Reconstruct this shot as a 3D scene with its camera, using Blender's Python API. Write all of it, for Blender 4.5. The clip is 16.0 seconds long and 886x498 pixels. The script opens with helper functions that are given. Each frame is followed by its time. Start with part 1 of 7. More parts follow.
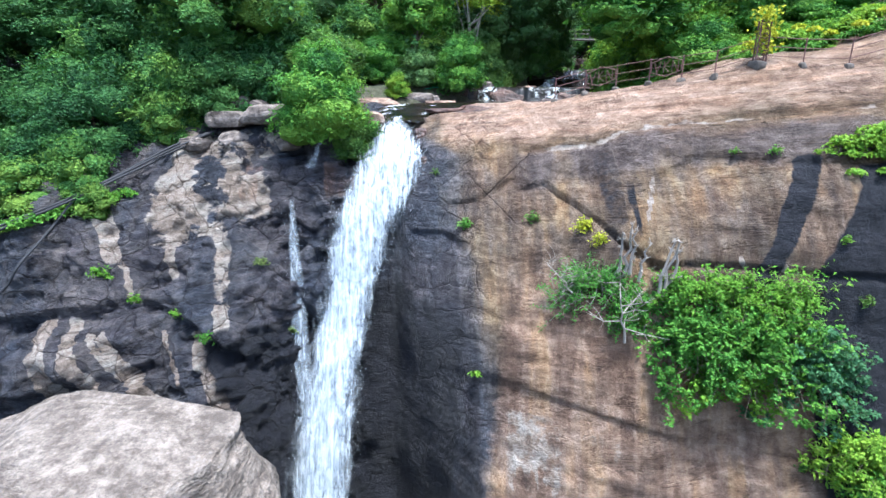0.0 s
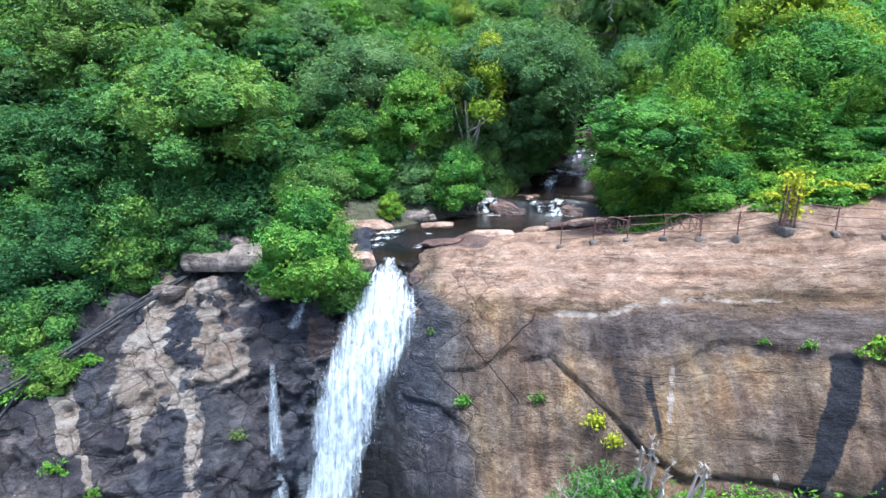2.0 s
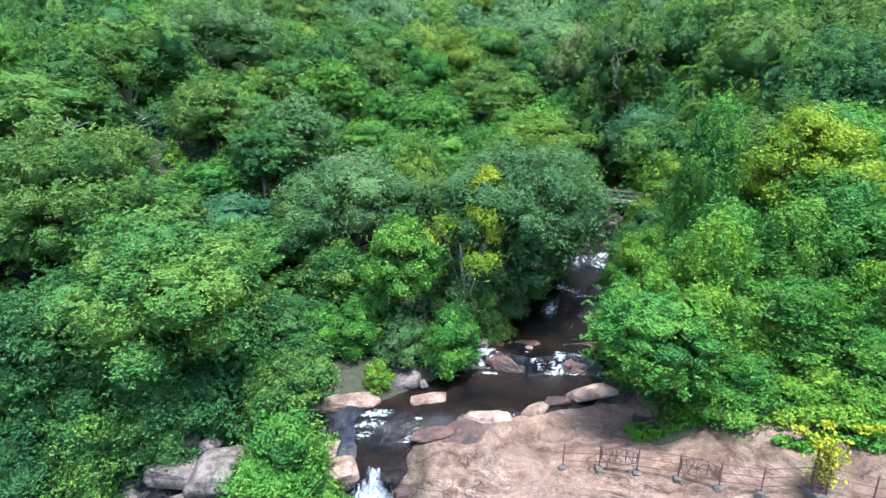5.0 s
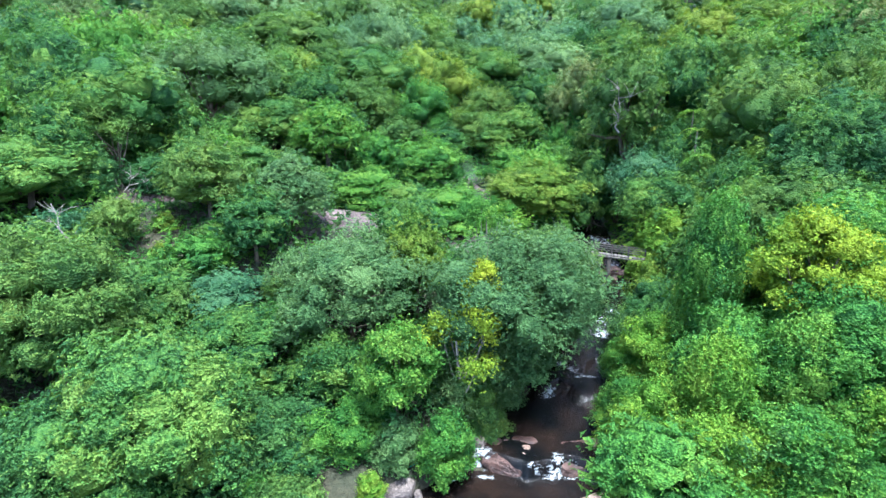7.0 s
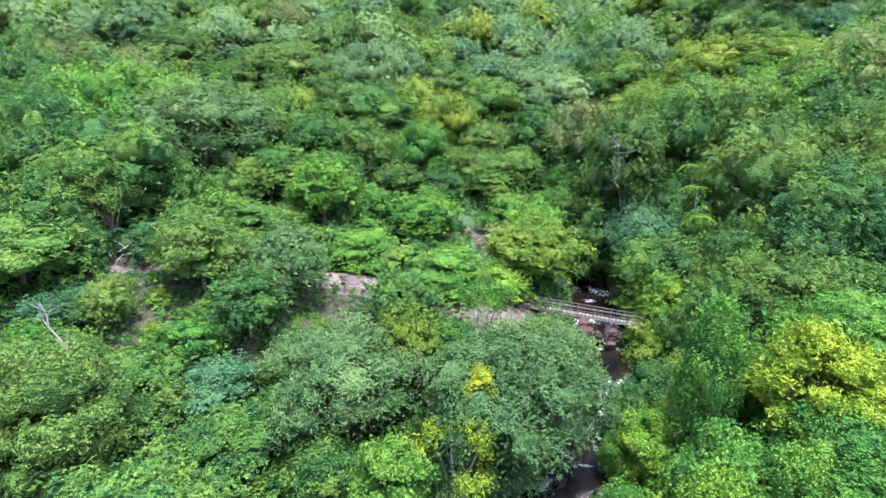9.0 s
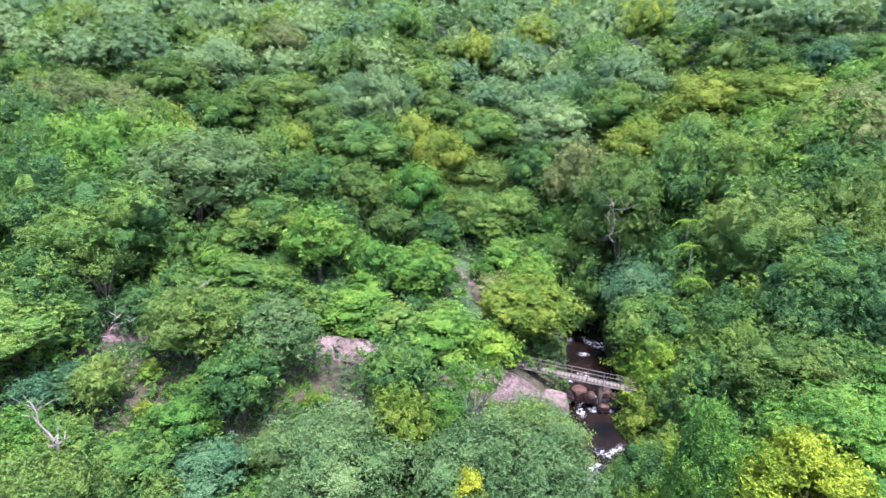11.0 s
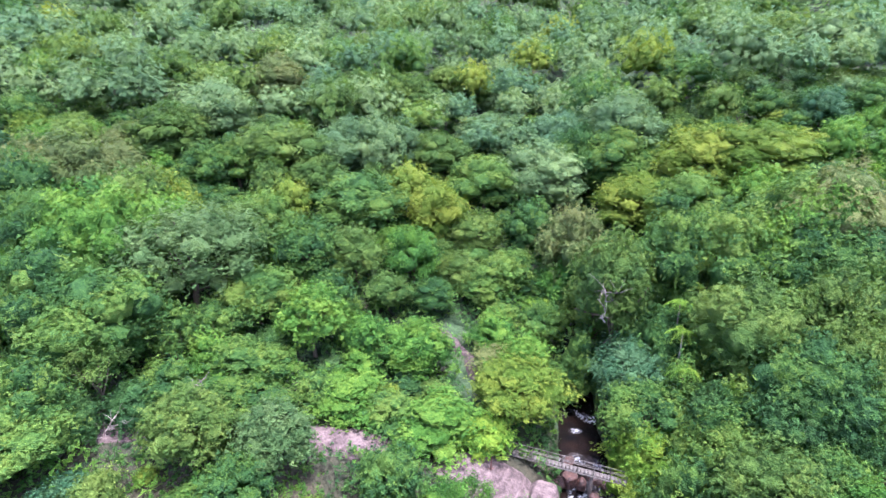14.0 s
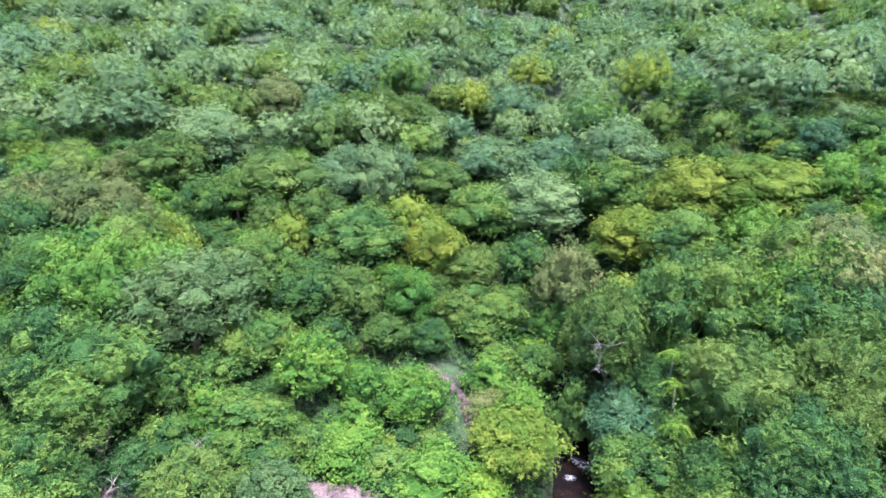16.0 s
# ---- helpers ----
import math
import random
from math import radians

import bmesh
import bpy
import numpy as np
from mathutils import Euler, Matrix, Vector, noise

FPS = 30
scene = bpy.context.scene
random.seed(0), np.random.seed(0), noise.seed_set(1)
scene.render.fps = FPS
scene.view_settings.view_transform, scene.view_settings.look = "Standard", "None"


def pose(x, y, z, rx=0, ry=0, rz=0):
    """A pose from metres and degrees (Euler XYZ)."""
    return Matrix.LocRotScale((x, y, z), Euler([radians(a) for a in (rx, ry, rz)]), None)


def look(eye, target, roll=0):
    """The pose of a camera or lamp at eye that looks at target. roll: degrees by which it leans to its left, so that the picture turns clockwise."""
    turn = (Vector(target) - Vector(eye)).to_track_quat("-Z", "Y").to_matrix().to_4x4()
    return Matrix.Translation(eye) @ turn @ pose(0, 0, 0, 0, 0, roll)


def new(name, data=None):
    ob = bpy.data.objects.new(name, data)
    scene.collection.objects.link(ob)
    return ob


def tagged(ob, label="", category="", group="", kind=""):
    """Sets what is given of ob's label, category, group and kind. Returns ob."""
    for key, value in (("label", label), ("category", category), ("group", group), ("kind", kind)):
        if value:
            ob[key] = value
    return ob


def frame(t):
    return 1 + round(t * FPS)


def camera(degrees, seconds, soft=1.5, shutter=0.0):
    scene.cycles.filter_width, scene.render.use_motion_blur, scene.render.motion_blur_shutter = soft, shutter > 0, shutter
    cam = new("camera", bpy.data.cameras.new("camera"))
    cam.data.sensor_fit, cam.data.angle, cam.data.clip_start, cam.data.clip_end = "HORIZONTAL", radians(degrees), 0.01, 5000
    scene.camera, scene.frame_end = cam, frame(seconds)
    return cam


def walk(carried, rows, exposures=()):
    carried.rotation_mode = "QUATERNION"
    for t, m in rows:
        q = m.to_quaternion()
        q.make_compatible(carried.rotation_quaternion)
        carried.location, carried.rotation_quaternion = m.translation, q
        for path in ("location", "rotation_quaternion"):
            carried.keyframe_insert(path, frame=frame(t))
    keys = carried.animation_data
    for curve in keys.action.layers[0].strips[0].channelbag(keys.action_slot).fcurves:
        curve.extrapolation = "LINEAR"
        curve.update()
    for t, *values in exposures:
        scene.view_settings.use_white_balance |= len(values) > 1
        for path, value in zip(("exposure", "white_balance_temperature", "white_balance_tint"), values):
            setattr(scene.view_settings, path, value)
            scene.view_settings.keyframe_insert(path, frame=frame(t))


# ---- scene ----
cam = camera(80.4, 16.0, 1.5)
METRES, EYE, TILT, LEAN, TURN = 50.0, 12.0, -17.0, 0.0, 0.0
ROWS = [
    (0.0, 0.0, 0.0, 0.0, 0.0, 0.0, -0.0),
    (0.5, 0.0007, 0.0117, 0.0326, -0.06, 0.37, -0.01),
    (1.0, 0.0012, 0.0225, 0.0652, -0.12, 0.76, -0.06),
    (1.5, 0.0017, 0.0324, 0.0976, -0.16, 1.15, -0.08),
    (2.0, 0.0022, 0.0412, 0.1299, -0.15, 1.53, -0.08),
    (2.5, 0.0029, 0.0499, 0.1615, -0.12, 1.94, -0.09),
    (3.0, 0.0042, 0.0582, 0.1939, -0.14, 2.32, -0.11),
    (3.5, 0.0053, 0.0656, 0.227, -0.19, 2.63, -0.12),
    (4.0, 0.0071, 0.0731, 0.2591, -0.17, 3.0, -0.17),
    (4.2, 0.0076, 0.0757, 0.2715, -0.18, 2.42, -0.18),
    (4.7, 0.0087, 0.0818, 0.3020, -0.21, 0.85, -0.21),
    (5.2, 0.0097, 0.0873, 0.3325, -0.25, -0.10, -0.25),
    (5.8, 0.0107, 0.0932, 0.3685, -0.28, -0.50, -0.29),
    (6.5, 0.0118, 0.0997, 0.4102, -0.31, -0.8, -0.33),
    (7.0, 0.0128, 0.1033, 0.4412, -0.31, -1.05, -0.37),
    (7.5, 0.0137, 0.1071, 0.4718, -0.29, -1.21, -0.38),
    (8.0, 0.0146, 0.1106, 0.5025, -0.3, -1.34, -0.42),
    (8.5, 0.0157, 0.1136, 0.5337, -0.3, -1.5, -0.44),
    (9.0, 0.0174, 0.1159, 0.5645, -0.31, -1.67, -0.47),
    (11.5, 0.0288, 0.1221, 0.7154, -0.37, -2.35, -0.65),
    (12.0, 0.0306, 0.1225, 0.746, -0.39, -2.51, -0.68),
    (12.5, 0.0321, 0.1225, 0.7762, -0.4, -2.65, -0.69),
    (13.0, 0.0332, 0.1226, 0.8058, -0.42, -2.8, -0.7),
    (13.5, 0.0343, 0.1224, 0.8364, -0.44, -2.98, -0.7),
    (14.0, 0.0358, 0.1222, 0.8664, -0.45, -3.13, -0.72),
    (14.5, 0.0368, 0.1217, 0.8967, -0.47, -3.31, -0.75),
    (15.0, 0.0381, 0.1211, 0.927, -0.48, -3.48, -0.76),
    (15.5, 0.0393, 0.1202, 0.9572, -0.48, -3.69, -0.76),
    (16.0, 0.0402, 0.1187, 0.9852, -0.52, -3.82, -0.79),
]
walk(cam, [(t, pose(0, 0, EYE, TILT, LEAN, TURN) @ pose(METRES * x, METRES * y, METRES * z, 90 + pitch, roll, yaw)) for t, x, y, z, yaw, pitch, roll in ROWS], [(0.0, 2.10, 5550.0, 6.0), (2.0, 1.98, 5550.0, 6.0), (4.2, 1.98, 5500.0, 6.0), (6.5, 2.24, 5350.0, 6.0), (8.0, 2.26, 5480.0, 8.0), (9.0, 2.26, 5800.0, 18.0), (11.5, 2.26, 5850.0, 32.0), (14.0, 2.24, 5680.0, 32.0), (16.0, 2.24, 5750.0, 32.0)])

# ---- light: hazy bright overcast day ----
world = bpy.data.worlds.new("sky")
scene.world = world
world.use_nodes = True
wn = world.node_tree
wn.nodes.clear()
w_out = wn.nodes.new("ShaderNodeOutputWorld")
w_bg = wn.nodes.new("ShaderNodeBackground")
w_sky = wn.nodes.new("ShaderNodeTexSky")
w_sky.sky_type = "NISHITA"
w_sky.sun_disc = False
w_sky.sun_elevation = radians(78)
w_sky.sun_rotation = radians(139)
w_sky.air_density = 1.0
w_sky.dust_density = 3.0
w_bg.inputs["Strength"].default_value = 0.15
wn.links.new(w_sky.outputs[0], w_bg.inputs[0])
wn.links.new(w_bg.outputs[0], w_out.inputs[0])
sun_data = bpy.data.lights.new("sun", "SUN")
sun_data.energy = 2.7
sun_data.angle = radians(10)
sun_data.color = (1.0, 0.975, 0.92)
sun = new("sun", sun_data)
sun.matrix_world = look((6, -7, 45), (0, 0, 0))


# ---- numeric helpers ----
def vnoise(x, y, z, seed=0):
    """Value noise in 0..1 on arrays."""
    x, y, z = np.broadcast_arrays(np.asarray(x, float), np.asarray(y, float), np.asarray(z, float))
    xi, yi, zi = np.floor(x).astype(np.int64), np.floor(y).astype(np.int64), np.floor(z).astype(np.int64)
    fx, fy, fz = x - xi, y - yi, z - zi
    fx, fy, fz = (f * f * (3 - 2 * f) for f in (fx, fy, fz))

    def h(a, b, c):
        n = (a * 374761393 + b * 668265263 + c * 2147483647 + seed * 974634777) & 0xFFFFFFFF
        n = ((n ^ (n >> 13)) * 1274126177) & 0xFFFFFFFF
        n = n ^ (n >> 16)
        return (n & 0xFFFF) / 65535.0

    def lerp(a, b, t):
        return a + (b - a) * t

    c00 = lerp(h(xi, yi, zi), h(xi + 1, yi, zi), fx)
    c10 = lerp(h(xi, yi + 1, zi), h(xi + 1, yi + 1, zi), fx)
    c01 = lerp(h(xi, yi, zi + 1), h(xi + 1, yi, zi + 1), fx)
    c11 = lerp(h(xi, yi + 1, zi + 1), h(xi + 1, yi + 1, zi + 1), fx)
    return lerp(lerp(c00, c10, fy), lerp(c01, c11, fy), fz)


def fbm(x, y, z, octaves=4, seed=0):
    total, amp, norm = 0.0, 1.0, 0.0
    for o in range(octaves):
        total = total + amp * vnoise(np.asarray(x) * 2 ** o, np.asarray(y) * 2 ** o, np.asarray(z) * 2 ** o, seed + o)
        norm += amp
        amp *= 0.5
    return total / norm


def sstep(a, b, x):
    t = np.clip((np.asarray(x, float) - a) / (b - a), 0, 1)
    return t * t * (3 - 2 * t)


def quick_mesh(name, verts, faces, smooth=False):
    """A mesh from an (n, 3) array of places and an (m, k) array of faces, or a list of such face arrays."""
    me = bpy.data.meshes.new(name)
    sets = faces if isinstance(faces, list) else [faces]
    sets = [np.asarray(f, np.int32) for f in sets if len(f)]
    verts = np.ascontiguousarray(verts, np.float32)
    loops = np.concatenate([f.ravel() for f in sets])
    sizes = np.concatenate([np.full(len(f), f.shape[1], np.int32) for f in sets])
    starts = np.concatenate([[0], np.cumsum(sizes)[:-1]]).astype(np.int32)
    me.vertices.add(len(verts))
    me.vertices.foreach_set("co", verts.ravel())
    me.loops.add(len(loops))
    me.loops.foreach_set("vertex_index", loops)
    me.polygons.add(len(sizes))
    me.polygons.foreach_set("loop_start", starts)
    me.update(calc_edges=True)
    me.validate()
    if smooth:
        me.polygons.foreach_set("use_smooth", np.ones(len(me.polygons), bool))
    return me


def attribute(me, name, values):
    a = me.attributes.new(name, "FLOAT", "POINT")
    a.data.foreach_set("value", np.ascontiguousarray(values, np.float32).ravel())


def merge(pieces):
    """Joins (verts, faces) pairs with faces of one size."""
    vs, fs, n = [], [], 0
    for v, f in pieces:
        vs.append(v)
        fs.append(np.asarray(f) + n)
        n += len(v)
    return np.concatenate(vs), np.concatenate(fs)


def ico(sub):
    bm = bmesh.new()
    bmesh.ops.create_icosphere(bm, subdivisions=sub, radius=1)
    v = np.array([p.co[:] for p in bm.verts])
    f = np.array([[p.index for p in q.verts] for q in bm.faces])
    bm.free()
    return v, f


ICO1, ICO2 = ico(1), ico(2)


def unit(v):
    return v / np.maximum(np.linalg.norm(v, axis=-1, keepdims=True), 1e-9)


def leaf_cloud(rng, at, normal, length, width, loose=0.8, corners=4):
    """Folded four-cornered leaves, or three-cornered sprigs, at the places given."""
    n = len(at)
    nn = unit(unit(normal) + loose * unit(rng.normal(size=(n, 3))))
    t = unit(np.cross(nn, rng.normal(size=(n, 3))))
    b = np.cross(nn, t)
    ln = (length * rng.uniform(0.65, 1.25, n))[:, None]
    wd = (width * rng.uniform(0.7, 1.2, n))[:, None]
    if corners == 3:
        v = np.stack([at - t * ln * 0.45 - b * wd / 2, at - t * ln * 0.45 + b * wd / 2 - nn * wd * 0.12, at + t * ln * 0.55 - nn * ln * 0.12], 1).reshape(-1, 3)
        return v, np.arange(3 * n).reshape(n, 3)
    v = np.stack([at - t * ln / 2 - nn * ln * 0.10, at + b * wd / 2 + nn * wd * 0.12, at + t * ln / 2 - nn * ln * 0.14, at - b * wd / 2 + nn * wd * 0.12], 1).reshape(-1, 3)
    f = np.arange(4 * n).reshape(n, 4)
    return v, f


def tube(points, radii, sides=6):
    """A tapered tube along points, as quads."""
    p = np.asarray(points, float)
    r = np.broadcast_to(np.asarray(radii, float), (len(p),))
    d = unit(np.gradient(p, axis=0))
    up = np.where(np.abs(d[:, 2:3]) > 0.9, np.array([[1.0, 0, 0]]), np.array([[0, 0, 1.0]]))
    a = unit(np.cross(d, up))
    b = np.cross(d, a)
    ang = np.linspace(0, 2 * np.pi, sides, endpoint=False)
    ring = p[:, None] + r[:, None, None] * (np.cos(ang)[None, :, None] * a[:, None] + np.sin(ang)[None, :, None] * b[:, None])
    v = ring.reshape(-1, 3)
    i = np.arange(len(p) - 1)[:, None] * sides
    j = np.arange(sides)[None]
    k = (j + 1) % sides
    f = np.stack([i + j, i + k, i + sides + k, i + sides + j], -1).reshape(-1, 4)
    caps = []
    if sides == 4:
        caps = [np.array([[3, 2, 1, 0]]), np.array([[0, 1, 2, 3]]) + (len(p) - 1) * sides]
    return v, np.concatenate([f, *caps]) if caps else f


def box(cx, cy, cz, sx, sy, sz):
    """A block with chamfered upright edges, as quads and its two ends as fans of quads."""
    bm = bmesh.new()
    bmesh.ops.create_cube(bm, size=1)
    bmesh.ops.scale(bm, vec=(sx, sy, sz), verts=bm.verts)
    bmesh.ops.bevel(bm, geom=bm.edges[:], offset=min(sx, sy, sz) * 0.12, segments=1, affect="EDGES")
    bmesh.ops.triangulate(bm, faces=bm.faces[:])
    bm.verts.index_update()
    v = np.array([p.co[:] for p in bm.verts]) + np.array([cx, cy, cz])
    f = np.array([[p.index for p in q.verts] for q in bm.faces])
    bm.free()
    return v, f


def part(name, me, material, parent=None, label=""):
    ob = new(name, me)
    if material is not None:
        if len(me.materials) == 0:
            me.materials.append(material)
        elif me.materials[0] != material:
            ob.material_slots[0].link = "OBJECT"
            ob.material_slots[0].material = material
    if parent is not None:
        ob.parent = parent
    if label:
        tagged(ob, label)
    return ob


def thing(name, at, label, category, group="", kind=""):
    ob = new(name)
    ob.empty_display_size = 0.3
    ob.location = at
    return tagged(ob, label, category, group, kind)

# ---- materials ----
def node_material(name):
    m = bpy.data.materials.new(name)
    m.use_nodes = True
    t = m.node_tree
    t.nodes.clear()
    out = t.nodes.new("ShaderNodeOutputMaterial")
    bsdf = t.nodes.new("ShaderNodeBsdfPrincipled")
    t.links.new(bsdf.outputs[0], out.inputs[0])
    return m, t, bsdf, out


def nd(t, kind, **given):
    n = t.nodes.new(kind)
    for key, value in given.items():
        n.inputs[key].default_value = value
    return n


def ramp(t, fac, stops):
    r = t.nodes.new("ShaderNodeValToRGB")
    el = r.color_ramp.elements
    while len(el) < len(stops):
        el.new(0.5)
    for e, (p, c) in zip(el, stops):
        e.position, e.color = p, (*c, 1) if len(c) == 3 else c
    t.links.new(fac, r.inputs[0])
    return r.outputs[0]


def mixc(t, fac, a, b, mode="MIX"):
    m = t.nodes.new("ShaderNodeMix")
    m.data_type, m.blend_type = "RGBA", mode
    for sock, val in ((m.inputs[0], fac), (m.inputs[6], a), (m.inputs[7], b)):
        if isinstance(val, (int, float)):
            sock.default_value = val
        elif isinstance(val, tuple):
            sock.default_value = (*val, 1)
        else:
            t.links.new(val, sock)
    return m.outputs[2]


def mathn(t, op, a, b=0.0, c=0.0):
    m = t.nodes.new("ShaderNodeMath")
    m.operation = op
    for sock, val in zip(m.inputs, (a, b, c)):
        if isinstance(val, (int, float)):
            sock.default_value = val
        else:
            t.links.new(val, sock)
    return m.outputs[0]


def noisen(t, vec, scale, detail=4.0, rough=0.55, stretch=None, distortion=0.0):
    n = nd(t, "ShaderNodeTexNoise", Scale=scale, Detail=detail, Roughness=rough, Distortion=distortion)
    if stretch:
        mp = t.nodes.new("ShaderNodeMapping")
        mp.inputs["Scale"].default_value = stretch
        t.links.new(vec, mp.inputs["Vector"])
        vec = mp.outputs[0]
    t.links.new(vec, n.inputs["Vector"])
    return n.outputs["Fac"]


def attrn(t, name):
    a = t.nodes.new("ShaderNodeAttribute")
    a.attribute_name = name
    return a.outputs["Fac"]


def bumpn(t, bsdf, height, strength, dist):
    b = nd(t, "ShaderNodeBump", Strength=strength, Distance=dist)
    t.links.new(height, b.inputs["Height"])
    t.links.new(b.outputs[0], bsdf.inputs["Normal"])


def leaf_material(name, stops, spread=0.28, gloss=0.14, through_light=0.32):
    """Leaves: each tree takes its own tone from the stops, and each sprig varies round it."""
    m, t, bsdf, out = node_material(name)
    info = t.nodes.new("ShaderNodeObjectInfo")
    geo = t.nodes.new("ShaderNodeNewGeometry")
    tint = attrn(t, "tint")
    tone = mathn(t, "FRACT", mathn(t, "ADD", info.outputs["Random"], tint))
    one = mathn(t, "MULTIPLY_ADD", geo.outputs["Random Per Island"], spread, -spread / 2)
    fac = mathn(t, "ADD", mathn(t, "MULTIPLY_ADD", tone, 0.50, 0.25), one)
    patch = noisen(t, geo.outputs["Position"], 0.45, 2.0)
    # leaflets: each cell is one small blade with its own tone and tilt
    cells = nd(t, "ShaderNodeTexVoronoi", Scale=8.0, Randomness=1.0)
    t.links.new(geo.outputs["Position"], cells.inputs["Vector"])
    split = t.nodes.new("ShaderNodeSeparateColor")
    t.links.new(cells.outputs["Color"], split.inputs[0])
    grain = split.outputs[0]
    fac = mathn(t, "ADD", fac, mathn(t, "MULTIPLY_ADD", patch, 0.5, -0.25))
    fac = mathn(t, "ADD", fac, mathn(t, "MULTIPLY_ADD", grain, 0.32, -0.16))
    clump = noisen(t, geo.outputs["Position"], 1.5, 3.0, 0.6)
    fac = mathn(t, "ADD", fac, mathn(t, "MULTIPLY_ADD", clump, 0.44, -0.22))
    fac = mathn(t, "ADD", fac, mathn(t, "MULTIPLY", attrn(t, "billow"), 0.36))
    col = ramp(t, fac, stops)
    t.links.new(col, bsdf.inputs["Base Color"])
    bsdf.inputs["Roughness"].default_value = 0.5
    bsdf.inputs["Specular IOR Level"].default_value = gloss
    bumpn(t, bsdf, mathn(t, "ADD", cells.outputs["Distance"], mathn(t, "MULTIPLY", grain, 0.4)), 0.9, 0.22)
    tr = t.nodes.new("ShaderNodeBsdfTranslucent")
    t.links.new(mixc(t, 1.0, col, (1.0, 1.0, 0.65), "MULTIPLY"), tr.inputs["Color"])
    mx = t.nodes.new("ShaderNodeMixShader")
    mx.inputs[0].default_value = through_light
    t.links.new(bsdf.outputs[0], mx.inputs[1])
    t.links.new(tr.outputs[0], mx.inputs[2])
    # a spray is a fan of leaflets with air between them
    gap = mathn(t, "MULTIPLY", attrn(t, "spray"), mathn(t, "GREATER_THAN", cells.outputs["Distance"], 0.60))
    air = t.nodes.new("ShaderNodeBsdfTransparent")
    cut = t.nodes.new("ShaderNodeMixShader")
    t.links.new(gap, cut.inputs[0])
    t.links.new(mx.outputs[0], cut.inputs[1])
    t.links.new(air.outputs[0], cut.inputs[2])
    t.links.new(cut.outputs[0], out.inputs[0])
    return m


LEAF = {
    "mixed": leaf_material("leaf_mixed", [(0.0, (0.035, 0.106, 0.034)), (0.35, (0.066, 0.171, 0.040)), (0.65, (0.109, 0.228, 0.042)), (1.0, (0.185, 0.300, 0.053))]),
    "deep": leaf_material("leaf_deep", [(0.0, (0.030, 0.090, 0.031)), (0.5, (0.053, 0.143, 0.040)), (1.0, (0.097, 0.210, 0.052))]),
    "bright": leaf_material("leaf_bright", [(0.0, (0.044, 0.146, 0.030)), (0.5, (0.094, 0.246, 0.036)), (1.0, (0.190, 0.348, 0.048))]),
    "lime": leaf_material("leaf_lime", [(0.0, (0.079, 0.211, 0.025)), (0.5, (0.152, 0.309, 0.033)), (1.0, (0.269, 0.408, 0.046))]),
    "yellow": leaf_material("leaf_yellow", [(0.0, (0.086, 0.179, 0.024)), (0.5, (0.156, 0.253, 0.033)), (1.0, (0.254, 0.329, 0.043))]),
    "sunny": leaf_material("leaf_sunny", [(0.0, (0.153, 0.264, 0.024)), (0.5, (0.295, 0.398, 0.030)), (1.0, (0.468, 0.518, 0.040))]),
    "gold": leaf_material("leaf_gold", [(0.0, (0.211, 0.288, 0.019)), (0.5, (0.384, 0.422, 0.029)), (1.0, (0.557, 0.538, 0.043))]),
    "olive": leaf_material("leaf_olive", [(0.0, (0.055, 0.130, 0.031)), (0.5, (0.103, 0.199, 0.040)), (1.0, (0.176, 0.271, 0.053))]),
    "tan": leaf_material("leaf_tan", [(0.0, (0.084, 0.143, 0.043)), (0.5, (0.136, 0.197, 0.057)), (1.0, (0.225, 0.260, 0.085))]),
    "teal": leaf_material("leaf_teal", [(0.0, (0.039, 0.119, 0.056)), (0.5, (0.072, 0.181, 0.076)), (1.0, (0.129, 0.255, 0.104))]),
    "grey": leaf_material("leaf_grey", [(0.0, (0.057, 0.130, 0.044)), (0.5, (0.094, 0.189, 0.060)), (1.0, (0.155, 0.257, 0.084))]),
    # the last two are for far trees: distance haze put into the leaf colour
    "pale": leaf_material("leaf_hazy_pale", [(0.0, (0.087, 0.184, 0.074)), (0.5, (0.146, 0.260, 0.096)), (1.0, (0.221, 0.344, 0.120))]),
    "silver": leaf_material("leaf_hazy_blue", [(0.0, (0.070, 0.168, 0.077)), (0.5, (0.119, 0.243, 0.104)), (1.0, (0.180, 0.318, 0.130))]),
}


def bark_material(name, a, b):
    m, t, bsdf, out = node_material(name)
    co = t.nodes.new("ShaderNodeTexCoord")
    n = noisen(t, co.outputs["Object"], 3.0, 5.0, 0.6, (1, 1, 0.2))
    t.links.new(ramp(t, n, [(0.3, a), (0.7, b)]), bsdf.inputs["Base Color"])
    bsdf.inputs["Roughness"].default_value = 0.9
    bumpn(t, bsdf, n, 0.6, 0.05)
    return m


BARK = bark_material("bark_brown", (0.05, 0.038, 0.026), (0.17, 0.13, 0.09))
BARK_PALE = bark_material("bark_pale", (0.13, 0.11, 0.095), (0.33, 0.29, 0.25))


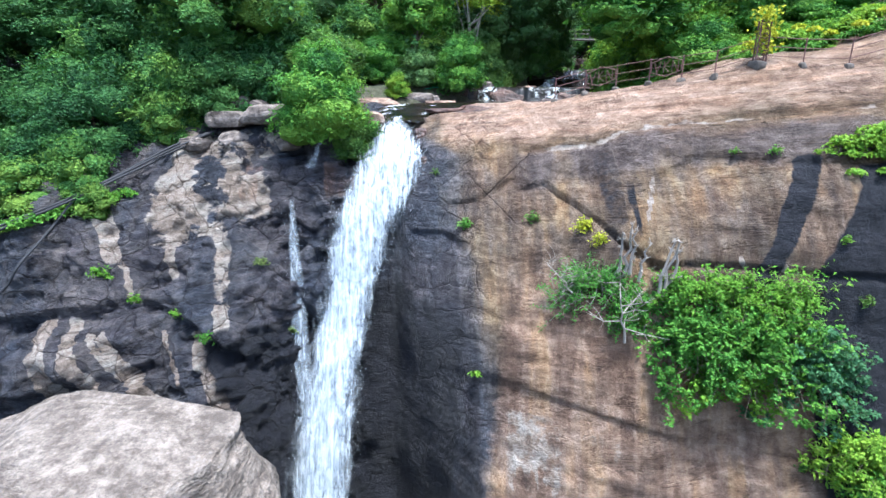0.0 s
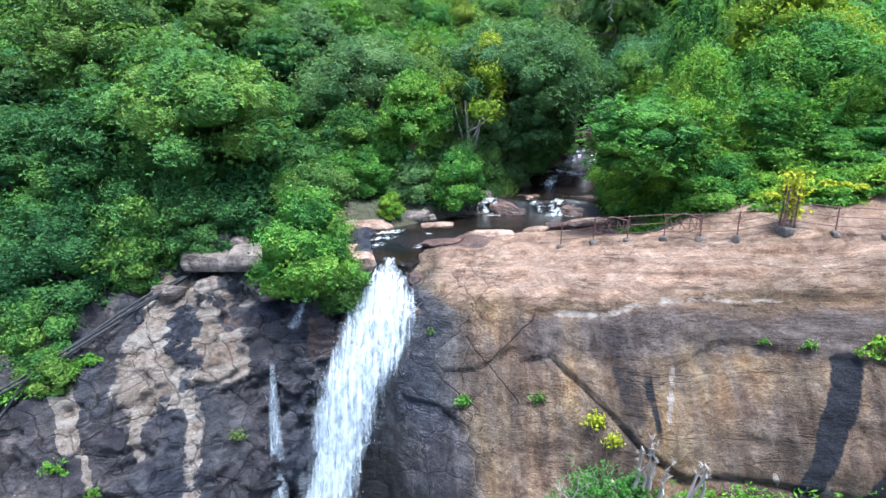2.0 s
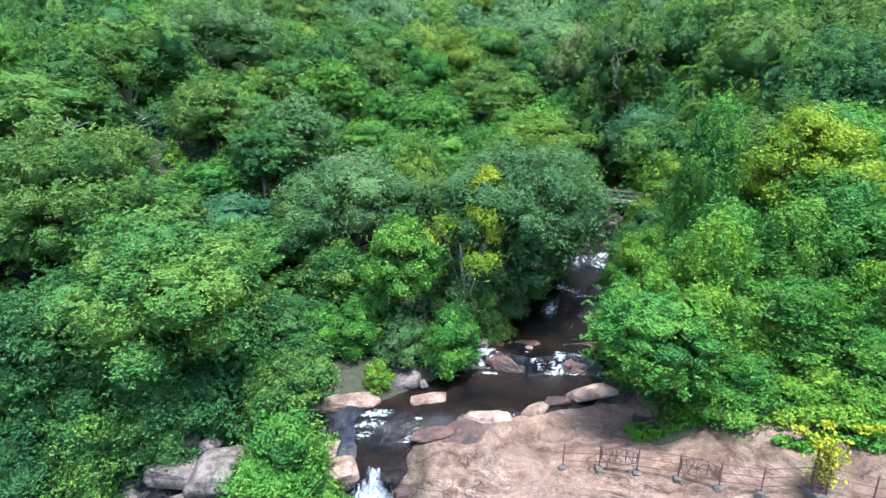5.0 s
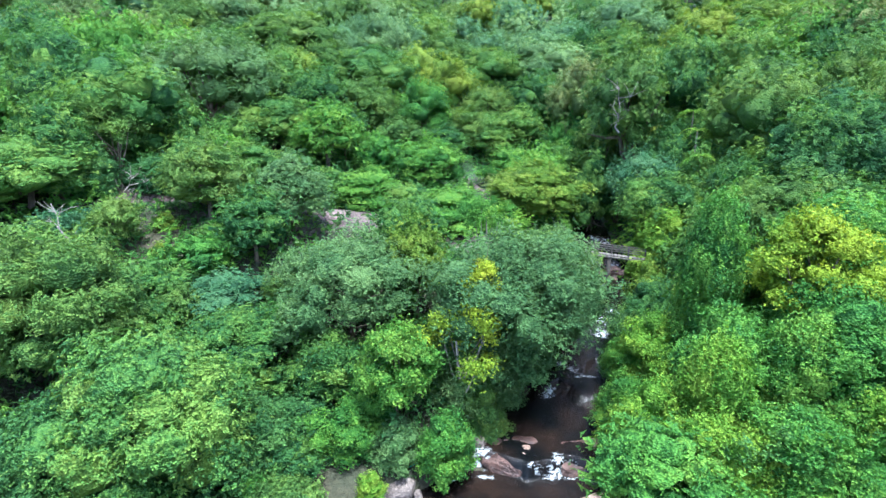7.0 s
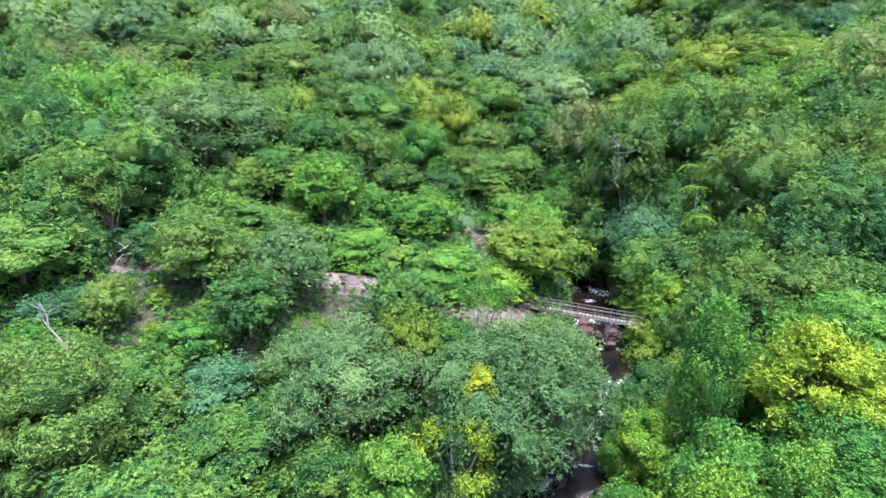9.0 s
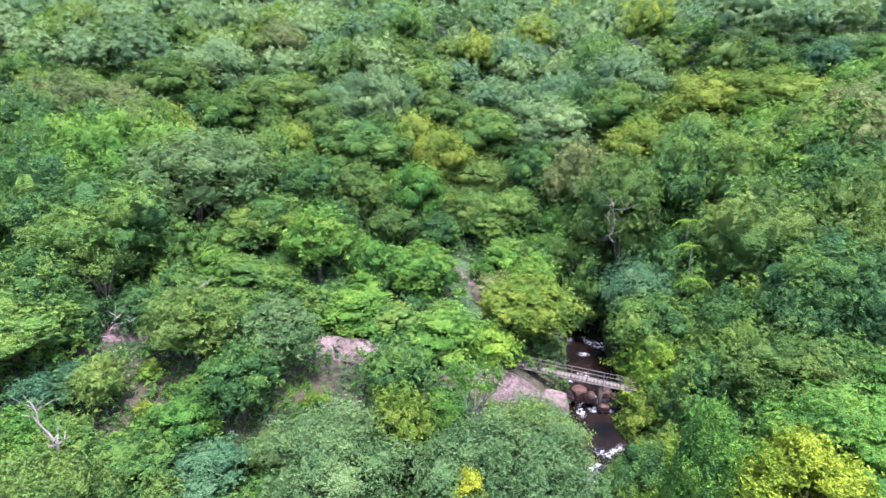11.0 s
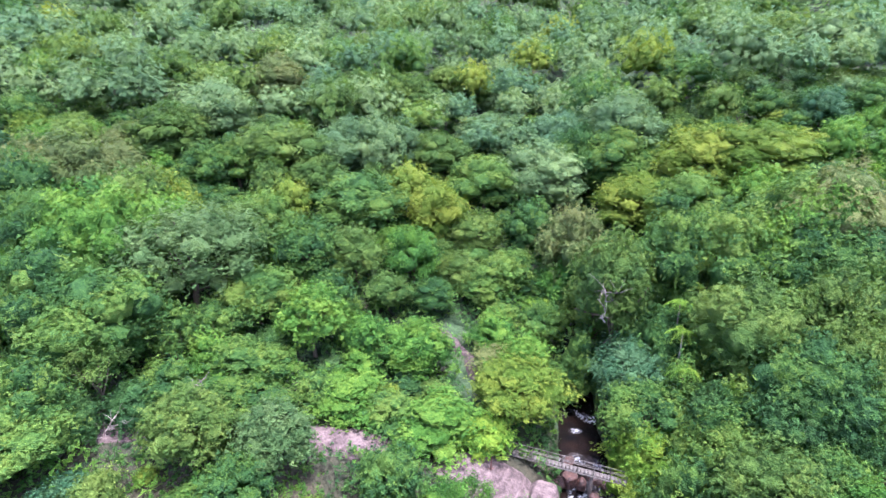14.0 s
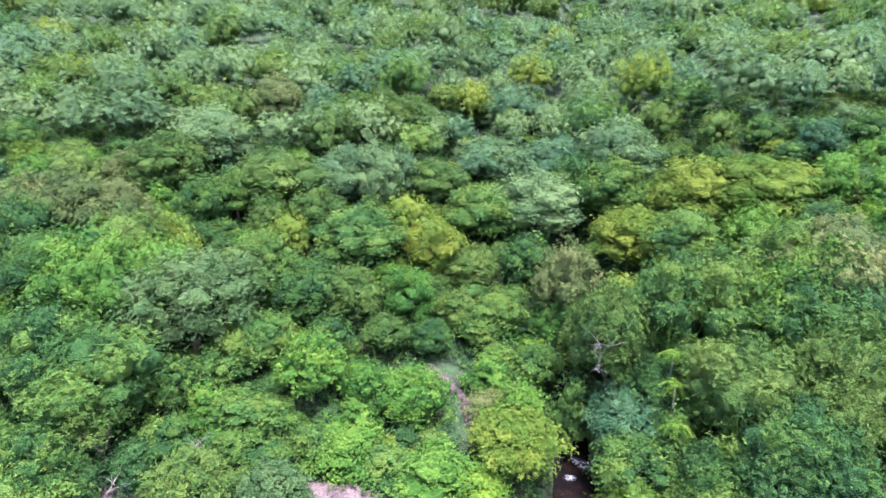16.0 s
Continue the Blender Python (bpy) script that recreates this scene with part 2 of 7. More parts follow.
def crack_line(t, co, x0, z0, x1, z1):
    """A thin wandering joint in the face, from one place to another."""
    sep = t.nodes.new("ShaderNodeSeparateXYZ")
    t.links.new(co, sep.inputs[0])
    ln = math.hypot(x1 - x0, z1 - z0)
    ax, az = (x1 - x0) / ln, (z1 - z0) / ln
    px, pz = mathn(t, "SUBTRACT", sep.outputs[0], x0), mathn(t, "SUBTRACT", sep.outputs[2], z0)
    along = mathn(t, "ADD", mathn(t, "MULTIPLY", px, ax), mathn(t, "MULTIPLY", pz, az))
    off = mathn(t, "SUBTRACT", mathn(t, "MULTIPLY", px, az), mathn(t, "MULTIPLY", pz, ax))
    off = mathn(t, "ADD", off, mathn(t, "MULTIPLY_ADD", noisen(t, co, 1.6, 4.0), 0.2, -0.1))
    near = ramp(t, mathn(t, "ABSOLUTE", off), [(0.012, (0.85, 0.85, 0.85)), (0.035, (0, 0, 0))])
    ends = mathn(t, "MULTIPLY", mathn(t, "GREATER_THAN", along, 0.0), mathn(t, "LESS_THAN", along, ln))
    return mathn(t, "MULTIPLY", near, ends)


def facets(t, co, scale, stretch):
    """Broken rock: a flat tilt for each block, its random tone, and the joints between blocks."""
    mp = t.nodes.new("ShaderNodeMapping")
    mp.inputs["Scale"].default_value = stretch
    bent = t.nodes.new("ShaderNodeVectorMath")
    bent.operation = "ADD"
    wobble = nd(t, "ShaderNodeTexNoise", Scale=0.9, Detail=3.0)
    t.links.new(co, wobble.inputs["Vector"])
    half = t.nodes.new("ShaderNodeVectorMath")
    half.operation = "SCALE"
    half.inputs["Scale"].default_value = 0.7
    t.links.new(wobble.outputs["Color"], half.inputs[0])
    t.links.new(co, bent.inputs[0])
    t.links.new(half.outputs[0], bent.inputs[1])
    t.links.new(bent.outputs[0], mp.inputs["Vector"])
    cell = nd(t, "ShaderNodeTexVoronoi", Scale=scale, Randomness=1.0)
    edge = nd(t, "ShaderNodeTexVoronoi", Scale=scale, Randomness=1.0)
    edge.feature = "DISTANCE_TO_EDGE"
    t.links.new(mp.outputs[0], cell.inputs["Vector"])
    t.links.new(mp.outputs[0], edge.inputs["Vector"])
    away = t.nodes.new("ShaderNodeVectorMath")
    away.operation = "SUBTRACT"
    t.links.new(mp.outputs[0], away.inputs[0])
    t.links.new(cell.outputs["Position"], away.inputs[1])
    lean = t.nodes.new("ShaderNodeVectorMath")
    lean.operation = "SUBTRACT"
    t.links.new(cell.outputs["Color"], lean.inputs[0])
    lean.inputs[1].default_value = (0.5, 0.5, 0.5)
    dot = t.nodes.new("ShaderNodeVectorMath")
    dot.operation = "DOT_PRODUCT"
    t.links.new(away.outputs[0], dot.inputs[0])
    t.links.new(lean.outputs[0], dot.inputs[1])
    split = t.nodes.new("ShaderNodeSeparateColor")
    t.links.new(cell.outputs["Color"], split.inputs[0])
    joint = ramp(t, edge.outputs["Distance"], [(0.0, (1, 1, 1)), (0.035, (0, 0, 0))])
    return dot.outputs["Value"], split.outputs[1], joint


def cliff_material():
    """Gneiss: dry tan to pinkish brown, dark where wet and in painted shade beside the falls, cream where bleached,
    with fine bedding.
    """
    m, t, bsdf, out = node_material("cliff_rock")
    co = t.nodes.new("ShaderNodeTexCoord").outputs["Object"]
    lay = t.nodes.new("ShaderNodeMapping")
    lay.inputs["Rotation"].default_value = (0.0, radians(7), 0.0)
    t.links.new(co, lay.inputs["Vector"])
    tilted = lay.outputs[0]
    fine = noisen(t, co, 2.2, 8.0, 0.62)
    broad = noisen(t, co, 0.35, 4.0, 0.55)
    beds = noisen(t, tilted, 1.0, 7.0, 0.66, (0.30, 0.30, 3.6))
    runs = noisen(t, co, 1.0, 5.0, 0.6, (1.7, 0.5, 0.13))
    blotch = noisen(t, co, 1.0, 6.0, 0.62, (0.9, 0.9, 1.6), 0.5)
    grain = noisen(t, co, 11.0, 6.0, 0.85, (1.0, 1.0, 1.7))
    drip = attrn(t, "drip")
    open_face = mathn(t, "MULTIPLY_ADD", drip, -0.75, 1.0)
    broken = attrn(t, "broken")
    tilt_a, tone_a, joint_a = facets(t, co, 0.75, (1.0, 1.0, 1.25))
    tilt_b, tone_b, joint_b = facets(t, co, 2.3, (1.0, 1.0, 1.5))
    block_tone = mathn(t, "ADD", mathn(t, "MULTIPLY_ADD", tone_a, 0.30, -0.15), mathn(t, "MULTIPLY_ADD", tone_b, 0.22, -0.11))
    threads = noisen(t, co, 1.0, 6.0, 0.62, (3.2, 0.8, 0.14))
    layers = mathn(t, "ADD", mathn(t, "MULTIPLY", beds, open_face), mathn(t, "MULTIPLY", threads, mathn(t, "SUBTRACT", 1.0, open_face)))
    tone = mathn(t, "ADD", mathn(t, "MULTIPLY", layers, 0.26), mathn(t, "MULTIPLY", fine, 0.24))
    tone = mathn(t, "ADD", tone, mathn(t, "ADD", mathn(t, "MULTIPLY", grain, 0.30), mathn(t, "MULTIPLY", blotch, 0.26)))
    tone = mathn(t, "MULTIPLY_ADD", tone, 3.8, -1.5)
    tone = mathn(t, "ADD", tone, mathn(t, "MULTIPLY", broken, block_tone))
    dry = ramp(t, tone, [(0.15, (0.045, 0.030, 0.019)), (0.45, (0.090, 0.062, 0.038)), (0.60, (0.122, 0.087, 0.055)), (0.90, (0.195, 0.152, 0.105))])
    pink = ramp(t, tone, [(0.10, (0.085, 0.047, 0.029)), (0.5, (0.190, 0.120, 0.075)), (0.9, (0.315, 0.222, 0.150))])
    dry = mixc(t, ramp(t, broad, [(0.35, (0, 0, 0)), (0.65, (1, 1, 1))]), dry, pink)
    wet = ramp(t, tone, [(0.15, (0.013, 0.016, 0.024)), (0.5, (0.037, 0.041, 0.055)), (0.9, (0.090, 0.092, 0.105))])
    hue = noisen(t, co, 0.22, 3.0, 0.6)
    wet = mixc(t, ramp(t, hue, [(0.42, (0, 0, 0)), (0.58, (1, 1, 1))]), wet, ramp(t, tone, [(0.15, (0.022, 0.020, 0.026)), (0.5, (0.052, 0.048, 0.056)), (0.9, (0.118, 0.106, 0.108))]))
    grey = ramp(t, tone, [(0.30, (0.042, 0.035, 0.034)), (0.5, (0.080, 0.068, 0.062)), (0.72, (0.136, 0.118, 0.108))])
    edge = mathn(t, "MULTIPLY_ADD", runs, 0.8, -0.4)
    d = mathn(t, "ADD", attrn(t, "dry"), edge)
    c = mixc(t, ramp(t, d, [(0.15, (0, 0, 0)), (0.5, (1, 1, 1))]), wet, grey)
    c = mixc(t, ramp(t, d, [(0.45, (0, 0, 0)), (0.85, (1, 1, 1))]), c, dry)
    sunned = ramp(t, tone, [(0.10, (0.118, 0.067, 0.046)), (0.5, (0.258, 0.166, 0.116)), (0.9, (0.400, 0.290, 0.220))])
    bl = mathn(t, "ADD", attrn(t, "bleach"), mathn(t, "MULTIPLY_ADD", blotch, 0.9, -0.45))
    c = mixc(t, ramp(t, bl, [(0.25, (0, 0, 0)), (0.75, (1, 1, 1))]), c, sunned)
    purple = ramp(t, tone, [(0.15, (0.042, 0.033, 0.032)), (0.5, (0.086, 0.068, 0.064)), (0.85, (0.160, 0.130, 0.118))])
    pl = mathn(t, "ADD", mathn(t, "MULTIPLY", attrn(t, "plum"), 0.75), mathn(t, "MULTIPLY_ADD", blotch, 1.0, -0.55))
    c = mixc(t, ramp(t, pl, [(0.2, (0, 0, 0)), (0.7, (0.9, 0.9, 0.9))]), c, purple)
    # old drip tones: broad soft runs down the face, some dark, some ochre
    dr = noisen(t, co, 1.0, 4.0, 0.55, (0.85, 0.3, 0.045))
    dk = mathn(t, "MULTIPLY", attrn(t, "drip"), ramp(t, dr, [(0.50, (0, 0, 0)), (0.58, (0.72, 0.72, 0.72))]))
    c = mixc(t, dk, c, mixc(t, 1.0, c, (0.46, 0.42, 0.42), "MULTIPLY"))
    lt = mathn(t, "MULTIPLY", attrn(t, "drip"), ramp(t, dr, [(0.38, (0.85, 0.85, 0.85)), (0.47, (0, 0, 0))]))
    c = mixc(t, lt, c, mixc(t, 1.0, c, (1.38, 1.30, 1.05), "MULTIPLY"))
    # flaked skin: crisp-edged lighter and darker scales along the bedding
    flake = noisen(t, tilted, 1.0, 9.0, 0.68, (0.55, 0.55, 2.3), 0.3)
    up = mathn(t, "MULTIPLY", open_face, ramp(t, flake, [(0.555, (0, 0, 0)), (0.585, (0.58, 0.58, 0.58))]))
    c = mixc(t, up, c, mixc(t, 1.0, c, (1.48, 1.42, 1.36), "MULTIPLY"))
    down = mathn(t, "MULTIPLY", open_face, ramp(t, flake, [(0.405, (0.62, 0.62, 0.62)), (0.435, (0, 0, 0))]))
    c = mixc(t, down, c, mixc(t, 1.0, c, (0.58, 0.56, 0.58), "MULTIPLY"))
    # thin strata: dark partings, with edge highlights painted in as pale lips
    st = noisen(t, tilted, 1.0, 4.0, 0.6, (0.20, 0.20, 6.0), 0.35)
    zone = mathn(t, "MULTIPLY", open_face, ramp(t, noisen(t, co, 0.4, 3.0), [(0.42, (0.15, 0.15, 0.15)), (0.56, (1, 1, 1))]))
    part_line = mathn(t, "MULTIPLY", zone, ramp(t, st, [(0.435, (0, 0, 0)), (0.465, (0.55, 0.55, 0.55)), (0.49, (0, 0, 0))]))
    c = mixc(t, part_line, c, mixc(t, 1.0, c, (0.42, 0.38, 0.37), "MULTIPLY"))
    lip = mathn(t, "MULTIPLY", zone, ramp(t, st, [(0.52, (0, 0, 0)), (0.555, (0.7, 0.7, 0.7)), (0.60, (0, 0, 0))]))
    c = mixc(t, lip, c, mixc(t, 1.0, c, (1.45, 1.38, 1.32), "MULTIPLY"))
    cream = ramp(t, tone, [(0.2, (0.13, 0.10, 0.080)), (0.5, (0.25, 0.20, 0.165)), (0.8, (0.36, 0.32, 0.28))])
    k = mathn(t, "ADD", mathn(t, "MULTIPLY", attrn(t, "cream"), 0.8), mathn(t, "ADD", mathn(t, "MULTIPLY_ADD", fine, 0.45, -0.22), mathn(t, "MULTIPLY_ADD", runs, 0.3, -0.15)))
    k = mathn(t, "ADD", k, mathn(t, "MULTIPLY", broken, block_tone))
    c = mixc(t, ramp(t, k, [(0.38, (0, 0, 0)), (0.48, (1, 1, 1))]), c, cream)
    rust = mathn(t, "ADD", attrn(t, "rust"), mathn(t, "MULTIPLY_ADD", runs, 0.6, -0.3))
    c = mixc(t, ramp(t, rust, [(0.35, (0, 0, 0)), (0.8, (1, 1, 1))]), c, mixc(t, fine, (0.16, 0.075, 0.042), (0.36, 0.20, 0.12)))
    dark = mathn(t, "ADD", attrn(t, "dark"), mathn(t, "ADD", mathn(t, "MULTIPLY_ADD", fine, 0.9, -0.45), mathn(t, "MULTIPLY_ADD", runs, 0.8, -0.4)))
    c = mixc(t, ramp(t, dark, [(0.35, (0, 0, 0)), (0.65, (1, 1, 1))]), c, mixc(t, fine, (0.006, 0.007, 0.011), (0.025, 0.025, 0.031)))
    cracks = noisen(t, tilted, 1.0, 4.0, 0.65, (0.16, 0.16, 2.2), 0.4)
    line = ramp(t, cracks, [(0.488, (0, 0, 0)), (0.5, (1, 1, 1)), (0.512, (0, 0, 0))])
    gate = ramp(t, noisen(t, co, 0.5, 2.0), [(0.44, (0, 0, 0)), (0.56, (0.8, 0.8, 0.8))])
    cut = mathn(t, "MULTIPLY", line, gate)
    for x0, z0, x1, z1 in ((1.9, 7.5, 3.9, 9.25), (1.2, 8.2, 3.1, 6.5), (0.2, 6.7, 1.6, 6.2)):
        cut = mathn(t, "MAXIMUM", cut, crack_line(t, co, x0, z0, x1, z1))
    cut = mathn(t, "MAXIMUM", cut, mathn(t, "MULTIPLY", broken, mathn(t, "MAXIMUM", mathn(t, "MULTIPLY", joint_a, 0.8), mathn(t, "MULTIPLY", joint_b, 0.35))))
    c = mixc(t, cut, c, mixc(t, 1.0, c, (0.28, 0.24, 0.23), "MULTIPLY"))
    t.links.new(c, bsdf.inputs["Base Color"])
    t.links.new(ramp(t, d, [(0.1, (0.5,) * 3), (0.6, (0.9,) * 3)]), bsdf.inputs["Roughness"])
    bsdf.inputs["Specular IOR Level"].default_value = 0.22
    h = mathn(t, "ADD", mathn(t, "ADD", mathn(t, "MULTIPLY", layers, 0.35), mathn(t, "MULTIPLY", blotch, 0.6)), mathn(t, "ADD", fine, mathn(t, "MULTIPLY", grain, 0.35)))
    h = mathn(t, "SUBTRACT", h, mathn(t, "MULTIPLY", part_line, 0.2))
    h = mathn(t, "SUBTRACT", mathn(t, "ADD", h, mathn(t, "SUBTRACT", mathn(t, "MULTIPLY", up, 0.10), mathn(t, "MULTIPLY", down, 0.12))), mathn(t, "MULTIPLY", cut, 0.3))
    h = mathn(t, "ADD", h, mathn(t, "MULTIPLY", broken, mathn(t, "ADD", mathn(t, "MULTIPLY", tilt_a, 1.5), mathn(t, "MULTIPLY", tilt_b, 0.7))))
    bumpn(t, bsdf, h, 1.0, 0.42)
    return m


ROCK = cliff_material()


def loose_rock_material(name, a, b, c, gloss=0.85, fold=0.0):
    m, t, bsdf, out = node_material(name)
    co = t.nodes.new("ShaderNodeTexCoord").outputs["Object"]
    info = t.nodes.new("ShaderNodeObjectInfo")
    fine = noisen(t, co, 2.5, 8.0, 0.62)
    beds = noisen(t, co, 1.2, 6.0, 0.6, (0.5, 0.5, 3.0))
    tone = mathn(t, "ADD", mathn(t, "MULTIPLY", beds, 0.5), mathn(t, "MULTIPLY", fine, 0.5))
    tone = mathn(t, "ADD", mathn(t, "MULTIPLY", tone, 0.7), mathn(t, "MULTIPLY", noisen(t, co, 9.0, 6.0, 0.8, (1, 1, 1.8)), 0.3))
    tone = mathn(t, "MULTIPLY_ADD", tone, 2.8, -0.9)
    tone = mathn(t, "ADD", tone, mathn(t, "MULTIPLY_ADD", info.outputs["Random"], 0.16, -0.08))
    t.links.new(ramp(t, tone, [(0.32, a), (0.5, b), (0.7, c)]), bsdf.inputs["Base Color"])
    bsdf.inputs["Roughness"].default_value = gloss
    relief = mathn(t, "ADD", beds, fine)
    if fold:
        tilt_a, tone_a, joint_a = facets(t, co, 0.6, (0.8, 0.8, 1.7))
        tilt_b, tone_b, joint_b = facets(t, co, 1.9, (0.7, 0.7, 1.8))
        relief = mathn(t, "ADD", relief, mathn(t, "ADD", mathn(t, "MULTIPLY", tilt_a, 1.6), mathn(t, "MULTIPLY", tilt_b, 1.0)))
        for size in (0.8, 2.2):
            wave = noisen(t, co, size, 6.0, 0.6, (0.7, 0.7, 1.5), 0.1)
            crease = ramp(t, wave, [(0.38, (0.8, 0.8, 0.8)), (0.47, (0, 0, 0)), (0.50, (0, 0, 0)), (0.62, (1, 1, 1))])
            relief = mathn(t, "ADD", relief, mathn(t, "MULTIPLY", crease, fold / (1 + size)))
    bumpn(t, bsdf, relief, 1.0, 0.25)
    return m


ROCK_PALE = loose_rock_material("rock_pale", (0.050, 0.038, 0.032), (0.125, 0.099, 0.085), (0.225, 0.185, 0.163))
ROCK_FOLD = loose_rock_material("rock_folded", (0.078, 0.060, 0.048), (0.150, 0.120, 0.098), (0.250, 0.208, 0.176), 0.9, 0.8)
ROCK_PINK = loose_rock_material("rock_pink", (0.105, 0.062, 0.044), (0.22, 0.142, 0.103), (0.34, 0.245, 0.188))
ROCK_DARK = loose_rock_material("rock_wet", (0.022, 0.011, 0.009), (0.058, 0.028, 0.021), (0.110, 0.058, 0.043), 0.45)
ROCK_SLAB = loose_rock_material("rock_slab", (0.050, 0.035, 0.032), (0.100, 0.071, 0.064), (0.172, 0.128, 0.116))


def ground_material():
    m, t, bsdf, out = node_material("forest_floor")
    co = t.nodes.new("ShaderNodeTexCoord").outputs["Object"]
    a, b = noisen(t, co, 0.25, 4.0), noisen(t, co, 3.0, 6.0)
    c = ramp(t, a, [(0.35, (0.022, 0.032, 0.014)), (0.6, (0.048, 0.040, 0.022)), (0.8, (0.075, 0.054, 0.034))])
    c = mixc(t, 0.4, c, ramp(t, b, [(0.3, (0.014, 0.022, 0.010)), (0.7, (0.062, 0.056, 0.030))]))
    # low growth carpets most of it
    green = noisen(t, co, 1.1, 5.0)
    axes = t.nodes.new("ShaderNodeSeparateXYZ")
    t.links.new(co, axes.inputs[0])
    inland = ramp(t, mathn(t, "MULTIPLY", axes.outputs[1], 0.01), [(0.58, (0, 0, 0)), (0.66, (1, 1, 1))])
    c = mixc(t, mathn(t, "MULTIPLY", inland, ramp(t, noisen(t, co, 0.4, 3.0), [(0.36, (0, 0, 0)), (0.52, (1, 1, 1))])), c, ramp(t, green, [(0.3, (0.016, 0.040, 0.013)), (0.7, (0.045, 0.090, 0.030))]))
    t.links.new(c, bsdf.inputs["Base Color"])
    bsdf.inputs["Roughness"].default_value = 0.95
    bumpn(t, bsdf, b, 1.0, 0.3)
    return m


GROUND = ground_material()


def water_material():
    """Stream: clear brown over rock, broken white where the foam attribute says."""
    m, t, bsdf, out = node_material("stream_water")
    co = t.nodes.new("ShaderNodeTexCoord").outputs["Object"]
    big, rip = noisen(t, co, 0.5, 3.0), noisen(t, co, 4.5, 4.0, 0.6, (1.2, 0.6, 1.0))
    c = ramp(t, big, [(0.35, (0.003, 0.0035, 0.004)), (0.65, (0.013, 0.008, 0.006))])
    froth = noisen(t, co, 4.2, 6.0, 0.65, (0.8, 1.5, 1.0), 0.8)
    broken = ramp(t, froth, [(0.38, (0, 0, 0)), (0.60, (1, 1, 1))])
    k = mathn(t, "MULTIPLY", attrn(t, "foam"), mathn(t, "MULTIPLY_ADD", broken, 1.0, 0.40))
    f = ramp(t, k, [(0.40, (0, 0, 0)), (0.72, (1, 1, 1))])
    t.links.new(mixc(t, f, c, (0.42, 0.45, 0.46)), bsdf.inputs["Base Color"])
    t.links.new(ramp(t, k, [(0.45, (0.06,) * 3), (0.62, (0.6,) * 3)]), bsdf.inputs["Roughness"])
    bsdf.inputs["IOR"].default_value = 1.33
    bumpn(t, bsdf, rip, 0.8, 0.12)
    bsdf.inputs["Specular IOR Level"].default_value = 0.5
    return m


WATER = water_material()


def fall_material(name, cut, soft, alpha=1.0):
    """White falling water: strands that run along the flow, open between them."""
    m, t, bsdf, out = node_material(name)
    uv = t.nodes.new("ShaderNodeUVMap").outputs[0]
    strands = noisen(t, uv, 1.0, 7.0, 0.66, (6.5, 0.6, 1.0), 0.6)
    lumps = noisen(t, uv, 1.0, 7.0, 0.7, (4.5, 1.9, 1.0), 0.8)
    body = mathn(t, "ADD", mathn(t, "MULTIPLY", strands, 0.5), mathn(t, "MULTIPLY", lumps, 0.5))
    k = mathn(t, "ADD", body, attrn(t, "body"))
    a = ramp(t, k, [(cut, (0, 0, 0)), (cut + soft, (alpha,) * 3)])
    t.links.new(ramp(t, body, [(0.36, (0.15, 0.185, 0.22)), (0.47, (0.28, 0.32, 0.36)), (0.60, (0.46, 0.49, 0.51))]), bsdf.inputs["Base Color"])
    bsdf.inputs["Roughness"].default_value = 0.55
    bumpn(t, bsdf, body, 0.7, 0.15)
    clear = t.nodes.new("ShaderNodeBsdfTransparent")
    mx = t.nodes.new("ShaderNodeMixShader")
    t.links.new(a, mx.inputs[0])
    t.links.new(clear.outputs[0], mx.inputs[1])
    t.links.new(bsdf.outputs[0], mx.inputs[2])
    t.links.new(mx.outputs[0], out.inputs[0])
    return m


FALL = fall_material("falling_water", 0.36, 0.26)
VEIL = fall_material("thin_water", 0.46, 0.40, 0.6)


def plain_material(name, a, b, rough, metal=0.0, scale=6.0):
    m, t, bsdf, out = node_material(name)
    co = t.nodes.new("ShaderNodeTexCoord").outputs["Object"]
    n = noisen(t, co, scale, 5.0)
    t.links.new(ramp(t, n, [(0.35, a), (0.65, b)]), bsdf.inputs["Base Color"])
    bsdf.inputs["Roughness"].default_value, bsdf.inputs["Metallic"].default_value = rough, metal
    bumpn(t, bsdf, n, 0.3, 0.01)
    return m


RUST = plain_material("rusty_red_paint", (0.075, 0.032, 0.026), (0.14, 0.062, 0.05), 0.7)
CONCRETE = plain_material("grey_concrete", (0.055, 0.045, 0.037), (0.115, 0.094, 0.078), 0.9)
RUBBER = plain_material("black_pipe", (0.006, 0.006, 0.008), (0.016, 0.016, 0.020), 0.8)
HOSE = plain_material("green_hose", (0.006, 0.14, 0.085), (0.012, 0.23, 0.15), 0.45)
PLANK = plain_material("weathered_plank", (0.07, 0.06, 0.05), (0.15, 0.135, 0.115), 0.85)

# ---- the lie of the land ----
STREAM_Y = np.array([20, 27, 29, 30.4, 31.5, 33, 34.5, 36, 38.4, 41.3, 48, 52, 56, 65, 80, 110, 160, 260])
STREAM_X = np.array([-2.5, -2.2, -1.8, 0.5, 2.6, 4.0, 5.0, 5.8, 6.8, 9.2, 12.8, 15.6, 15.8, 16.9, 20.0, 24.0, 28.0, 60.0])
STREAM_Z = np.array([10.4, 10.55, 10.85, 11.1, 11.3, 11.4, 11.7, 12.1, 12.5, 12.9, 13.4, 13.5, 14.2, 15.2, 16.9, 19.8, 25.0, 34.0])
STREAM_HALF = np.array([1.0, 0.8, 1.6, 4.0, 4.9, 4.8, 4.2, 3.6, 3.2, 2.5, 2.1, 3.2, 2.3, 1.7, 1.6, 1.6, 1.6, 1.6])


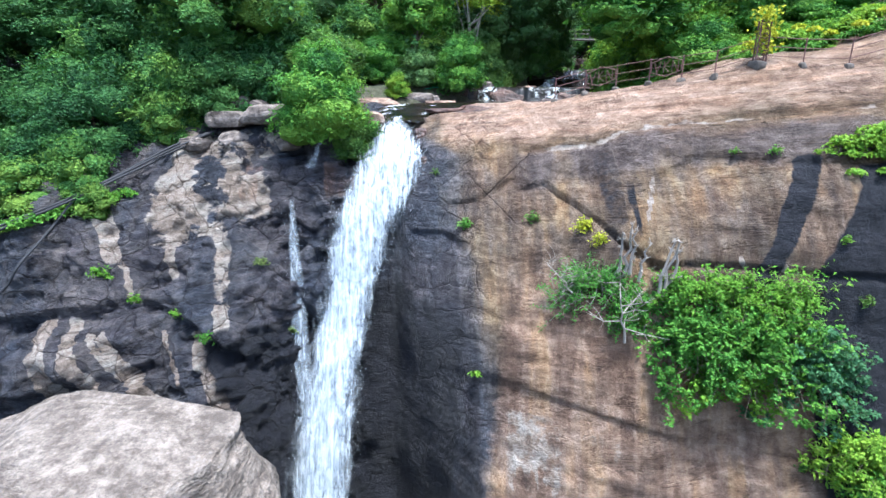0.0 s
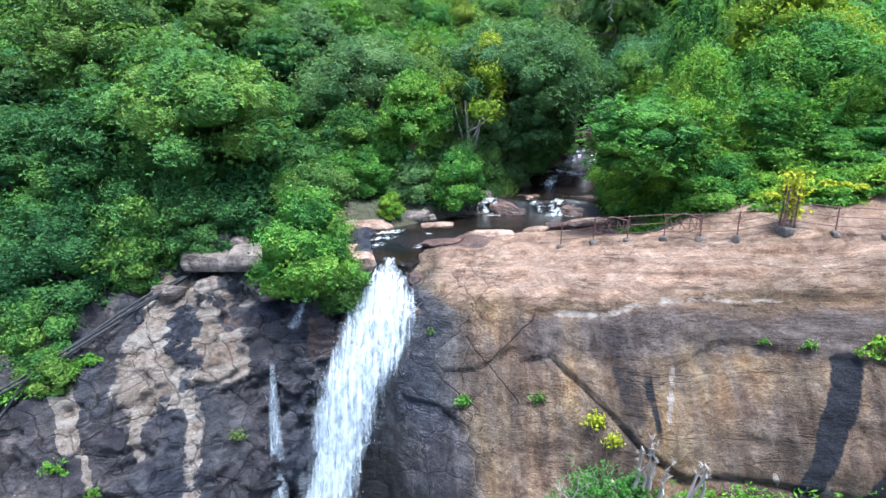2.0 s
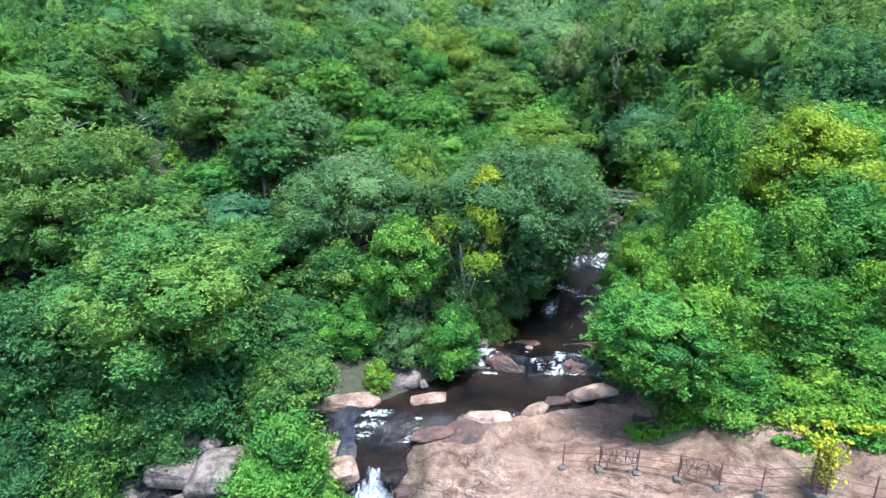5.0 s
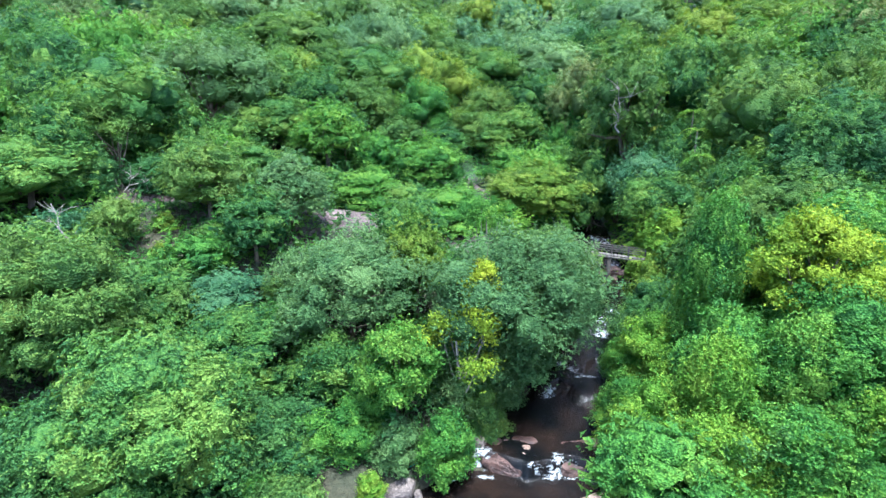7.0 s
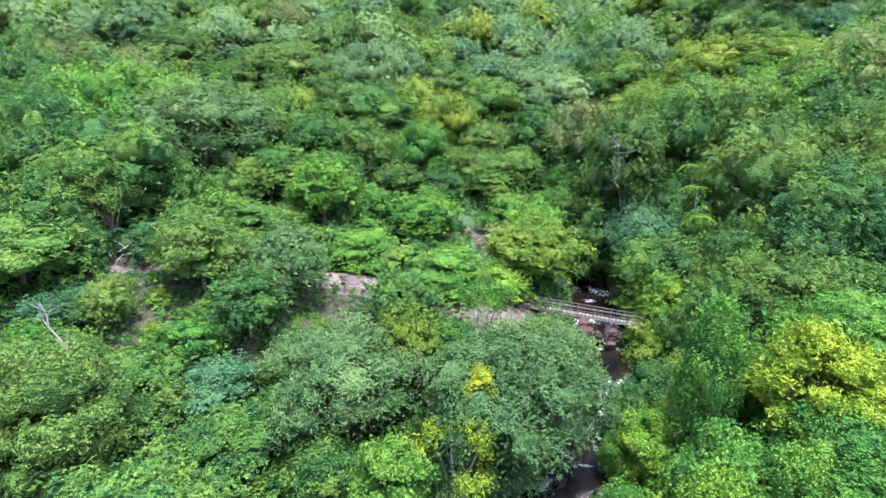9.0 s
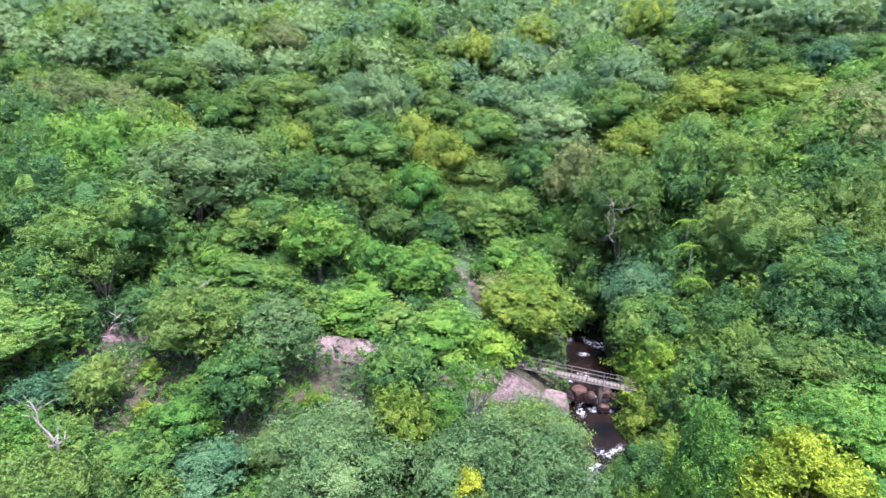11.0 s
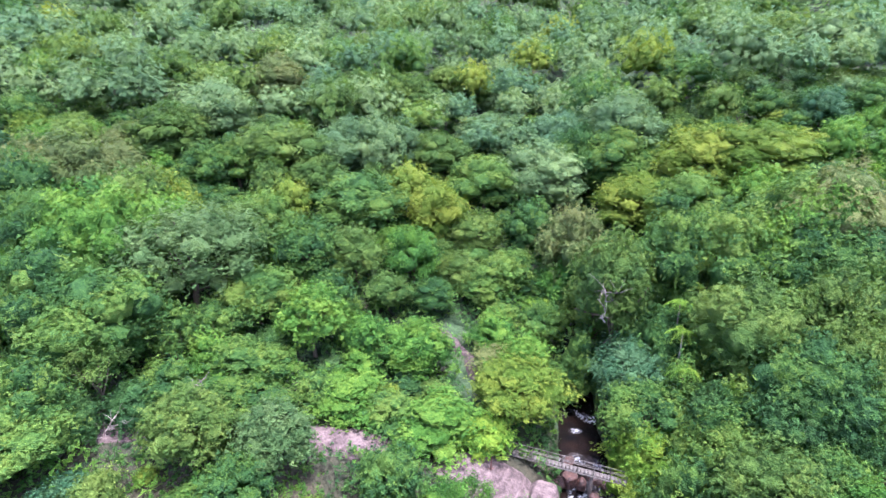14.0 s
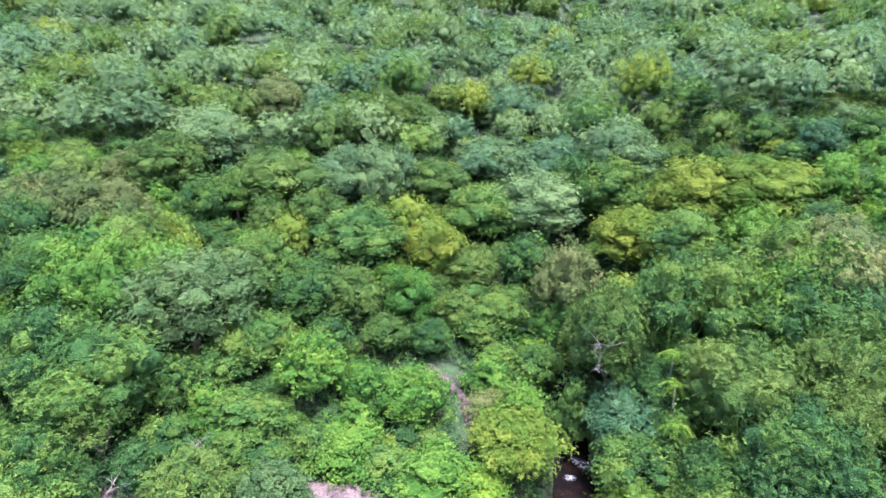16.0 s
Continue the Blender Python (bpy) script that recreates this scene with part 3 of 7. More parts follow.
def stream(y):
    return np.interp(y, STREAM_Y, STREAM_X), np.interp(y, STREAM_Y, STREAM_Z), np.interp(y, STREAM_Y, STREAM_HALF)


def ground_z(x, y):
    """Height of the ground behind the cliff: a stream valley that climbs into wooded hills."""
    x, y = np.asarray(x, float), np.asarray(y, float)
    sx, sz, half = stream(y)
    left, right = np.clip(sx - x - half, 0, None), np.clip(x - sx - half, 0, None)
    z = sz + 0.13 * np.clip(y - 60, 0, None) * np.maximum(sstep(0.3, 5, left + right), sstep(85, 110, y))
    steep = sstep(44, 54, y)
    rise_l = (1 - steep) * 0.25 * np.clip(left, 0, 3.0) + steep * 0.46 * np.clip(left, 0, 7.5) + 0.20 * np.clip(left - 10, 0, 42) + 0.06 * np.clip(left - 52, 0, None)
    rise_l = rise_l - sstep(44, 60, y) * 0.07 * np.clip(left - 14, 0, 56) - sstep(56, 72, y) * 2.4 * sstep(3, 12, left)
    rise_r = 0.12 * np.clip(right, 0, 4) + (0.36 + 0.07 * sstep(44, 52, y)) * np.clip(right - 2.5, 0, 30) + 0.08 * np.clip(right - 32, 0, None)
    bank = -(0.55 + 0.55 * sstep(35, 37, y)) * sstep(0.6, 0.0, left + right)
    far = 0.30 * np.clip(y - 230, 0, 330) - 0.30 * np.clip(y - 900, 0, 500)
    notch = np.exp(-((x - 0.42 * y) / (0.05 * y + 8)) ** 2)
    roll = (fbm(x * 0.03, y * 0.03, 0.0, 3, 5) - 0.5) * (1.2 + 0.035 * np.clip(y - 40, 0, 400))
    return z + rise_l + rise_r + bank + far * (1 - 0.35 * notch) + roll * sstep(1, 8, left + right)


def make_ground():
    xs = np.concatenate([-np.geomspace(1900, 62, 34), np.arange(-60, 60.1, 0.75), np.geomspace(62, 1900, 34)])
    ys = np.concatenate([-np.geomspace(1500, 12, 24), np.arange(-10, 26, 2.0), np.arange(26, 95, 0.75), np.geomspace(96, 2600, 60)])
    gx, gy = np.meshgrid(xs, ys)
    z = ground_z(gx, np.maximum(gy, 26))
    low = -10.5 + 0.8 * fbm(gx * 0.1, gy * 0.1, 0, 3, 2) - 0.02 * np.clip(-gy, 0, 200)
    k = sstep(28.5, 33.0, gy)
    cover = sstep(46, 62, np.abs(gx))
    top = np.where(gy > 27.0, z - 2.2 * (1 - k) * (1 - cover), low)
    z = np.where(gy > 27.0, top, low)
    n, m = gx.shape
    i = np.arange(n - 1)[:, None] * m + np.arange(m - 1)[None]
    f = np.stack([i, i + 1, i + m + 1, i + m], -1).reshape(-1, 4)
    me = quick_mesh("ground", np.stack([gx, gy, z], -1).reshape(-1, 3), f, True)
    ob = part("ground", me, GROUND)
    return tagged(ob, "wooded hill ground under dense green forest", "ground", kind="structure")


make_ground()

# ---- the cliff: profiles from the plunge pool over the brow, lofted across ----
PROFILE = {}


def profile(x, *yz):
    PROFILE[x] = np.array(yz, float).reshape(-1, 2)


profile(-70, 13.0, -11, 15.0, -3, 17.0, 2.0, 19.0, 5.0, 20.5, 7.5, 23.0, 9.5, 27.0, 11.5)
profile(-18, 14.2, -11, 16.0, -3, 17.6, 2.4, 20.0, 5.3, 21.5, 7.3, 23.5, 8.8, 27.0, 11.0)
profile(-14, 14.4, -11, 16.0, -3, 17.6, 2.2, 20.4, 5.0, 22.6, 7.0, 24.8, 8.6, 27.6, 10.4)
profile(-11, 15.6, -11, 17.6, -3, 19.6, 2.0, 22.2, 5.5, 24.0, 7.9, 25.8, 9.0, 27.8, 10.5)
profile(-8, 17.2, -11, 19.5, -3, 21.5, 2.0, 23.2, 5.5, 24.4, 7.9, 25.6, 9.1, 27.4, 10.5)
profile(-5.6, 19.2, -11, 21.0, -3, 22.6, 2.0, 23.6, 5.5, 24.2, 7.9, 25.2, 9.1, 27.2, 10.5)
profile(-4, 20.6, -11, 22.0, -3, 23.4, 2.0, 24.3, 5.5, 24.9, 7.9, 25.8, 9.4, 27.4, 10.4)
profile(-2.3, 20.8, -11, 22.2, -3, 23.6, 2.0, 24.8, 5.5, 25.4, 7.6, 26.6, 9.6, 28.0, 10.4)
profile(-1.4, 20.2, -11, 20.8, -3, 21.2, 2.0, 22.6, 5.0, 24.0, 7.0, 26.4, 9.7, 27.8, 10.5)
profile(0.0, 18.6, -11, 19.0, -3, 19.8, 2.0, 21.6, 5.0, 23.4, 7.8, 25.6, 9.8, 27.8, 10.7)
profile(1.5, 15.4, -11, 17.0, -3, 19.2, 2.6, 21.4, 6.0, 23.3, 8.2, 25.0, 9.9, 27.5, 10.9)
profile(4.5, 14.0, -11, 16.0, -2.5, 17.6, 2.0, 20.4, 5.6, 22.5, 8.2, 24.2, 10.0, 26.6, 11.3)
profile(7.5, 13.5, -11, 15.4, -2.0, 16.7, 2.0, 18.8, 5.7, 20.6, 8.6, 22.3, 10.4, 25.6, 12.0)
profile(11, 13.0, -11, 15.0, -2.0, 16.6, 2.0, 18.0, 5.4, 19.6, 8.2, 21.5, 10.8, 24.3, 12.6)
profile(14, 12.5, -11, 14.5, -2.0, 16.0, 2.0, 17.3, 5.4, 18.3, 8.4, 20.6, 11.4, 24.0, 13.2)
profile(20, 11.5, -11, 13.5, -2.0, 15.0, 2.0, 16.4, 5.4, 17.4, 8.6, 19.8, 12.0, 23.5, 14.4)
profile(70, 8.0, -11, 10.0, -2.0, 12.0, 2.0, 14.0, 5.4, 16.0, 8.6, 19.0, 12.5, 23.0, 18.0)


def streak(x, z, cx, ztop, zbot, half, lean=0.0, seed=0, taper=0.3):
    """0..1 in a run of stain that goes down the face from ztop to zbot, cx being its middle at ztop."""
    mid = cx + lean * (ztop - z) + 0.10 * (vnoise(z * 0.7, seed, 0.3, seed) - 0.5)
    w = half * (0.85 + 0.3 * vnoise(z * 0.9, seed + 5, 0.1, seed)) * (1 - taper * np.clip((ztop - z) / (ztop - zbot), 0, 1))
    return sstep(1.3, 0.8, np.abs(x - mid) / w) * sstep(zbot - 0.5, zbot + 0.3, z) * sstep(ztop + 0.35, ztop - 0.15, z)


LEDGE_X = [3.2, 5.0, 6.5, 7.6, 8.9, 10.9, 12.5, 14.1, 20.0]
LEDGE_Z = [9.35, 9.65, 9.95, 10.5, 10.7, 10.9, 11.1, 11.3, 11.9]


def make_cliff():
    keys = sorted(PROFILE)
    xs = np.concatenate([np.linspace(-70, -21, 50), np.arange(-20.8, 21.6, 0.1), np.linspace(22.2, 70, 50)])
    # along each profile: dense on the face, then back under the soil
    table = np.array([PROFILE[k] for k in keys])
    prof = np.stack([np.stack([np.interp(xs, keys, table[:, j, c]) for c in (0, 1)], -1) for j in range(table.shape[1])], 1)
    back = np.stack([np.full_like(xs, 35.0), ground_z(xs, np.full_like(xs, 35.0)) - 0.9], -1)
    mid = np.stack([np.full_like(xs, 31.0), ground_z(xs, np.full_like(xs, 31.0)) - 0.25], -1)
    shelf = sstep(1.6, 3.2, xs) * sstep(11.5, 9.5, xs)
    mid[:, 1] = mid[:, 1] * (1 - shelf) + (11.14 + 0.015 * (xs - 3)) * shelf
    prof = np.concatenate([prof, mid[:, None], back[:, None]], 1)
    segs = [34, 44, 38, 32, 26, 26, 24, 12]
    par = np.concatenate([np.linspace(j, j + 1, s, endpoint=False) for j, s in enumerate(segs)] + [[len(segs)]])
    j = np.minimum(par.astype(int), len(segs) - 1)
    t = (par - j)[None, :, None]
    grid = prof[:, j] * (1 - t) + prof[:, j + 1] * t
    k = np.array([1, 4, 6, 4, 1.0]) / 16
    for _ in range(7):
        g = np.pad(grid, ((2, 2), (2, 2), (0, 0)), "edge")
        grid2 = sum(k[q] * g[q:q + grid.shape[0], 2:-2] for q in range(5))
        g = np.pad(grid2, ((0, 0), (2, 2), (0, 0)), "edge")
        grid2 = sum(k[q] * g[:, q:q + grid.shape[1]] for q in range(5))
        grid2[:, -1] = grid[:, -1]
        grid = grid2
    x = np.repeat(xs[:, None], grid.shape[1], 1)
    y, z = grid[..., 0], grid[..., 1]
    dy, dz = np.gradient(y, axis=1), np.gradient(z, axis=1)
    ln = np.hypot(dy, dz)
    ny, nz = -dz / ln, dy / ln
    leftish = sstep(-3.0, -4.6, x)
    rightish = sstep(-1.0, 1.0, x)
    d = (fbm(x * 0.3, y * 0.3, z * 0.3, 4, 3) - 0.5) * 0.9
    beds = fbm(x * 0.22, y * 0.22, (z + 0.12 * x) * 2.6, 3, 9)
    d += (beds - 0.5) * (0.12 * rightish + 0.10)
    # broken blocks on the left face: terraced noise with sharp steps
    n = fbm(x * 0.55 + 0.4 * z, y * 0.3, z * 0.75 - 0.3 * x, 3, 21) * 6
    d += leftish * 0.27 * (np.floor(n) + sstep(0.78, 1.0, n - np.floor(n)) - 3)
    n2 = fbm(x * 1.4 - 0.5 * z, y * 0.8, z * 1.9 + 0.4 * x, 2, 31) * 5
    d += leftish * 0.11 * (np.floor(n2) + sstep(0.75, 1.0, n2 - np.floor(n2)) - 2.5)
    d += 0.10 * (fbm(x * 2.2, y * 2.2, z * 2.2, 3, 41) - 0.5)
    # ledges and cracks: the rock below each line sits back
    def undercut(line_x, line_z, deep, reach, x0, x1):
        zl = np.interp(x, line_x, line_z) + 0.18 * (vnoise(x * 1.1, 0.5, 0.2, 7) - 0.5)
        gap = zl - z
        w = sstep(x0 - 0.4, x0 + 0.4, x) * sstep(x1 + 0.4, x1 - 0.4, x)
        # mask of a thin, broken line just below the edge
        lip_lines.append(w * np.exp(-((gap - 0.07) / 0.07) ** 2) * (y < 26.5) * sstep(0.30, 0.55, vnoise(x * 0.9, 0.3, z * 0.8, 19)))
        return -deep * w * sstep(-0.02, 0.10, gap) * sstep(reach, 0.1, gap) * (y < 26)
    lip_lines = []
    d += undercut([3.2, 4.4, 5.4, 7.0, 8.4], [8.0, 8.3, 7.6, 6.2, 5.6], 0.30, 0.4, 3.4, 8.4)
    d += undercut(LEDGE_X, [q + 0.10 for q in LEDGE_Z], 0.16, 0.5, 3.4, 22)
    d += undercut(LEDGE_X, [q + 0.62 for q in LEDGE_Z], 0.09, 0.35, 5.5, 22)
    d += undercut([7.8, 8.8, 10.0, 13.5, 20], [8.3, 9.0, 9.6, 9.7, 9.5], 0.16, 0.5, 8.0, 22)
    d += undercut([7, 9, 14, 20], [5.6, 5.8, 5.8, 5.6], 0.22, 0.45, 7.5, 22)
    d += undercut([1.4, 5, 10, 20], [1.2, 0.7, -0.2, -0.6], 0.12, 0.6, 1.2, 22)
    d += undercut([0, 1.5, 3], [7.3, 7.6, 8.4], 0.22, 0.9, 0.2, 3.0)
    d += undercut([-1.6, 0, 1.2], [5.9, 6.1, 5.6], 0.25, 0.7, -1.5, 1.0)
    d += undercut([-17, -14.2, -12.9, -11.1, -8.7], [3.7, 3.7, 4.1, 3.05, 0.7], 0.6, 1.6, -18, -8.2)
    d += undercut([-11.5, -9, -6, -3.4], [9.9, 9.9, 9.5, 9.2], 0.6, 1.1, -11.5, -3.2)
    d = d * sstep(33.5, 30.0, y)
    x2 = x + 0.25 * leftish * (fbm(x * 0.8, y * 0.8, z * 0.8, 2, 51) - 0.5)
    y2, z2 = y + ny * d, z + nz * d
    # tones of the rock
    wob = (fbm(x * 0.5, 0.3, z * 0.4, 3, 61) - 0.5)
    dry = 0.06 + 0.66 * sstep(-0.3, 1.6, x + 1.6 * wob - 0.9 * sstep(9.0, 10.2, z) * -3.0 - 0.22 * np.clip(6 - z, 0, 6))
    dry = dry + 0.30 * sstep(8.2, 10.8, z) * rightish
    dry = dry - 0.14 * sstep(2.5, -2.5, z) * rightish + 0.10 * wob
    dry = dry + leftish * (0.16 * sstep(-9, -15, x) + 0.10 * wob)
    cream = 0 * x
    # bleached runs on the left face: middle at the top, top, foot, half width, lean, taper
    for cx, zt, zb, half, lean, taper in (
        (-15.5, 3.6, -1.2, 0.30, 0.19, -0.5), (-14.6, 3.5, -1.2, 0.22, 0.38, -0.5), (-13.75, 2.9, 0.9, 0.09, 0.55, 0.0),
        (-13.4, 2.9, -1.2, 0.12, 0.50, -2.2), (-11.6, 2.5, 0.3, 0.09, 0.30, 0.0), (-10.5, 2.2, -1.4, 0.24, 0.30, -0.4),
        (-15.7, 8.1, 5.1, 0.36, 0.68, 0.2), (-12.4, 7.4, 4.5, 0.18, 0.22, 0.2), (-13.3, 5.0, 4.0, 0.10, 0.3, 0.2),
    ):
        cream = np.maximum(cream, streak(x, z, cx, zt, zb, half, lean, int(abs(cx) * 10), taper))
    cream = np.maximum(cream, 0.55 * streak(x, z, -10.1, 6.3, 2.0, 0.34, 0.15, 101))
    blockn = fbm(x * 0.9 + 0.5 * z, 0.1, z * 0.7, 4, 71)
    cap = sstep(-13.6, -12.6, x) * sstep(-7.6, -8.6, x) * sstep(5.4, 6.6, z + 2 * wob) * sstep(10.3, 9.7, z)
    cream = np.maximum(cream, (0.45 + 0.5 * sstep(0.36, 0.50, blockn)) * cap)
    above = z - np.interp(x, LEDGE_X, LEDGE_Z) - 0.25 * (fbm(x * 0.9, 0.4, 0.2, 3, 15) - 0.5)
    band = sstep(-0.42, -0.10, above) * sstep(0.10, 0.02, above) * sstep(3.2, 4.2, x)
    cream = np.maximum(cream, 0.62 * band * sstep(0.36, 0.58, fbm(x * 0.5, 0.2, (z - 0.1 * x) * 2.2, 4, 81)))
    cream = np.maximum(cream, 0.62 * streak(x, z, 8.25, 8.7, 6.9, 0.13, -0.25, 4))
    comb = vnoise(x * 7.0, 0.2, 0.5, 3) ** 2
    cream = np.maximum(cream, 0.56 * sstep(2.2, 2.6, x) * sstep(4.9, 4.3, x) * sstep(0.12, -0.02, z - 0.02 * x) * sstep(-1.5, -1.2, z + 1.7 * (1 - comb)))
    cream = np.maximum(cream, 0.50 * sstep(4.2, 5.2, x) * sstep(7.2, 6.2, x) * sstep(0.0, -0.3, z) * sstep(-2.6, -1.6, z + 0.8 * comb) * sstep(0.35, 0.6, fbm(x * 1.2, 0.1, z * 2.0, 3, 83)))
    cream = np.maximum(cream, 0.7 * sstep(9.3, 9.7, x) * sstep(13.2, 12.6, x) * sstep(6.15, 6.0, z) * sstep(5.45, 5.75, z) * sstep(0.50, 0.60, vnoise(x * 6, 0.4, z * 3, 8)))
    rust = 0.44 * streak(x, z, -9.2, 8.8, 6.9, 0.5, 0.1, 17) + 0.45 * streak(x, z, -4.8, 8.8, 7.0, 0.8, 0.0, 18)
    rust = rust + 0.36 * sstep(10.6, 11.2, x) * sstep(14.0, 13.0, x) * sstep(9.7, 9.5, z) * sstep(7.8, 9.3, z) + 0.26 * sstep(0.5, 1.5, x) * sstep(4.5, 3.0, x) * sstep(9.2, 8.0, z) * sstep(3.0, 5.0, z)
    dark = 0.9 * streak(x, z, 13.6, 9.7, 4.8, 0.42, -0.45, 23, 0.2) + 0.95 * sstep(-0.1, 0.35, x - np.maximum(13.2 + 0.48 * (z - 5.8), 13.0 - 0.1 * z) + 0.5 * wob) * sstep(9.7, 9.3, z)
    dark = dark + 0.62 * streak(x, z, 7.4, 8.5, 6.6, 0.15, 0.05, 24) + 0.5 * streak(x, z, 6.6, 9.6, 6.8, 0.5, 0.1, 25)
    # beside the falls: wet dark rock, with the hollow's deep shadow painted in too
    dark = dark + 1.1 * sstep(1.2, 0.2, x - 0.10 * z) * sstep(-6.0, -4.6, x) * sstep(4.6, 1.8, z + wob) + 0.22 * sstep(6.2, 5.9, z) * sstep(5.0, 5.4, z) * sstep(7.5, 9, x)
    dark = dark + 0.95 * sstep(-10.6, -9.0, x + 0.45 * z) * sstep(-5.0, -6.0, x) * sstep(2.6, 0.6, z + 1.5 * wob)
    # slightly darker colour along the line just below each undercut's edge
    dark = dark + 0.30 * np.max(lip_lines, 0)
    # a plum-grey belt under the brow, drip tones below it
    plum = sstep(1.1, 0.3, np.abs(z - np.interp(x, [2, 5, 8, 12, 20], [8.2, 8.8, 9.6, 10.1, 10.8]) + 0.9 * wob)) * sstep(2.2, 4.0, x)
    drip = rightish * sstep(10.4, 9.2, z) * (y < 26)
    bleach = sstep(-0.5, 0.8, z - np.interp(x, [0, 5, 11, 20], [9.3, 9.8, 10.9, 12.0]) + 1.2 * wob) * rightish * (1 - 0.42 * sstep(6, 13, x))
    bleach = bleach + 0.62 * sstep(6.0, 3.2, z + 0.8 * wob) * sstep(1.4, 2.6, x - 0.12 * z + wob) * sstep(15, 12, x)
    v = np.stack([x2, y2, z2], -1)
    n, m = x.shape
    i = np.arange(n - 1)[:, None] * m + np.arange(m - 1)[None]
    f = np.stack([i, i + 1, i + m + 1, i + m], -1).reshape(-1, 4)[:, ::-1]
    me = quick_mesh("cliff", v.reshape(-1, 3), f, True)
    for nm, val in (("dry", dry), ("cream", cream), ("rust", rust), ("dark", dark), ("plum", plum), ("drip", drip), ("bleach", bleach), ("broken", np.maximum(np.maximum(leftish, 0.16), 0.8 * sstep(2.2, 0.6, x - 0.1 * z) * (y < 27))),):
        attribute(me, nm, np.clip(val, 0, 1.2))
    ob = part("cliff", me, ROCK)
    tagged(ob, "banded tan and wet dark gneiss cliff with bleached runs", "cliff", kind="structure")
    return v


CLIFF = make_cliff()


def brow(x, y):
    """Height of the bare rock top at x, y (the highest of the loft near there)."""
    dist = (CLIFF[..., 0] - x) ** 2 + (CLIFF[..., 1] - y) ** 2
    return float(CLIFF[..., 2].ravel()[dist.argmin()])


def face(x, z):
    """The y of the rock face at x, z."""
    dist = (CLIFF[..., 0] - x) ** 2 + (CLIFF[..., 2] - z) ** 2 + np.where(CLIFF[..., 1] > 28, 50.0, 0.0)
    return float(CLIFF[..., 1].ravel()[dist.argmin()])

# ---- water ----
def make_stream():
    ys = np.concatenate([np.arange(26.9, 38, 0.12), np.arange(38, 90, 0.25)])
    us = np.linspace(-1, 1, 61)
    sx, sz, half = stream(ys)
    half = half * (1.0 + 0.25 * (vnoise(ys * 0.5, 0.1, 0.4, 2) - 0.5))
    x = sx[:, None] + us[None] * half[:, None] * 1.12
    y = np.repeat(ys[:, None], len(us), 1)
    # level reaches joined by short drops
    steps = ((27.2, 10.55, 0.3), (29.9, 11.25, 1.3), (34.7, 12.1, 0.22), (40.5, 12.7, 0.2), (43.5, 13.0, 0.2), (48.0, 13.6, 0.35), (51.0, 13.8, 0.2), (56.5, 14.35, 0.25), (59.5, 14.9, 0.2), (66.0, 15.4, 0.3), (74.0, 16.4, 0.3), (84, 17.4, 0.3))
    z = np.full_like(y, 10.45)
    foam = np.zeros_like(y)
    skew = y + np.where(y > 36, 3.2, np.where(y > 32, 2.2, 0.6)) * (fbm(x * 0.6, y * 0.12, 0.0, 3, 12) - 0.5) + 0.06 * (x - sx[:, None])
    for n_, (y0, z1, w) in enumerate(steps):
        z = z + (z1 - (10.45 if n_ == 0 else steps[n_ - 1][1])) * sstep(y0 - w, y0 + w, skew)
        reach = 0.9 if y0 > 36 else 0.45
        on = fbm(x * 0.8, 0.3 * n_, 0.7, 2, 90 + n_)
        if y0 == 34.7:
            on = 0.35 + 0.4 * np.exp(-((x - 2.9) / 0.8) ** 2) + 0.4 * np.exp(-((x - 7.2) / 1.2) ** 2)
        if y0 < 30:
            on = on * 0
        foam = np.maximum(foam, (0.05 + np.where(y0 < 36, 0.36, 0.46) * sstep(0.42, 0.60, on)) * sstep(y0 - w - reach, y0 - w, skew) * sstep(y0 + w + 0.1, y0 + w - 0.2, skew))
    foam = np.maximum(foam, 0.60 * sstep(31.4, 30.4, y) * sstep(28.4, 29.4, y) * sstep(1.2, -0.4, x) * sstep(0.40, 0.60, fbm(x * 0.9, y * 0.8 + 0.3 * x, 0.1, 3, 66)))
    for fx, fy, rx, ry in ((3.0, 35.3, 0.9, 0.5), (3.2, 34.3, 0.8, 0.2), (1.3, 34.1, 0.4, 0.18), (7.3, 34.4, 1.4, 0.28), (7.1, 34.9, 0.45, 0.45), (5.7, 34.4, 0.5, 0.14), (-2.6, 30.8, 0.9, 0.30), (-2.9, 30.2, 0.9, 0.22), (-3.2, 29.6, 0.5, 0.25), (-0.6, 30.4, 0.35, 0.16), (10.4, 42.0, 1.2, 0.2), (13.6, 48.9, 1.0, 0.5), (14.2, 55.4, 0.5, 0.9), (15.5, 55.8, 0.7, 0.6), (17.0, 55.6, 0.4, 0.4), (16.4, 63.6, 0.9, 0.5), (13.0, 47.6, 1.0, 0.8)):
        foam = np.maximum(foam, 0.60 * np.exp(-((x - fx) / (1.15 * rx)) ** 2 - ((y - fy) / (1.3 * ry)) ** 2))
    z = z + 0.05 * (fbm(x * 2.5, y * 1.2, 0.0, 3, 33) - 0.5) + 0.08 * foam * (vnoise(x * 4, y * 4, 0.2, 9) - 0.3)
    z = z - 0.16 * (np.abs(us[None]) ** 4)
    n, m = x.shape
    i = np.arange(n - 1)[:, None] * m + np.arange(m - 1)[None]
    f = np.stack([i, i + 1, i + m + 1, i + m], -1).reshape(-1, 4)
    me = quick_mesh("stream", np.stack([x, y, z], -1).reshape(-1, 3), f, True)
    attribute(me, "foam", foam)
    tagged(part("water", me, WATER), "shallow brown forest stream with white rapids", "stream", kind="structure")


make_stream()


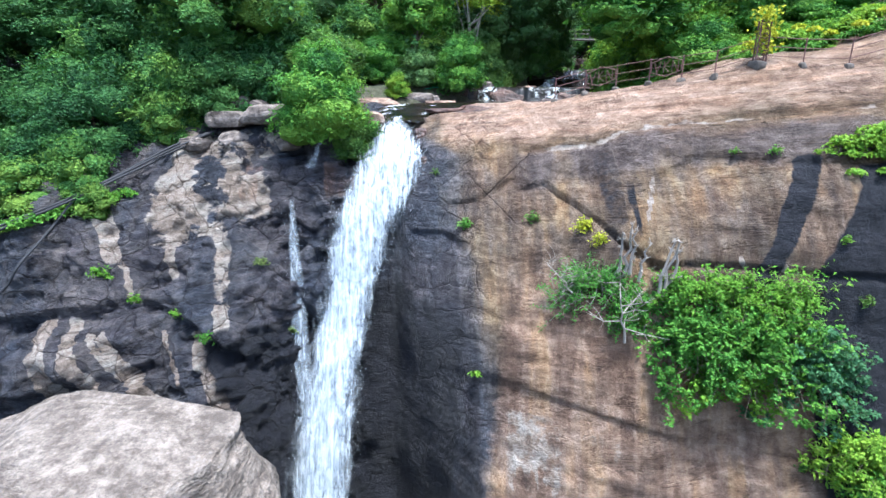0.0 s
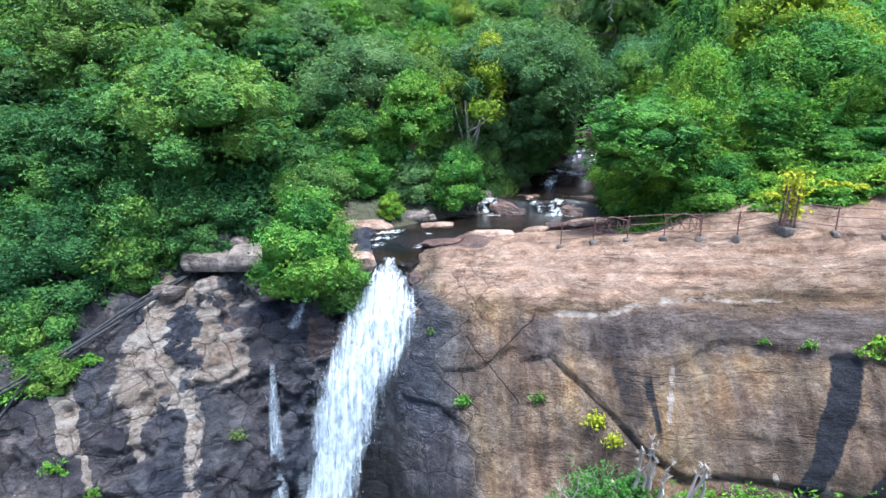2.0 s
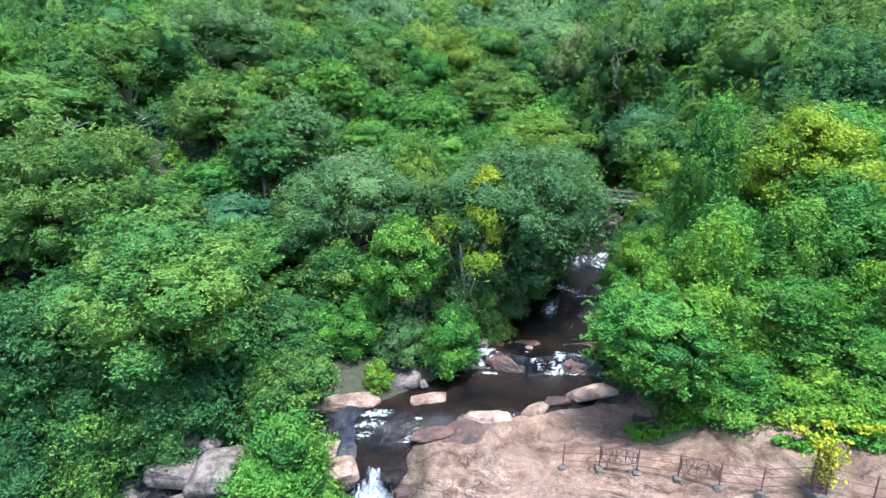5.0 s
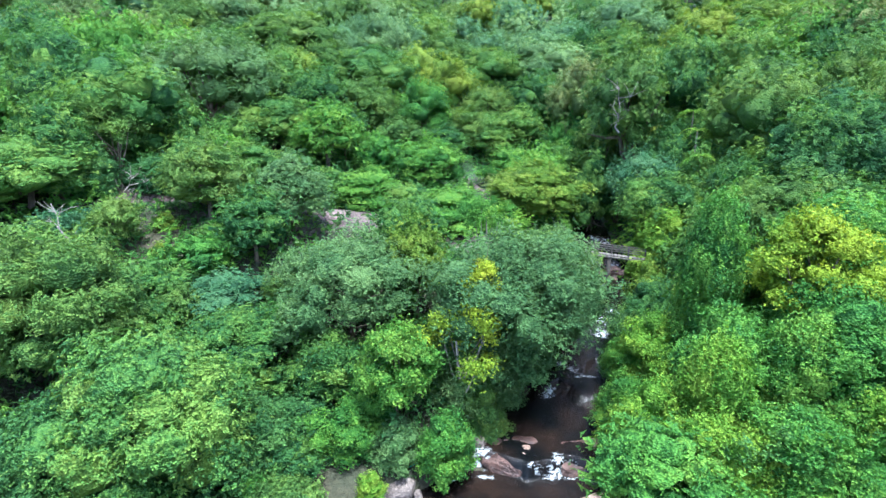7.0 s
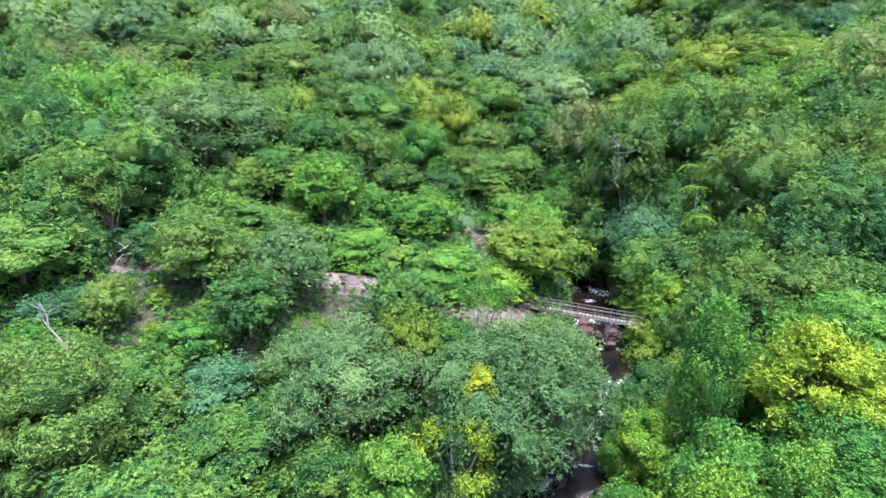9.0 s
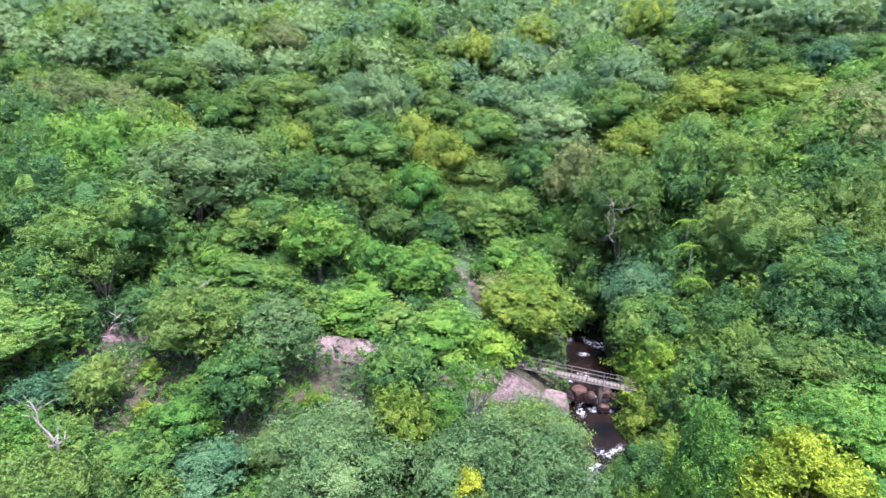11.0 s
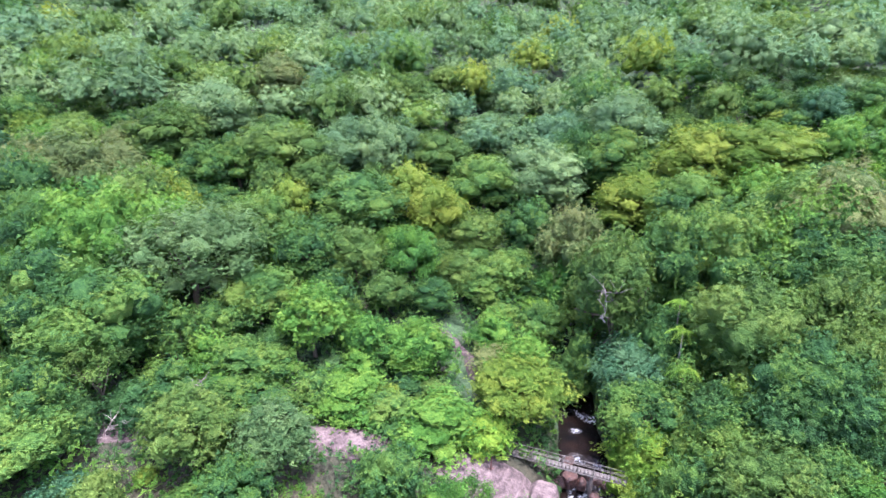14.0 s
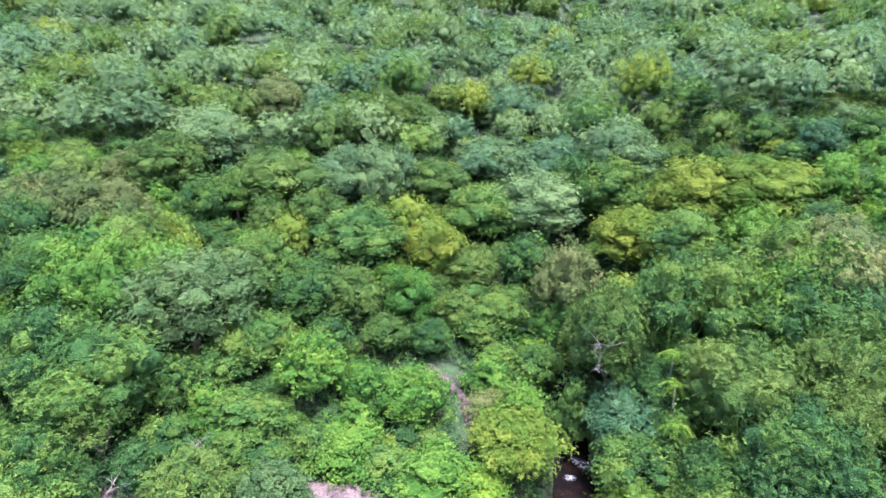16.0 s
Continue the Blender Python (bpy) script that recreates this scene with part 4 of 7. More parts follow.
def curtain(name, path, halves, bulge, material, body, parent, seed, cols=48, rows=150, label="", glassy=0.0):
    """Falling water: a bowed sheet along a path, thick at the middle and ragged at its edges."""
    p = np.asarray(path, float)
    t = np.linspace(0, len(p) - 1, rows)
    c = np.stack([np.interp(t, np.arange(len(p)), p[:, k]) for k in range(3)], -1)
    h = np.interp(t, np.arange(len(p)), halves)
    k = np.ones(9) / 9
    for q in range(3):
        c[:, q] = np.convolve(np.pad(c[:, q], 4, "edge"), k, "valid")
    h = np.convolve(np.pad(h, 4, "edge"), k, "valid")
    run = np.concatenate([[0], np.cumsum(np.linalg.norm(np.diff(c, axis=0), axis=1))])
    u = np.linspace(-1, 1, cols)
    rag = 1 + 0.22 * (fbm(run[:, None] * 1.2, u[None] * 0.4 + 3, seed, 3, seed) - 0.5)
    x = c[:, :1] + u[None] * h[:, None] * rag
    y = c[:, 1:2] - bulge * (1 - u[None] ** 2) + 0.25 * (fbm(u[None] * 4, run[:, None] * 0.9, seed, 3, seed + 3) - 0.5)
    z = np.broadcast_to(c[:, 2:3], x.shape) + 0.06 * (fbm(u[None] * 6, run[:, None] * 2, seed, 2, seed + 5) - 0.5)
    n, m = x.shape
    i = np.arange(n - 1)[:, None] * m + np.arange(m - 1)[None]
    f = np.stack([i, i + 1, i + m + 1, i + m], -1).reshape(-1, 4)[:, ::-1]
    me = quick_mesh(name, np.stack([x, y, z], -1).reshape(-1, 3), f, True)
    b = body - 0.45 * np.abs(u[None]) ** 3.0 + 0.0 * x
    b = b - glassy * sstep(1.9, 0.4, run[:, None])
    attribute(me, "body", b)
    uv = me.uv_layers.new(name="UVMap")
    co = np.stack([x - c[:, :1] * 0, np.broadcast_to(run[:, None], x.shape)], -1).reshape(-1, 2)
    li = np.empty(len(me.loops), np.int32)
    me.loops.foreach_get("vertex_index", li)
    uv.data.foreach_set("uv", co[li].astype(np.float32).ravel())
    return part(name, me, material, parent, label)


def spray(name, path, halves, count, size, parent, seed):
    """Thrown drops round falling water."""
    rng = np.random.default_rng(seed)
    p = np.asarray(path, float)
    t = rng.uniform(0, len(p) - 1, count)
    c = np.stack([np.interp(t, np.arange(len(p)), p[:, k]) for k in range(3)], -1)
    h = np.interp(t, np.arange(len(p)), halves)
    side = rng.choice([-1, 1], count) * (0.80 + np.abs(rng.normal(0, 0.14, count)))
    c[:, 0] += side * h
    c[:, 1] += rng.normal(-0.25, 0.2, count)
    fall_by = size * rng.uniform(1.0, 4.5, count)[:, None] * np.array([[-0.1, -0.1, -1.0]])
    wide = size * rng.uniform(0.15, 0.4, count)[:, None] * unit(rng.normal(size=(count, 3)) * [1, 0.5, 0.1])
    v = np.stack([c, c + fall_by * 0.5 + wide, c + fall_by, c + fall_by * 0.5 - wide], 1).reshape(-1, 3)
    f = np.arange(4 * count).reshape(count, 4)
    return tagged(part(name, quick_mesh(name, v, f), FALL_DROP, parent), kind="stuff")


FALL_DROP = plain_material("water_drops", (0.50, 0.55, 0.58), (0.72, 0.75, 0.78), 0.4)

FALL_PATH = [(-2.3, 28.0, 10.68), (-2.3, 27.3, 10.52), (-2.35, 26.5, 10.05), (-2.4, 25.5, 8.9), (-2.95, 24.65, 7.4), (-3.75, 23.95, 5.9), (-4.3, 23.15, 3.2), (-4.95, 21.75, 0.0), (-5.35, 20.55, -3.0), (-5.7, 19.35, -6.5), (-5.9, 18.55, -10.3)]
FALL_HALF = [0.45, 0.70, 1.15, 1.75, 2.0, 1.75, 1.4, 1.35, 1.5, 1.65, 1.9]
fall = thing("waterfall", (-2, 27, 10.2), "white waterfall pouring over the dark cliff", "waterfall")


def local(parent, pts):
    return [tuple(np.asarray(p) - np.asarray(parent.location)) for p in pts]


curtain("main_sheet", local(fall, FALL_PATH), FALL_HALF, 0.55, FALL, 0.11, fall, 3, glassy=0.20)
curtain("outer_veil", local(fall, [(a, b - 0.25, c) for a, b, c in FALL_PATH]), [h * (1.10 + 0.05 * k) for k, h in enumerate(FALL_HALF)], 0.75, VEIL, 0.08, fall, 8, glassy=0.25)
spray("spray", local(fall, FALL_PATH[1:]), FALL_HALF[1:], 450, 0.03, fall, 5)

SIDE_PATH = [(-6.95, 23.75, 7.2), (-6.9, 23.4, 5.8), (-6.75, 22.7, 3.6), (-6.6, 22.0, 0.6), (-6.3, 21.1, -1.6), (-6.1, 20.2, -3.6)]
side = thing("side_waterfall", (-6.3, 24, 7.2), "thin side waterfall trickling down wet rock", "waterfall")
curtain("thin_sheet", local(side, SIDE_PATH), [0.06, 0.24, 0.42, 0.5, 0.45, 0.4], 0.2, VEIL, 0.24, side, 14, 26)
curtain("upper_spout", local(side, [(-5.7, 25.0, 9.7), (-5.85, 24.6, 9.2), (-6.15, 24.3, 8.5)]), [0.14, 0.24, 0.42], 0.15, VEIL, 0.12, side, 17, 20, 40)
spray("spray", local(side, SIDE_PATH), [0.3, 0.34, 0.45, 0.5, 0.4, 0.4], 120, 0.025, side, 6)

# ---- trees and shrubs ----
def lobes_for(shape, rng):
    """Billows of a crown four metres in radius whose top is ten metres above its foot: x, y, z, radius, flatness."""
    out = []
    if shape == "round":
        out.append((0, 0, 7.9, 1.9, 0.9))
        for ring, (rad, z, r, n) in enumerate(((1.7, 7.2, 1.5, 6), (2.7, 5.9, 1.4, 9), (2.6, 4.4, 1.3, 8), (2.2, 3.0, 1.15, 6))):
            for q in range(n):
                a = 2 * math.pi * (q + 0.5 * ring + rng.uniform(-0.3, 0.3)) / n
                k = rng.uniform(0.82, 1.15)
                out.append((rad * k * math.cos(a), rad * k * math.sin(a), z + rng.uniform(-0.6, 0.6), r * rng.uniform(0.75, 1.2), 0.85))
    elif shape == "layered":
        for rad, z, n in ((0.7, 8.9, 3), (1.9, 7.9, 6), (2.7, 6.6, 7), (2.6, 5.2, 7), (1.6, 4.2, 4)):
            for q in range(n):
                a = 2 * math.pi * (q + rng.uniform(-0.35, 0.35)) / n + z
                k = rng.uniform(0.75, 1.15)
                out.append((rad * k * math.cos(a), rad * k * math.sin(a), z + rng.uniform(-0.4, 0.4), rng.uniform(0.95, 1.35), 0.5))
    elif shape == "cone":
        for rad, z, r, n in ((0.0, 9.0, 0.95, 1), (0.9, 7.9, 1.1, 4), (1.7, 6.6, 1.2, 6), (2.4, 5.2, 1.25, 8), (2.7, 3.8, 1.2, 9)):
            for q in range(n):
                a = 2 * math.pi * (q + rng.uniform(-0.3, 0.3)) / n + z
                out.append((rad * math.cos(a), rad * math.sin(a), z + rng.uniform(-0.3, 0.3), r * rng.uniform(0.85, 1.15), 0.8))
    elif shape == "column":
        for z in np.arange(1.0, 9.6, 0.75):
            rad = 1.5 + 1.2 * (1 - z / 10)
            for q in range(4):
                a = 2 * math.pi * (q + rng.uniform(-0.3, 0.3)) / 4 + 1.3 * z
                k = rng.uniform(0.7, 1.1) * (0.45 if z > 8.8 else 1)
                out.append((rad * k * math.cos(a), rad * k * math.sin(a), z, rng.uniform(1.2, 1.7), 1.0))
    elif shape == "droop":
        out.append((0, 0, 8.3, 1.6, 0.7))
        for rad, z, r, n in ((1.6, 7.8, 1.4, 6), (2.8, 6.8, 1.4, 9), (3.2, 5.4, 1.25, 9), (3.0, 4.0, 1.1, 8)):
            for q in range(n):
                a = 2 * math.pi * (q + rng.uniform(-0.4, 0.4)) / n + z
                k = rng.uniform(0.8, 1.15)
                out.append((rad * k * math.cos(a), rad * k * math.sin(a), z + rng.uniform(-0.6, 0.6), r * rng.uniform(0.7, 1.2), 1.15))
    elif shape == "shrub":
        for rad, z, r, n in ((0.8, 7.6, 2.0, 3), (2.2, 5.4, 1.9, 6), (2.7, 3.0, 1.9, 7), (2.6, 1.2, 1.6, 7)):
            for q in range(n):
                a = 2 * math.pi * (q + rng.uniform(-0.4, 0.4)) / n + z
                k = rng.uniform(0.7, 1.15)
                out.append((rad * k * math.cos(a), rad * k * math.sin(a), z + rng.uniform(-0.7, 0.7), r * rng.uniform(0.75, 1.15), 1.0))
    elif shape == "open":
        for q in range(15):
            a = rng.uniform(0, 2 * math.pi)
            rad, z = 3.3 * math.sqrt(rng.uniform(0.02, 1)), rng.uniform(5.2, 9.2)
            rad *= 1.0 if z < 8 else 0.6
            out.append((rad * math.cos(a), rad * math.sin(a), z, rng.uniform(0.7, 1.15), 0.6))
    return np.array(out)


def crown_arrays(shape, leaves, size, seed, fine, few=0):
    """The leafy mass: small billows on large ones, closed by a rough inner skin, with leaves in tufts all over them."""
    rng = np.random.default_rng(seed)
    lob = lobes_for(shape, rng)
    if few:
        lob = lob[np.argsort(-lob[:, 2])[:few]]
        lob[:, 3] *= 1.1
    skin = lob.copy()
    if shape != "open":
        mid = np.array([0, 0, 5.0])
        more = []
        for x, y, z, r, flat in lob:
            for _ in range(2 if few else 3):
                d = unit(unit(np.array([x, y, z]) - mid) + 0.85 * rng.normal(size=3) * [1, 1, 0.6] + [0, 0, 0.3])
                k = rng.uniform(0.72, 1.0)
                more.append((x + d[0] * r * k, y + d[1] * r * k, z + d[2] * r * k * flat, r * rng.uniform(0.36, 0.60), flat))
        lob = np.concatenate([lob, np.array(more)])
    fill = 0.40 if shape == "open" else 0.60 if shape == "droop" or few else 0.83
    pieces = []
    iv, jf = ICO2 if fine else ICO1
    for x, y, z, r, flat in skin:
        bump = 1 + 0.9 * (fbm(iv[:, 0] * 1.9 + x, iv[:, 1] * 1.9 + y, iv[:, 2] * 1.9 + z, 2, seed) - 0.5) + rng.uniform(-0.14, 0.14, len(iv))
        v = iv * (r * fill) * bump[:, None] * np.array([1, 1, flat]) + np.array([x, y, z])
        pieces.append((v, jf))
    shell = merge(pieces)
    # leaves grow in tufts over the billows, fewer underneath
    w = lob[:, 3] ** 2
    per = 5 if few else 6
    tufts = max(leaves // per, 1)
    tries = tufts * 6
    pick = rng.choice(len(lob), tries, p=w / w.sum())
    d = unit(rng.normal(size=(tries, 3)))
    d[:, 2] = np.where(d[:, 2] < -0.3, -d[:, 2], d[:, 2])
    r = lob[pick, 3] * rng.uniform(0.80, 1.02, tries)
    c = lob[pick, :3] + d * r[:, None] * np.stack([np.ones(tries), np.ones(tries), lob[pick, 4]], 1)
    inside = np.zeros(tries, bool)
    for q, (x, y, z, lr, flat) in enumerate(lob):
        off = (c - np.array([x, y, z])) / np.array([1, 1, flat])
        inside |= (np.linalg.norm(off, axis=1) < 0.84 * lr) & (pick != q)
    keep = np.flatnonzero(~inside)[:tufts]
    c, d, tufts = c[keep], d[keep], len(keep)
    at = np.repeat(c, per, 0) + rng.normal(size=(tufts * per, 3)) * size * 0.7 + np.repeat(d, per, 0) * rng.uniform(-0.6, 0.8, (tufts * per, 1)) * size
    nrm = np.repeat(d, per, 0) + np.array([0, 0, 0.35])
    if shape == "droop":
        at[:, 2] -= np.abs(rng.normal(0, 0.3, len(at)))
    slim = 0.5 if shape in ("droop", "open") else 0.8
    shade = rng.uniform(-1, 1, len(lob))
    billow = np.concatenate([np.repeat(shade[:len(skin)], len(iv)), np.repeat(shade[pick[keep]], per * 3)])
    lv, lf = leaf_cloud(rng, at, nrm, size, size * slim, 0.5, 3)
    # leaves lie over their billow like shingles, so they are lit as one soft form
    own = np.cross(lv[2::3] - lv[0::3], lv[1::3] - lv[0::3])
    lit = np.concatenate([np.tile(unit(iv * [1, 1, 1.1]), (len(skin), 1)), np.repeat(unit(unit(np.repeat(d, per, 0)) + 0.45 * unit(own)), 3, 0)])
    return shell, (lv, lf[:, ::-1]), lob, billow, lit


def trunk_arrays(shape, lob, seed, sides=7):
    rng = np.random.default_rng(seed + 100)
    top = 7.0 if shape not in ("shrub",) else 4.0
    hs = np.linspace(-0.6, top, 7)
    bend = np.cumsum(rng.normal(0, 0.10, (7, 2)), 0)
    spine = np.column_stack([bend, hs])
    out = [tube(spine, np.interp(hs, [-0.6, 0.3, top], [0.34, 0.24, 0.08]), sides)]
    ends = lob[rng.permutation(len(lob))[:9], :3]
    for e in ends:
        q = rng.integers(2, 5)
        s = spine[q]
        mid = s + (e - s) * 0.5 + np.array([0, 0, -0.25]) + rng.normal(0, 0.15, 3)
        out.append(tube([s, mid, e], [0.11, 0.07, 0.025], 5))
    return merge(out)


KIT = {}


def kit(shape, grade, seed):
    """Shared meshes of a tree form: near, mid or far in fineness."""
    key = (shape, grade, seed)
    if key not in KIT:
        leaves, size, fine = {"close": (8500, 0.36, 1), "near": (5600, 0.44, 1), "huge": (5200, 0.44, 1), "large": (3600, 0.50, 1), "mid": (2600, 0.56, 0), "small": (1500, 0.72, 0)}[grade]
        if shape == "column":
            leaves = int(leaves * 1.5)
        if shape == "open":
            leaves = leaves // 2
        (sv, sf), (lv, lf), lob, billow, lit = crown_arrays(shape, leaves, size, seed, fine)
        crown = quick_mesh(f"{shape}_crown", np.concatenate([sv, lv]), [sf, lf + len(sv)], True)
        attribute(crown, "spray", np.repeat([0.0, 1.0], [len(sv), len(lv)]))
        attribute(crown, "billow", billow)
        crown.normals_split_custom_set_from_vertices(lit)
        tv, tf = trunk_arrays(shape, lob, seed)
        KIT[key] = (crown, quick_mesh(f"{shape}_trunk", tv, tf, True))
    return KIT[key]


WORDS = {"mixed": "mid-green", "deep": "deep green", "bright": "bright green", "lime": "lime green", "yellow": "yellow-green", "sunny": "yellow-green", "gold": "golden yellow", "olive": "olive green", "tan": "tan-tipped olive", "teal": "bluish green", "grey": "grey-green", "pale": "haze-paled green", "silver": "haze-blued grey-green"}
FORMS = {"round": "rounded billowing crown", "layered": "tiered crown", "cone": "cone-shaped crown", "column": "creeper-covered columnar crown", "droop": "drooping feathery crown", "shrub": "bushy crown down to the ground", "open": "thin open crown on pale limbs"}
PLACED = []
turner = random.Random(7)


def tree(shape, tone, x, y, top, r, grade="mid", foot=None, bark=None, name=None):
    """A tree or shrub whose crown has its middle at x, y, its top at the height given and the radius r."""
    base = float(ground_z(x, y)) if foot is None else foot
    shrubby = shape == "shrub"
    base = min(base, top - (1.0 if shrubby else 1.35) * r)
    tall = max(top - base, 1.2)
    leafy = min(tall, 3.2 * r) if shape != "column" else tall
    if grade == "near":
        grade = "close" if r > 3 else "near"
    else:
        grade = "huge" if r > 5.0 else "large" if r > 3.9 else "mid" if r > 2.7 else "small"
    crown, trunk = kit(shape, grade, turner.randrange(5 if shape == "round" else 3))
    ob = thing(name or ("shrub" if shrubby else "tree"), (x, y, base), f"{WORDS[tone]} {'shrub' if shrubby else 'tree'} with a {FORMS[shape]}", "shrub" if shrubby else "tree", group="shrubs by the falls" if shrubby else "trees of the forest")
    ob.rotation_euler = (0, 0, turner.uniform(0, 6.28))
    ob.scale = (r / 3.9 * turner.uniform(0.92, 1.08), r / 3.9 * turner.uniform(0.92, 1.08), leafy / 10.2)
    lift = (tall - leafy) / (leafy / 10.2)
    part("trunk", trunk, bark or BARK, ob).scale = (1, 1, (7 + lift) / 7)
    part("crown", crown, LEAF[tone], ob).location = (0, 0, lift)
    PLACED.append((x, y, r))
    return ob

# left bank, above the cliff
tree("shrub", "bright", -5.7, 26.1, 14.0, 2.1, "near", 9.4)
tree("shrub", "olive", -4.3, 26.3, 11.2, 1.2, "near", 8.6)
tree("round", "olive", -6.2, 29.6, 14.9, 1.9, "near")
tree("shrub", "bright", 1.0, 34.2, 15.2, 1.5, "near", 12.0)
tree("shrub", "grey", -1.6, 34.5, 14.5, 1.3, "near")
tree("shrub", "bright", -4.2, 35.0, 15.1, 1.4, "near")
tree("shrub", "lime", -2.8, 32.7, 12.9, 0.75, "near", 11.4)
tree("round", "mixed", -12.4, 31.4, 21.0, 4.4, "near")
tree("shrub", "mixed", -14.6, 28.2, 14.6, 2.0, "near", 9.5)
tree("shrub", "deep", -16.8, 26.0, 13.2, 2.0, "near", 8.4)
tree("shrub", "deep", -10.4, 29.6, 14.2, 1.7, "near", 10.4)
tree("shrub", "mixed", -16.6, 23.6, 10.0, 1.4, "near", 7.0)
tree("shrub", "mixed", -18.4, 22.6, 9.2, 1.5, "near", 6.6)
tree("shrub", "mixed", -15.4, 22.4, 8.4, 0.8, "near", 6.6)
tree("round", "deep", -16.0, 30.4, 18.6, 3.0, "near")
tree("round", "deep", -9.4, 33.6, 16.6, 2.4, "near")
tree("round", "olive", -19.6, 36.4, 24.6, 3.8, "near")
tree("round", "deep", -21.5, 30.5, 17.5, 3.2, "near")
tree("round", "mixed", -11.8, 39.0, 18.8, 3.0, "near")
tree("droop", "grey", -5.4, 42.6, 22.4, 4.2, "near")
tree("round", "mixed", -5.8, 38.6, 17.6, 2.3, "near")
tree("layered", "bright", -1.7, 36.2, 19.6, 2.2, "near")
tree("round", "deep", -7.4, 35.4, 15.2, 2.1, "near")
tree("open", "sunny", 1.9, 37.4, 20.2, 2.7, "near", bark=BARK_PALE)
tree("droop", "grey", 5.0, 41.2, 23.0, 4.7, "near", 13.4)
tree("droop", "grey", 4.2, 39.4, 18.0, 3.1, "near", 13.2)
tree("droop", "olive", 7.5, 44.2, 22.4, 3.1, "near", 13.8)
tree("layered", "sunny", 3.0, 39.0, 22.0, 1.2, "near", 13.5)
tree("open", "bright", 3.9, 47.8, 24.2, 2.1, "near", bark=BARK_PALE)
tree("round", "mixed", -18.4, 42.8, 20.4, 2.6)
# low growth down to the cliff edge, left bank
tree("shrub", "deep", -12.0, 28.9, 14.6, 1.8, "near", 10.6)
tree("shrub", "deep", -13.6, 29.7, 16.2, 2.0, "near", 10.8)
tree("shrub", "mixed", -17.6, 28.2, 15.4, 2.2, "near", 9.6)
tree("shrub", "deep", -19.2, 26.2, 13.2, 2.1, "near", 8.6)
tree("shrub", "bright", -8.2, 30.6, 14.2, 1.5, "near", 10.9)
tree("round", "deep", -19.8, 29.8, 17.6, 2.5, "near")
tree("shrub", "mixed", -14.0, 26.9, 12.4, 1.2, "near", 9.4)
tree("shrub", "deep", -21.4, 24.6, 11.4, 2.0, "near", 7.0)
tree("shrub", "deep", -23.2, 27.2, 14.4, 2.5, "near", 9.4)
tree("shrub", "deep", -18.2, 24.4, 11.2, 1.6, "near", 7.6)
tree("shrub", "mixed", -21.0, 22.4, 9.0, 1.8, "near", 5.6)
tree("shrub", "bright", -3.4, 36.4, 16.0, 1.6, "near")
tree("shrub", "bright", -6.0, 34.9, 14.8, 1.4, "near")
tree("droop", "grey", 8.6, 47.4, 20.2, 2.9, "near", 14.2)
tree("shrub", "grey", 2.0, 38.4, 16.4, 1.9, "near")
tree("shrub", "olive", 4.2, 41.2, 16.8, 2.0, "near")
tree("shrub", "grey", 6.0, 43.8, 17.4, 1.9, "near")
tree("shrub", "deep", 7.8, 47.0, 17.8, 1.7, "near")
tree("shrub", "olive", 3.0, 37.4, 15.4, 1.4, "near")
tree("shrub", "grey", 4.3, 39.5, 16.0, 1.5, "near")
tree("shrub", "deep", 6.3, 42.0, 16.4, 1.6, "near")
tree("shrub", "olive", 8.0, 44.8, 16.8, 1.5, "near")
tree("shrub", "grey", 9.8, 48.2, 17.2, 1.4, "near")
# right bank
tree("shrub", "bright", 12.6, 41.4, 16.2, 1.4, "near")
tree("shrub", "mixed", 13.9, 43.8, 17.0, 1.5, "near")
tree("shrub", "bright", 10.7, 33.8, 15.0, 1.6, "near")
tree("shrub", "lime", 11.6, 33.6, 17.9, 1.9, "near")
tree("shrub", "bright", 11.1, 36.6, 16.0, 1.5, "near")
tree("column", "lime", 12.2, 30.3, 17.4, 1.8, "near")
tree("shrub", "bright", 13.3, 28.5, 15.4, 1.8, "near", 12.4)
tree("column", "bright", 16.2, 30.4, 17.8, 2.3, "near")
tree("column", "lime", 13.9, 33.0, 19.6, 1.9, "near")
tree("round", "bright", 15.6, 35.4, 21.0, 2.4, "near")
tree("column", "lime", 14.6, 30.4, 17.0, 1.5, "near")
tree("round", "bright", 20.6, 34.2, 22.4, 3.2, "near")
tree("round", "bright", 19.8, 31.8, 18.2, 2.1, "near")
tree("shrub", "lime", 17.2, 26.6, 14.9, 1.4, "near", 13.0)
tree("shrub", "bright", 19.6, 27.6, 15.6, 1.8, "near", 13.4)
tree("shrub", "lime", 16.4, 28.4, 15.2, 1.6, "near", 13.0)
tree("column", "bright", 16.5, 40.0, 24.6, 2.0, "near")
tree("layered", "sunny", 20.8, 37.6, 25.4, 3.1, "near")
tree("round", "sunny", 23.6, 34.6, 22.0, 2.0, "near")
tree("round", "bright", 20.6, 41.8, 22.0, 2.8, "near")
tree("round", "bright", 25.2, 41.6, 25.6, 3.8)
tree("shrub", "mixed", 15.6, 45.6, 18.2, 2.0, "near")
tree("shrub", "lime", 14.3, 40.6, 18.2, 2.0, "near")
tree("shrub", "bright", 18.4, 29.4, 16.6, 1.8, "near")
tree("shrub", "bright", 21.4, 29.4, 17.2, 2.1, "near")
tree("shrub", "lime", 23.8, 28.6, 17.2, 1.9, "near")
tree("column", "lime", 20.2, 30.8, 18.6, 1.5, "near")
tree("column", "bright", 24.8, 31.6, 20.0, 2.2, "near")
tree("round", "mixed", 22.6, 32.4, 20.6, 2.2, "near")
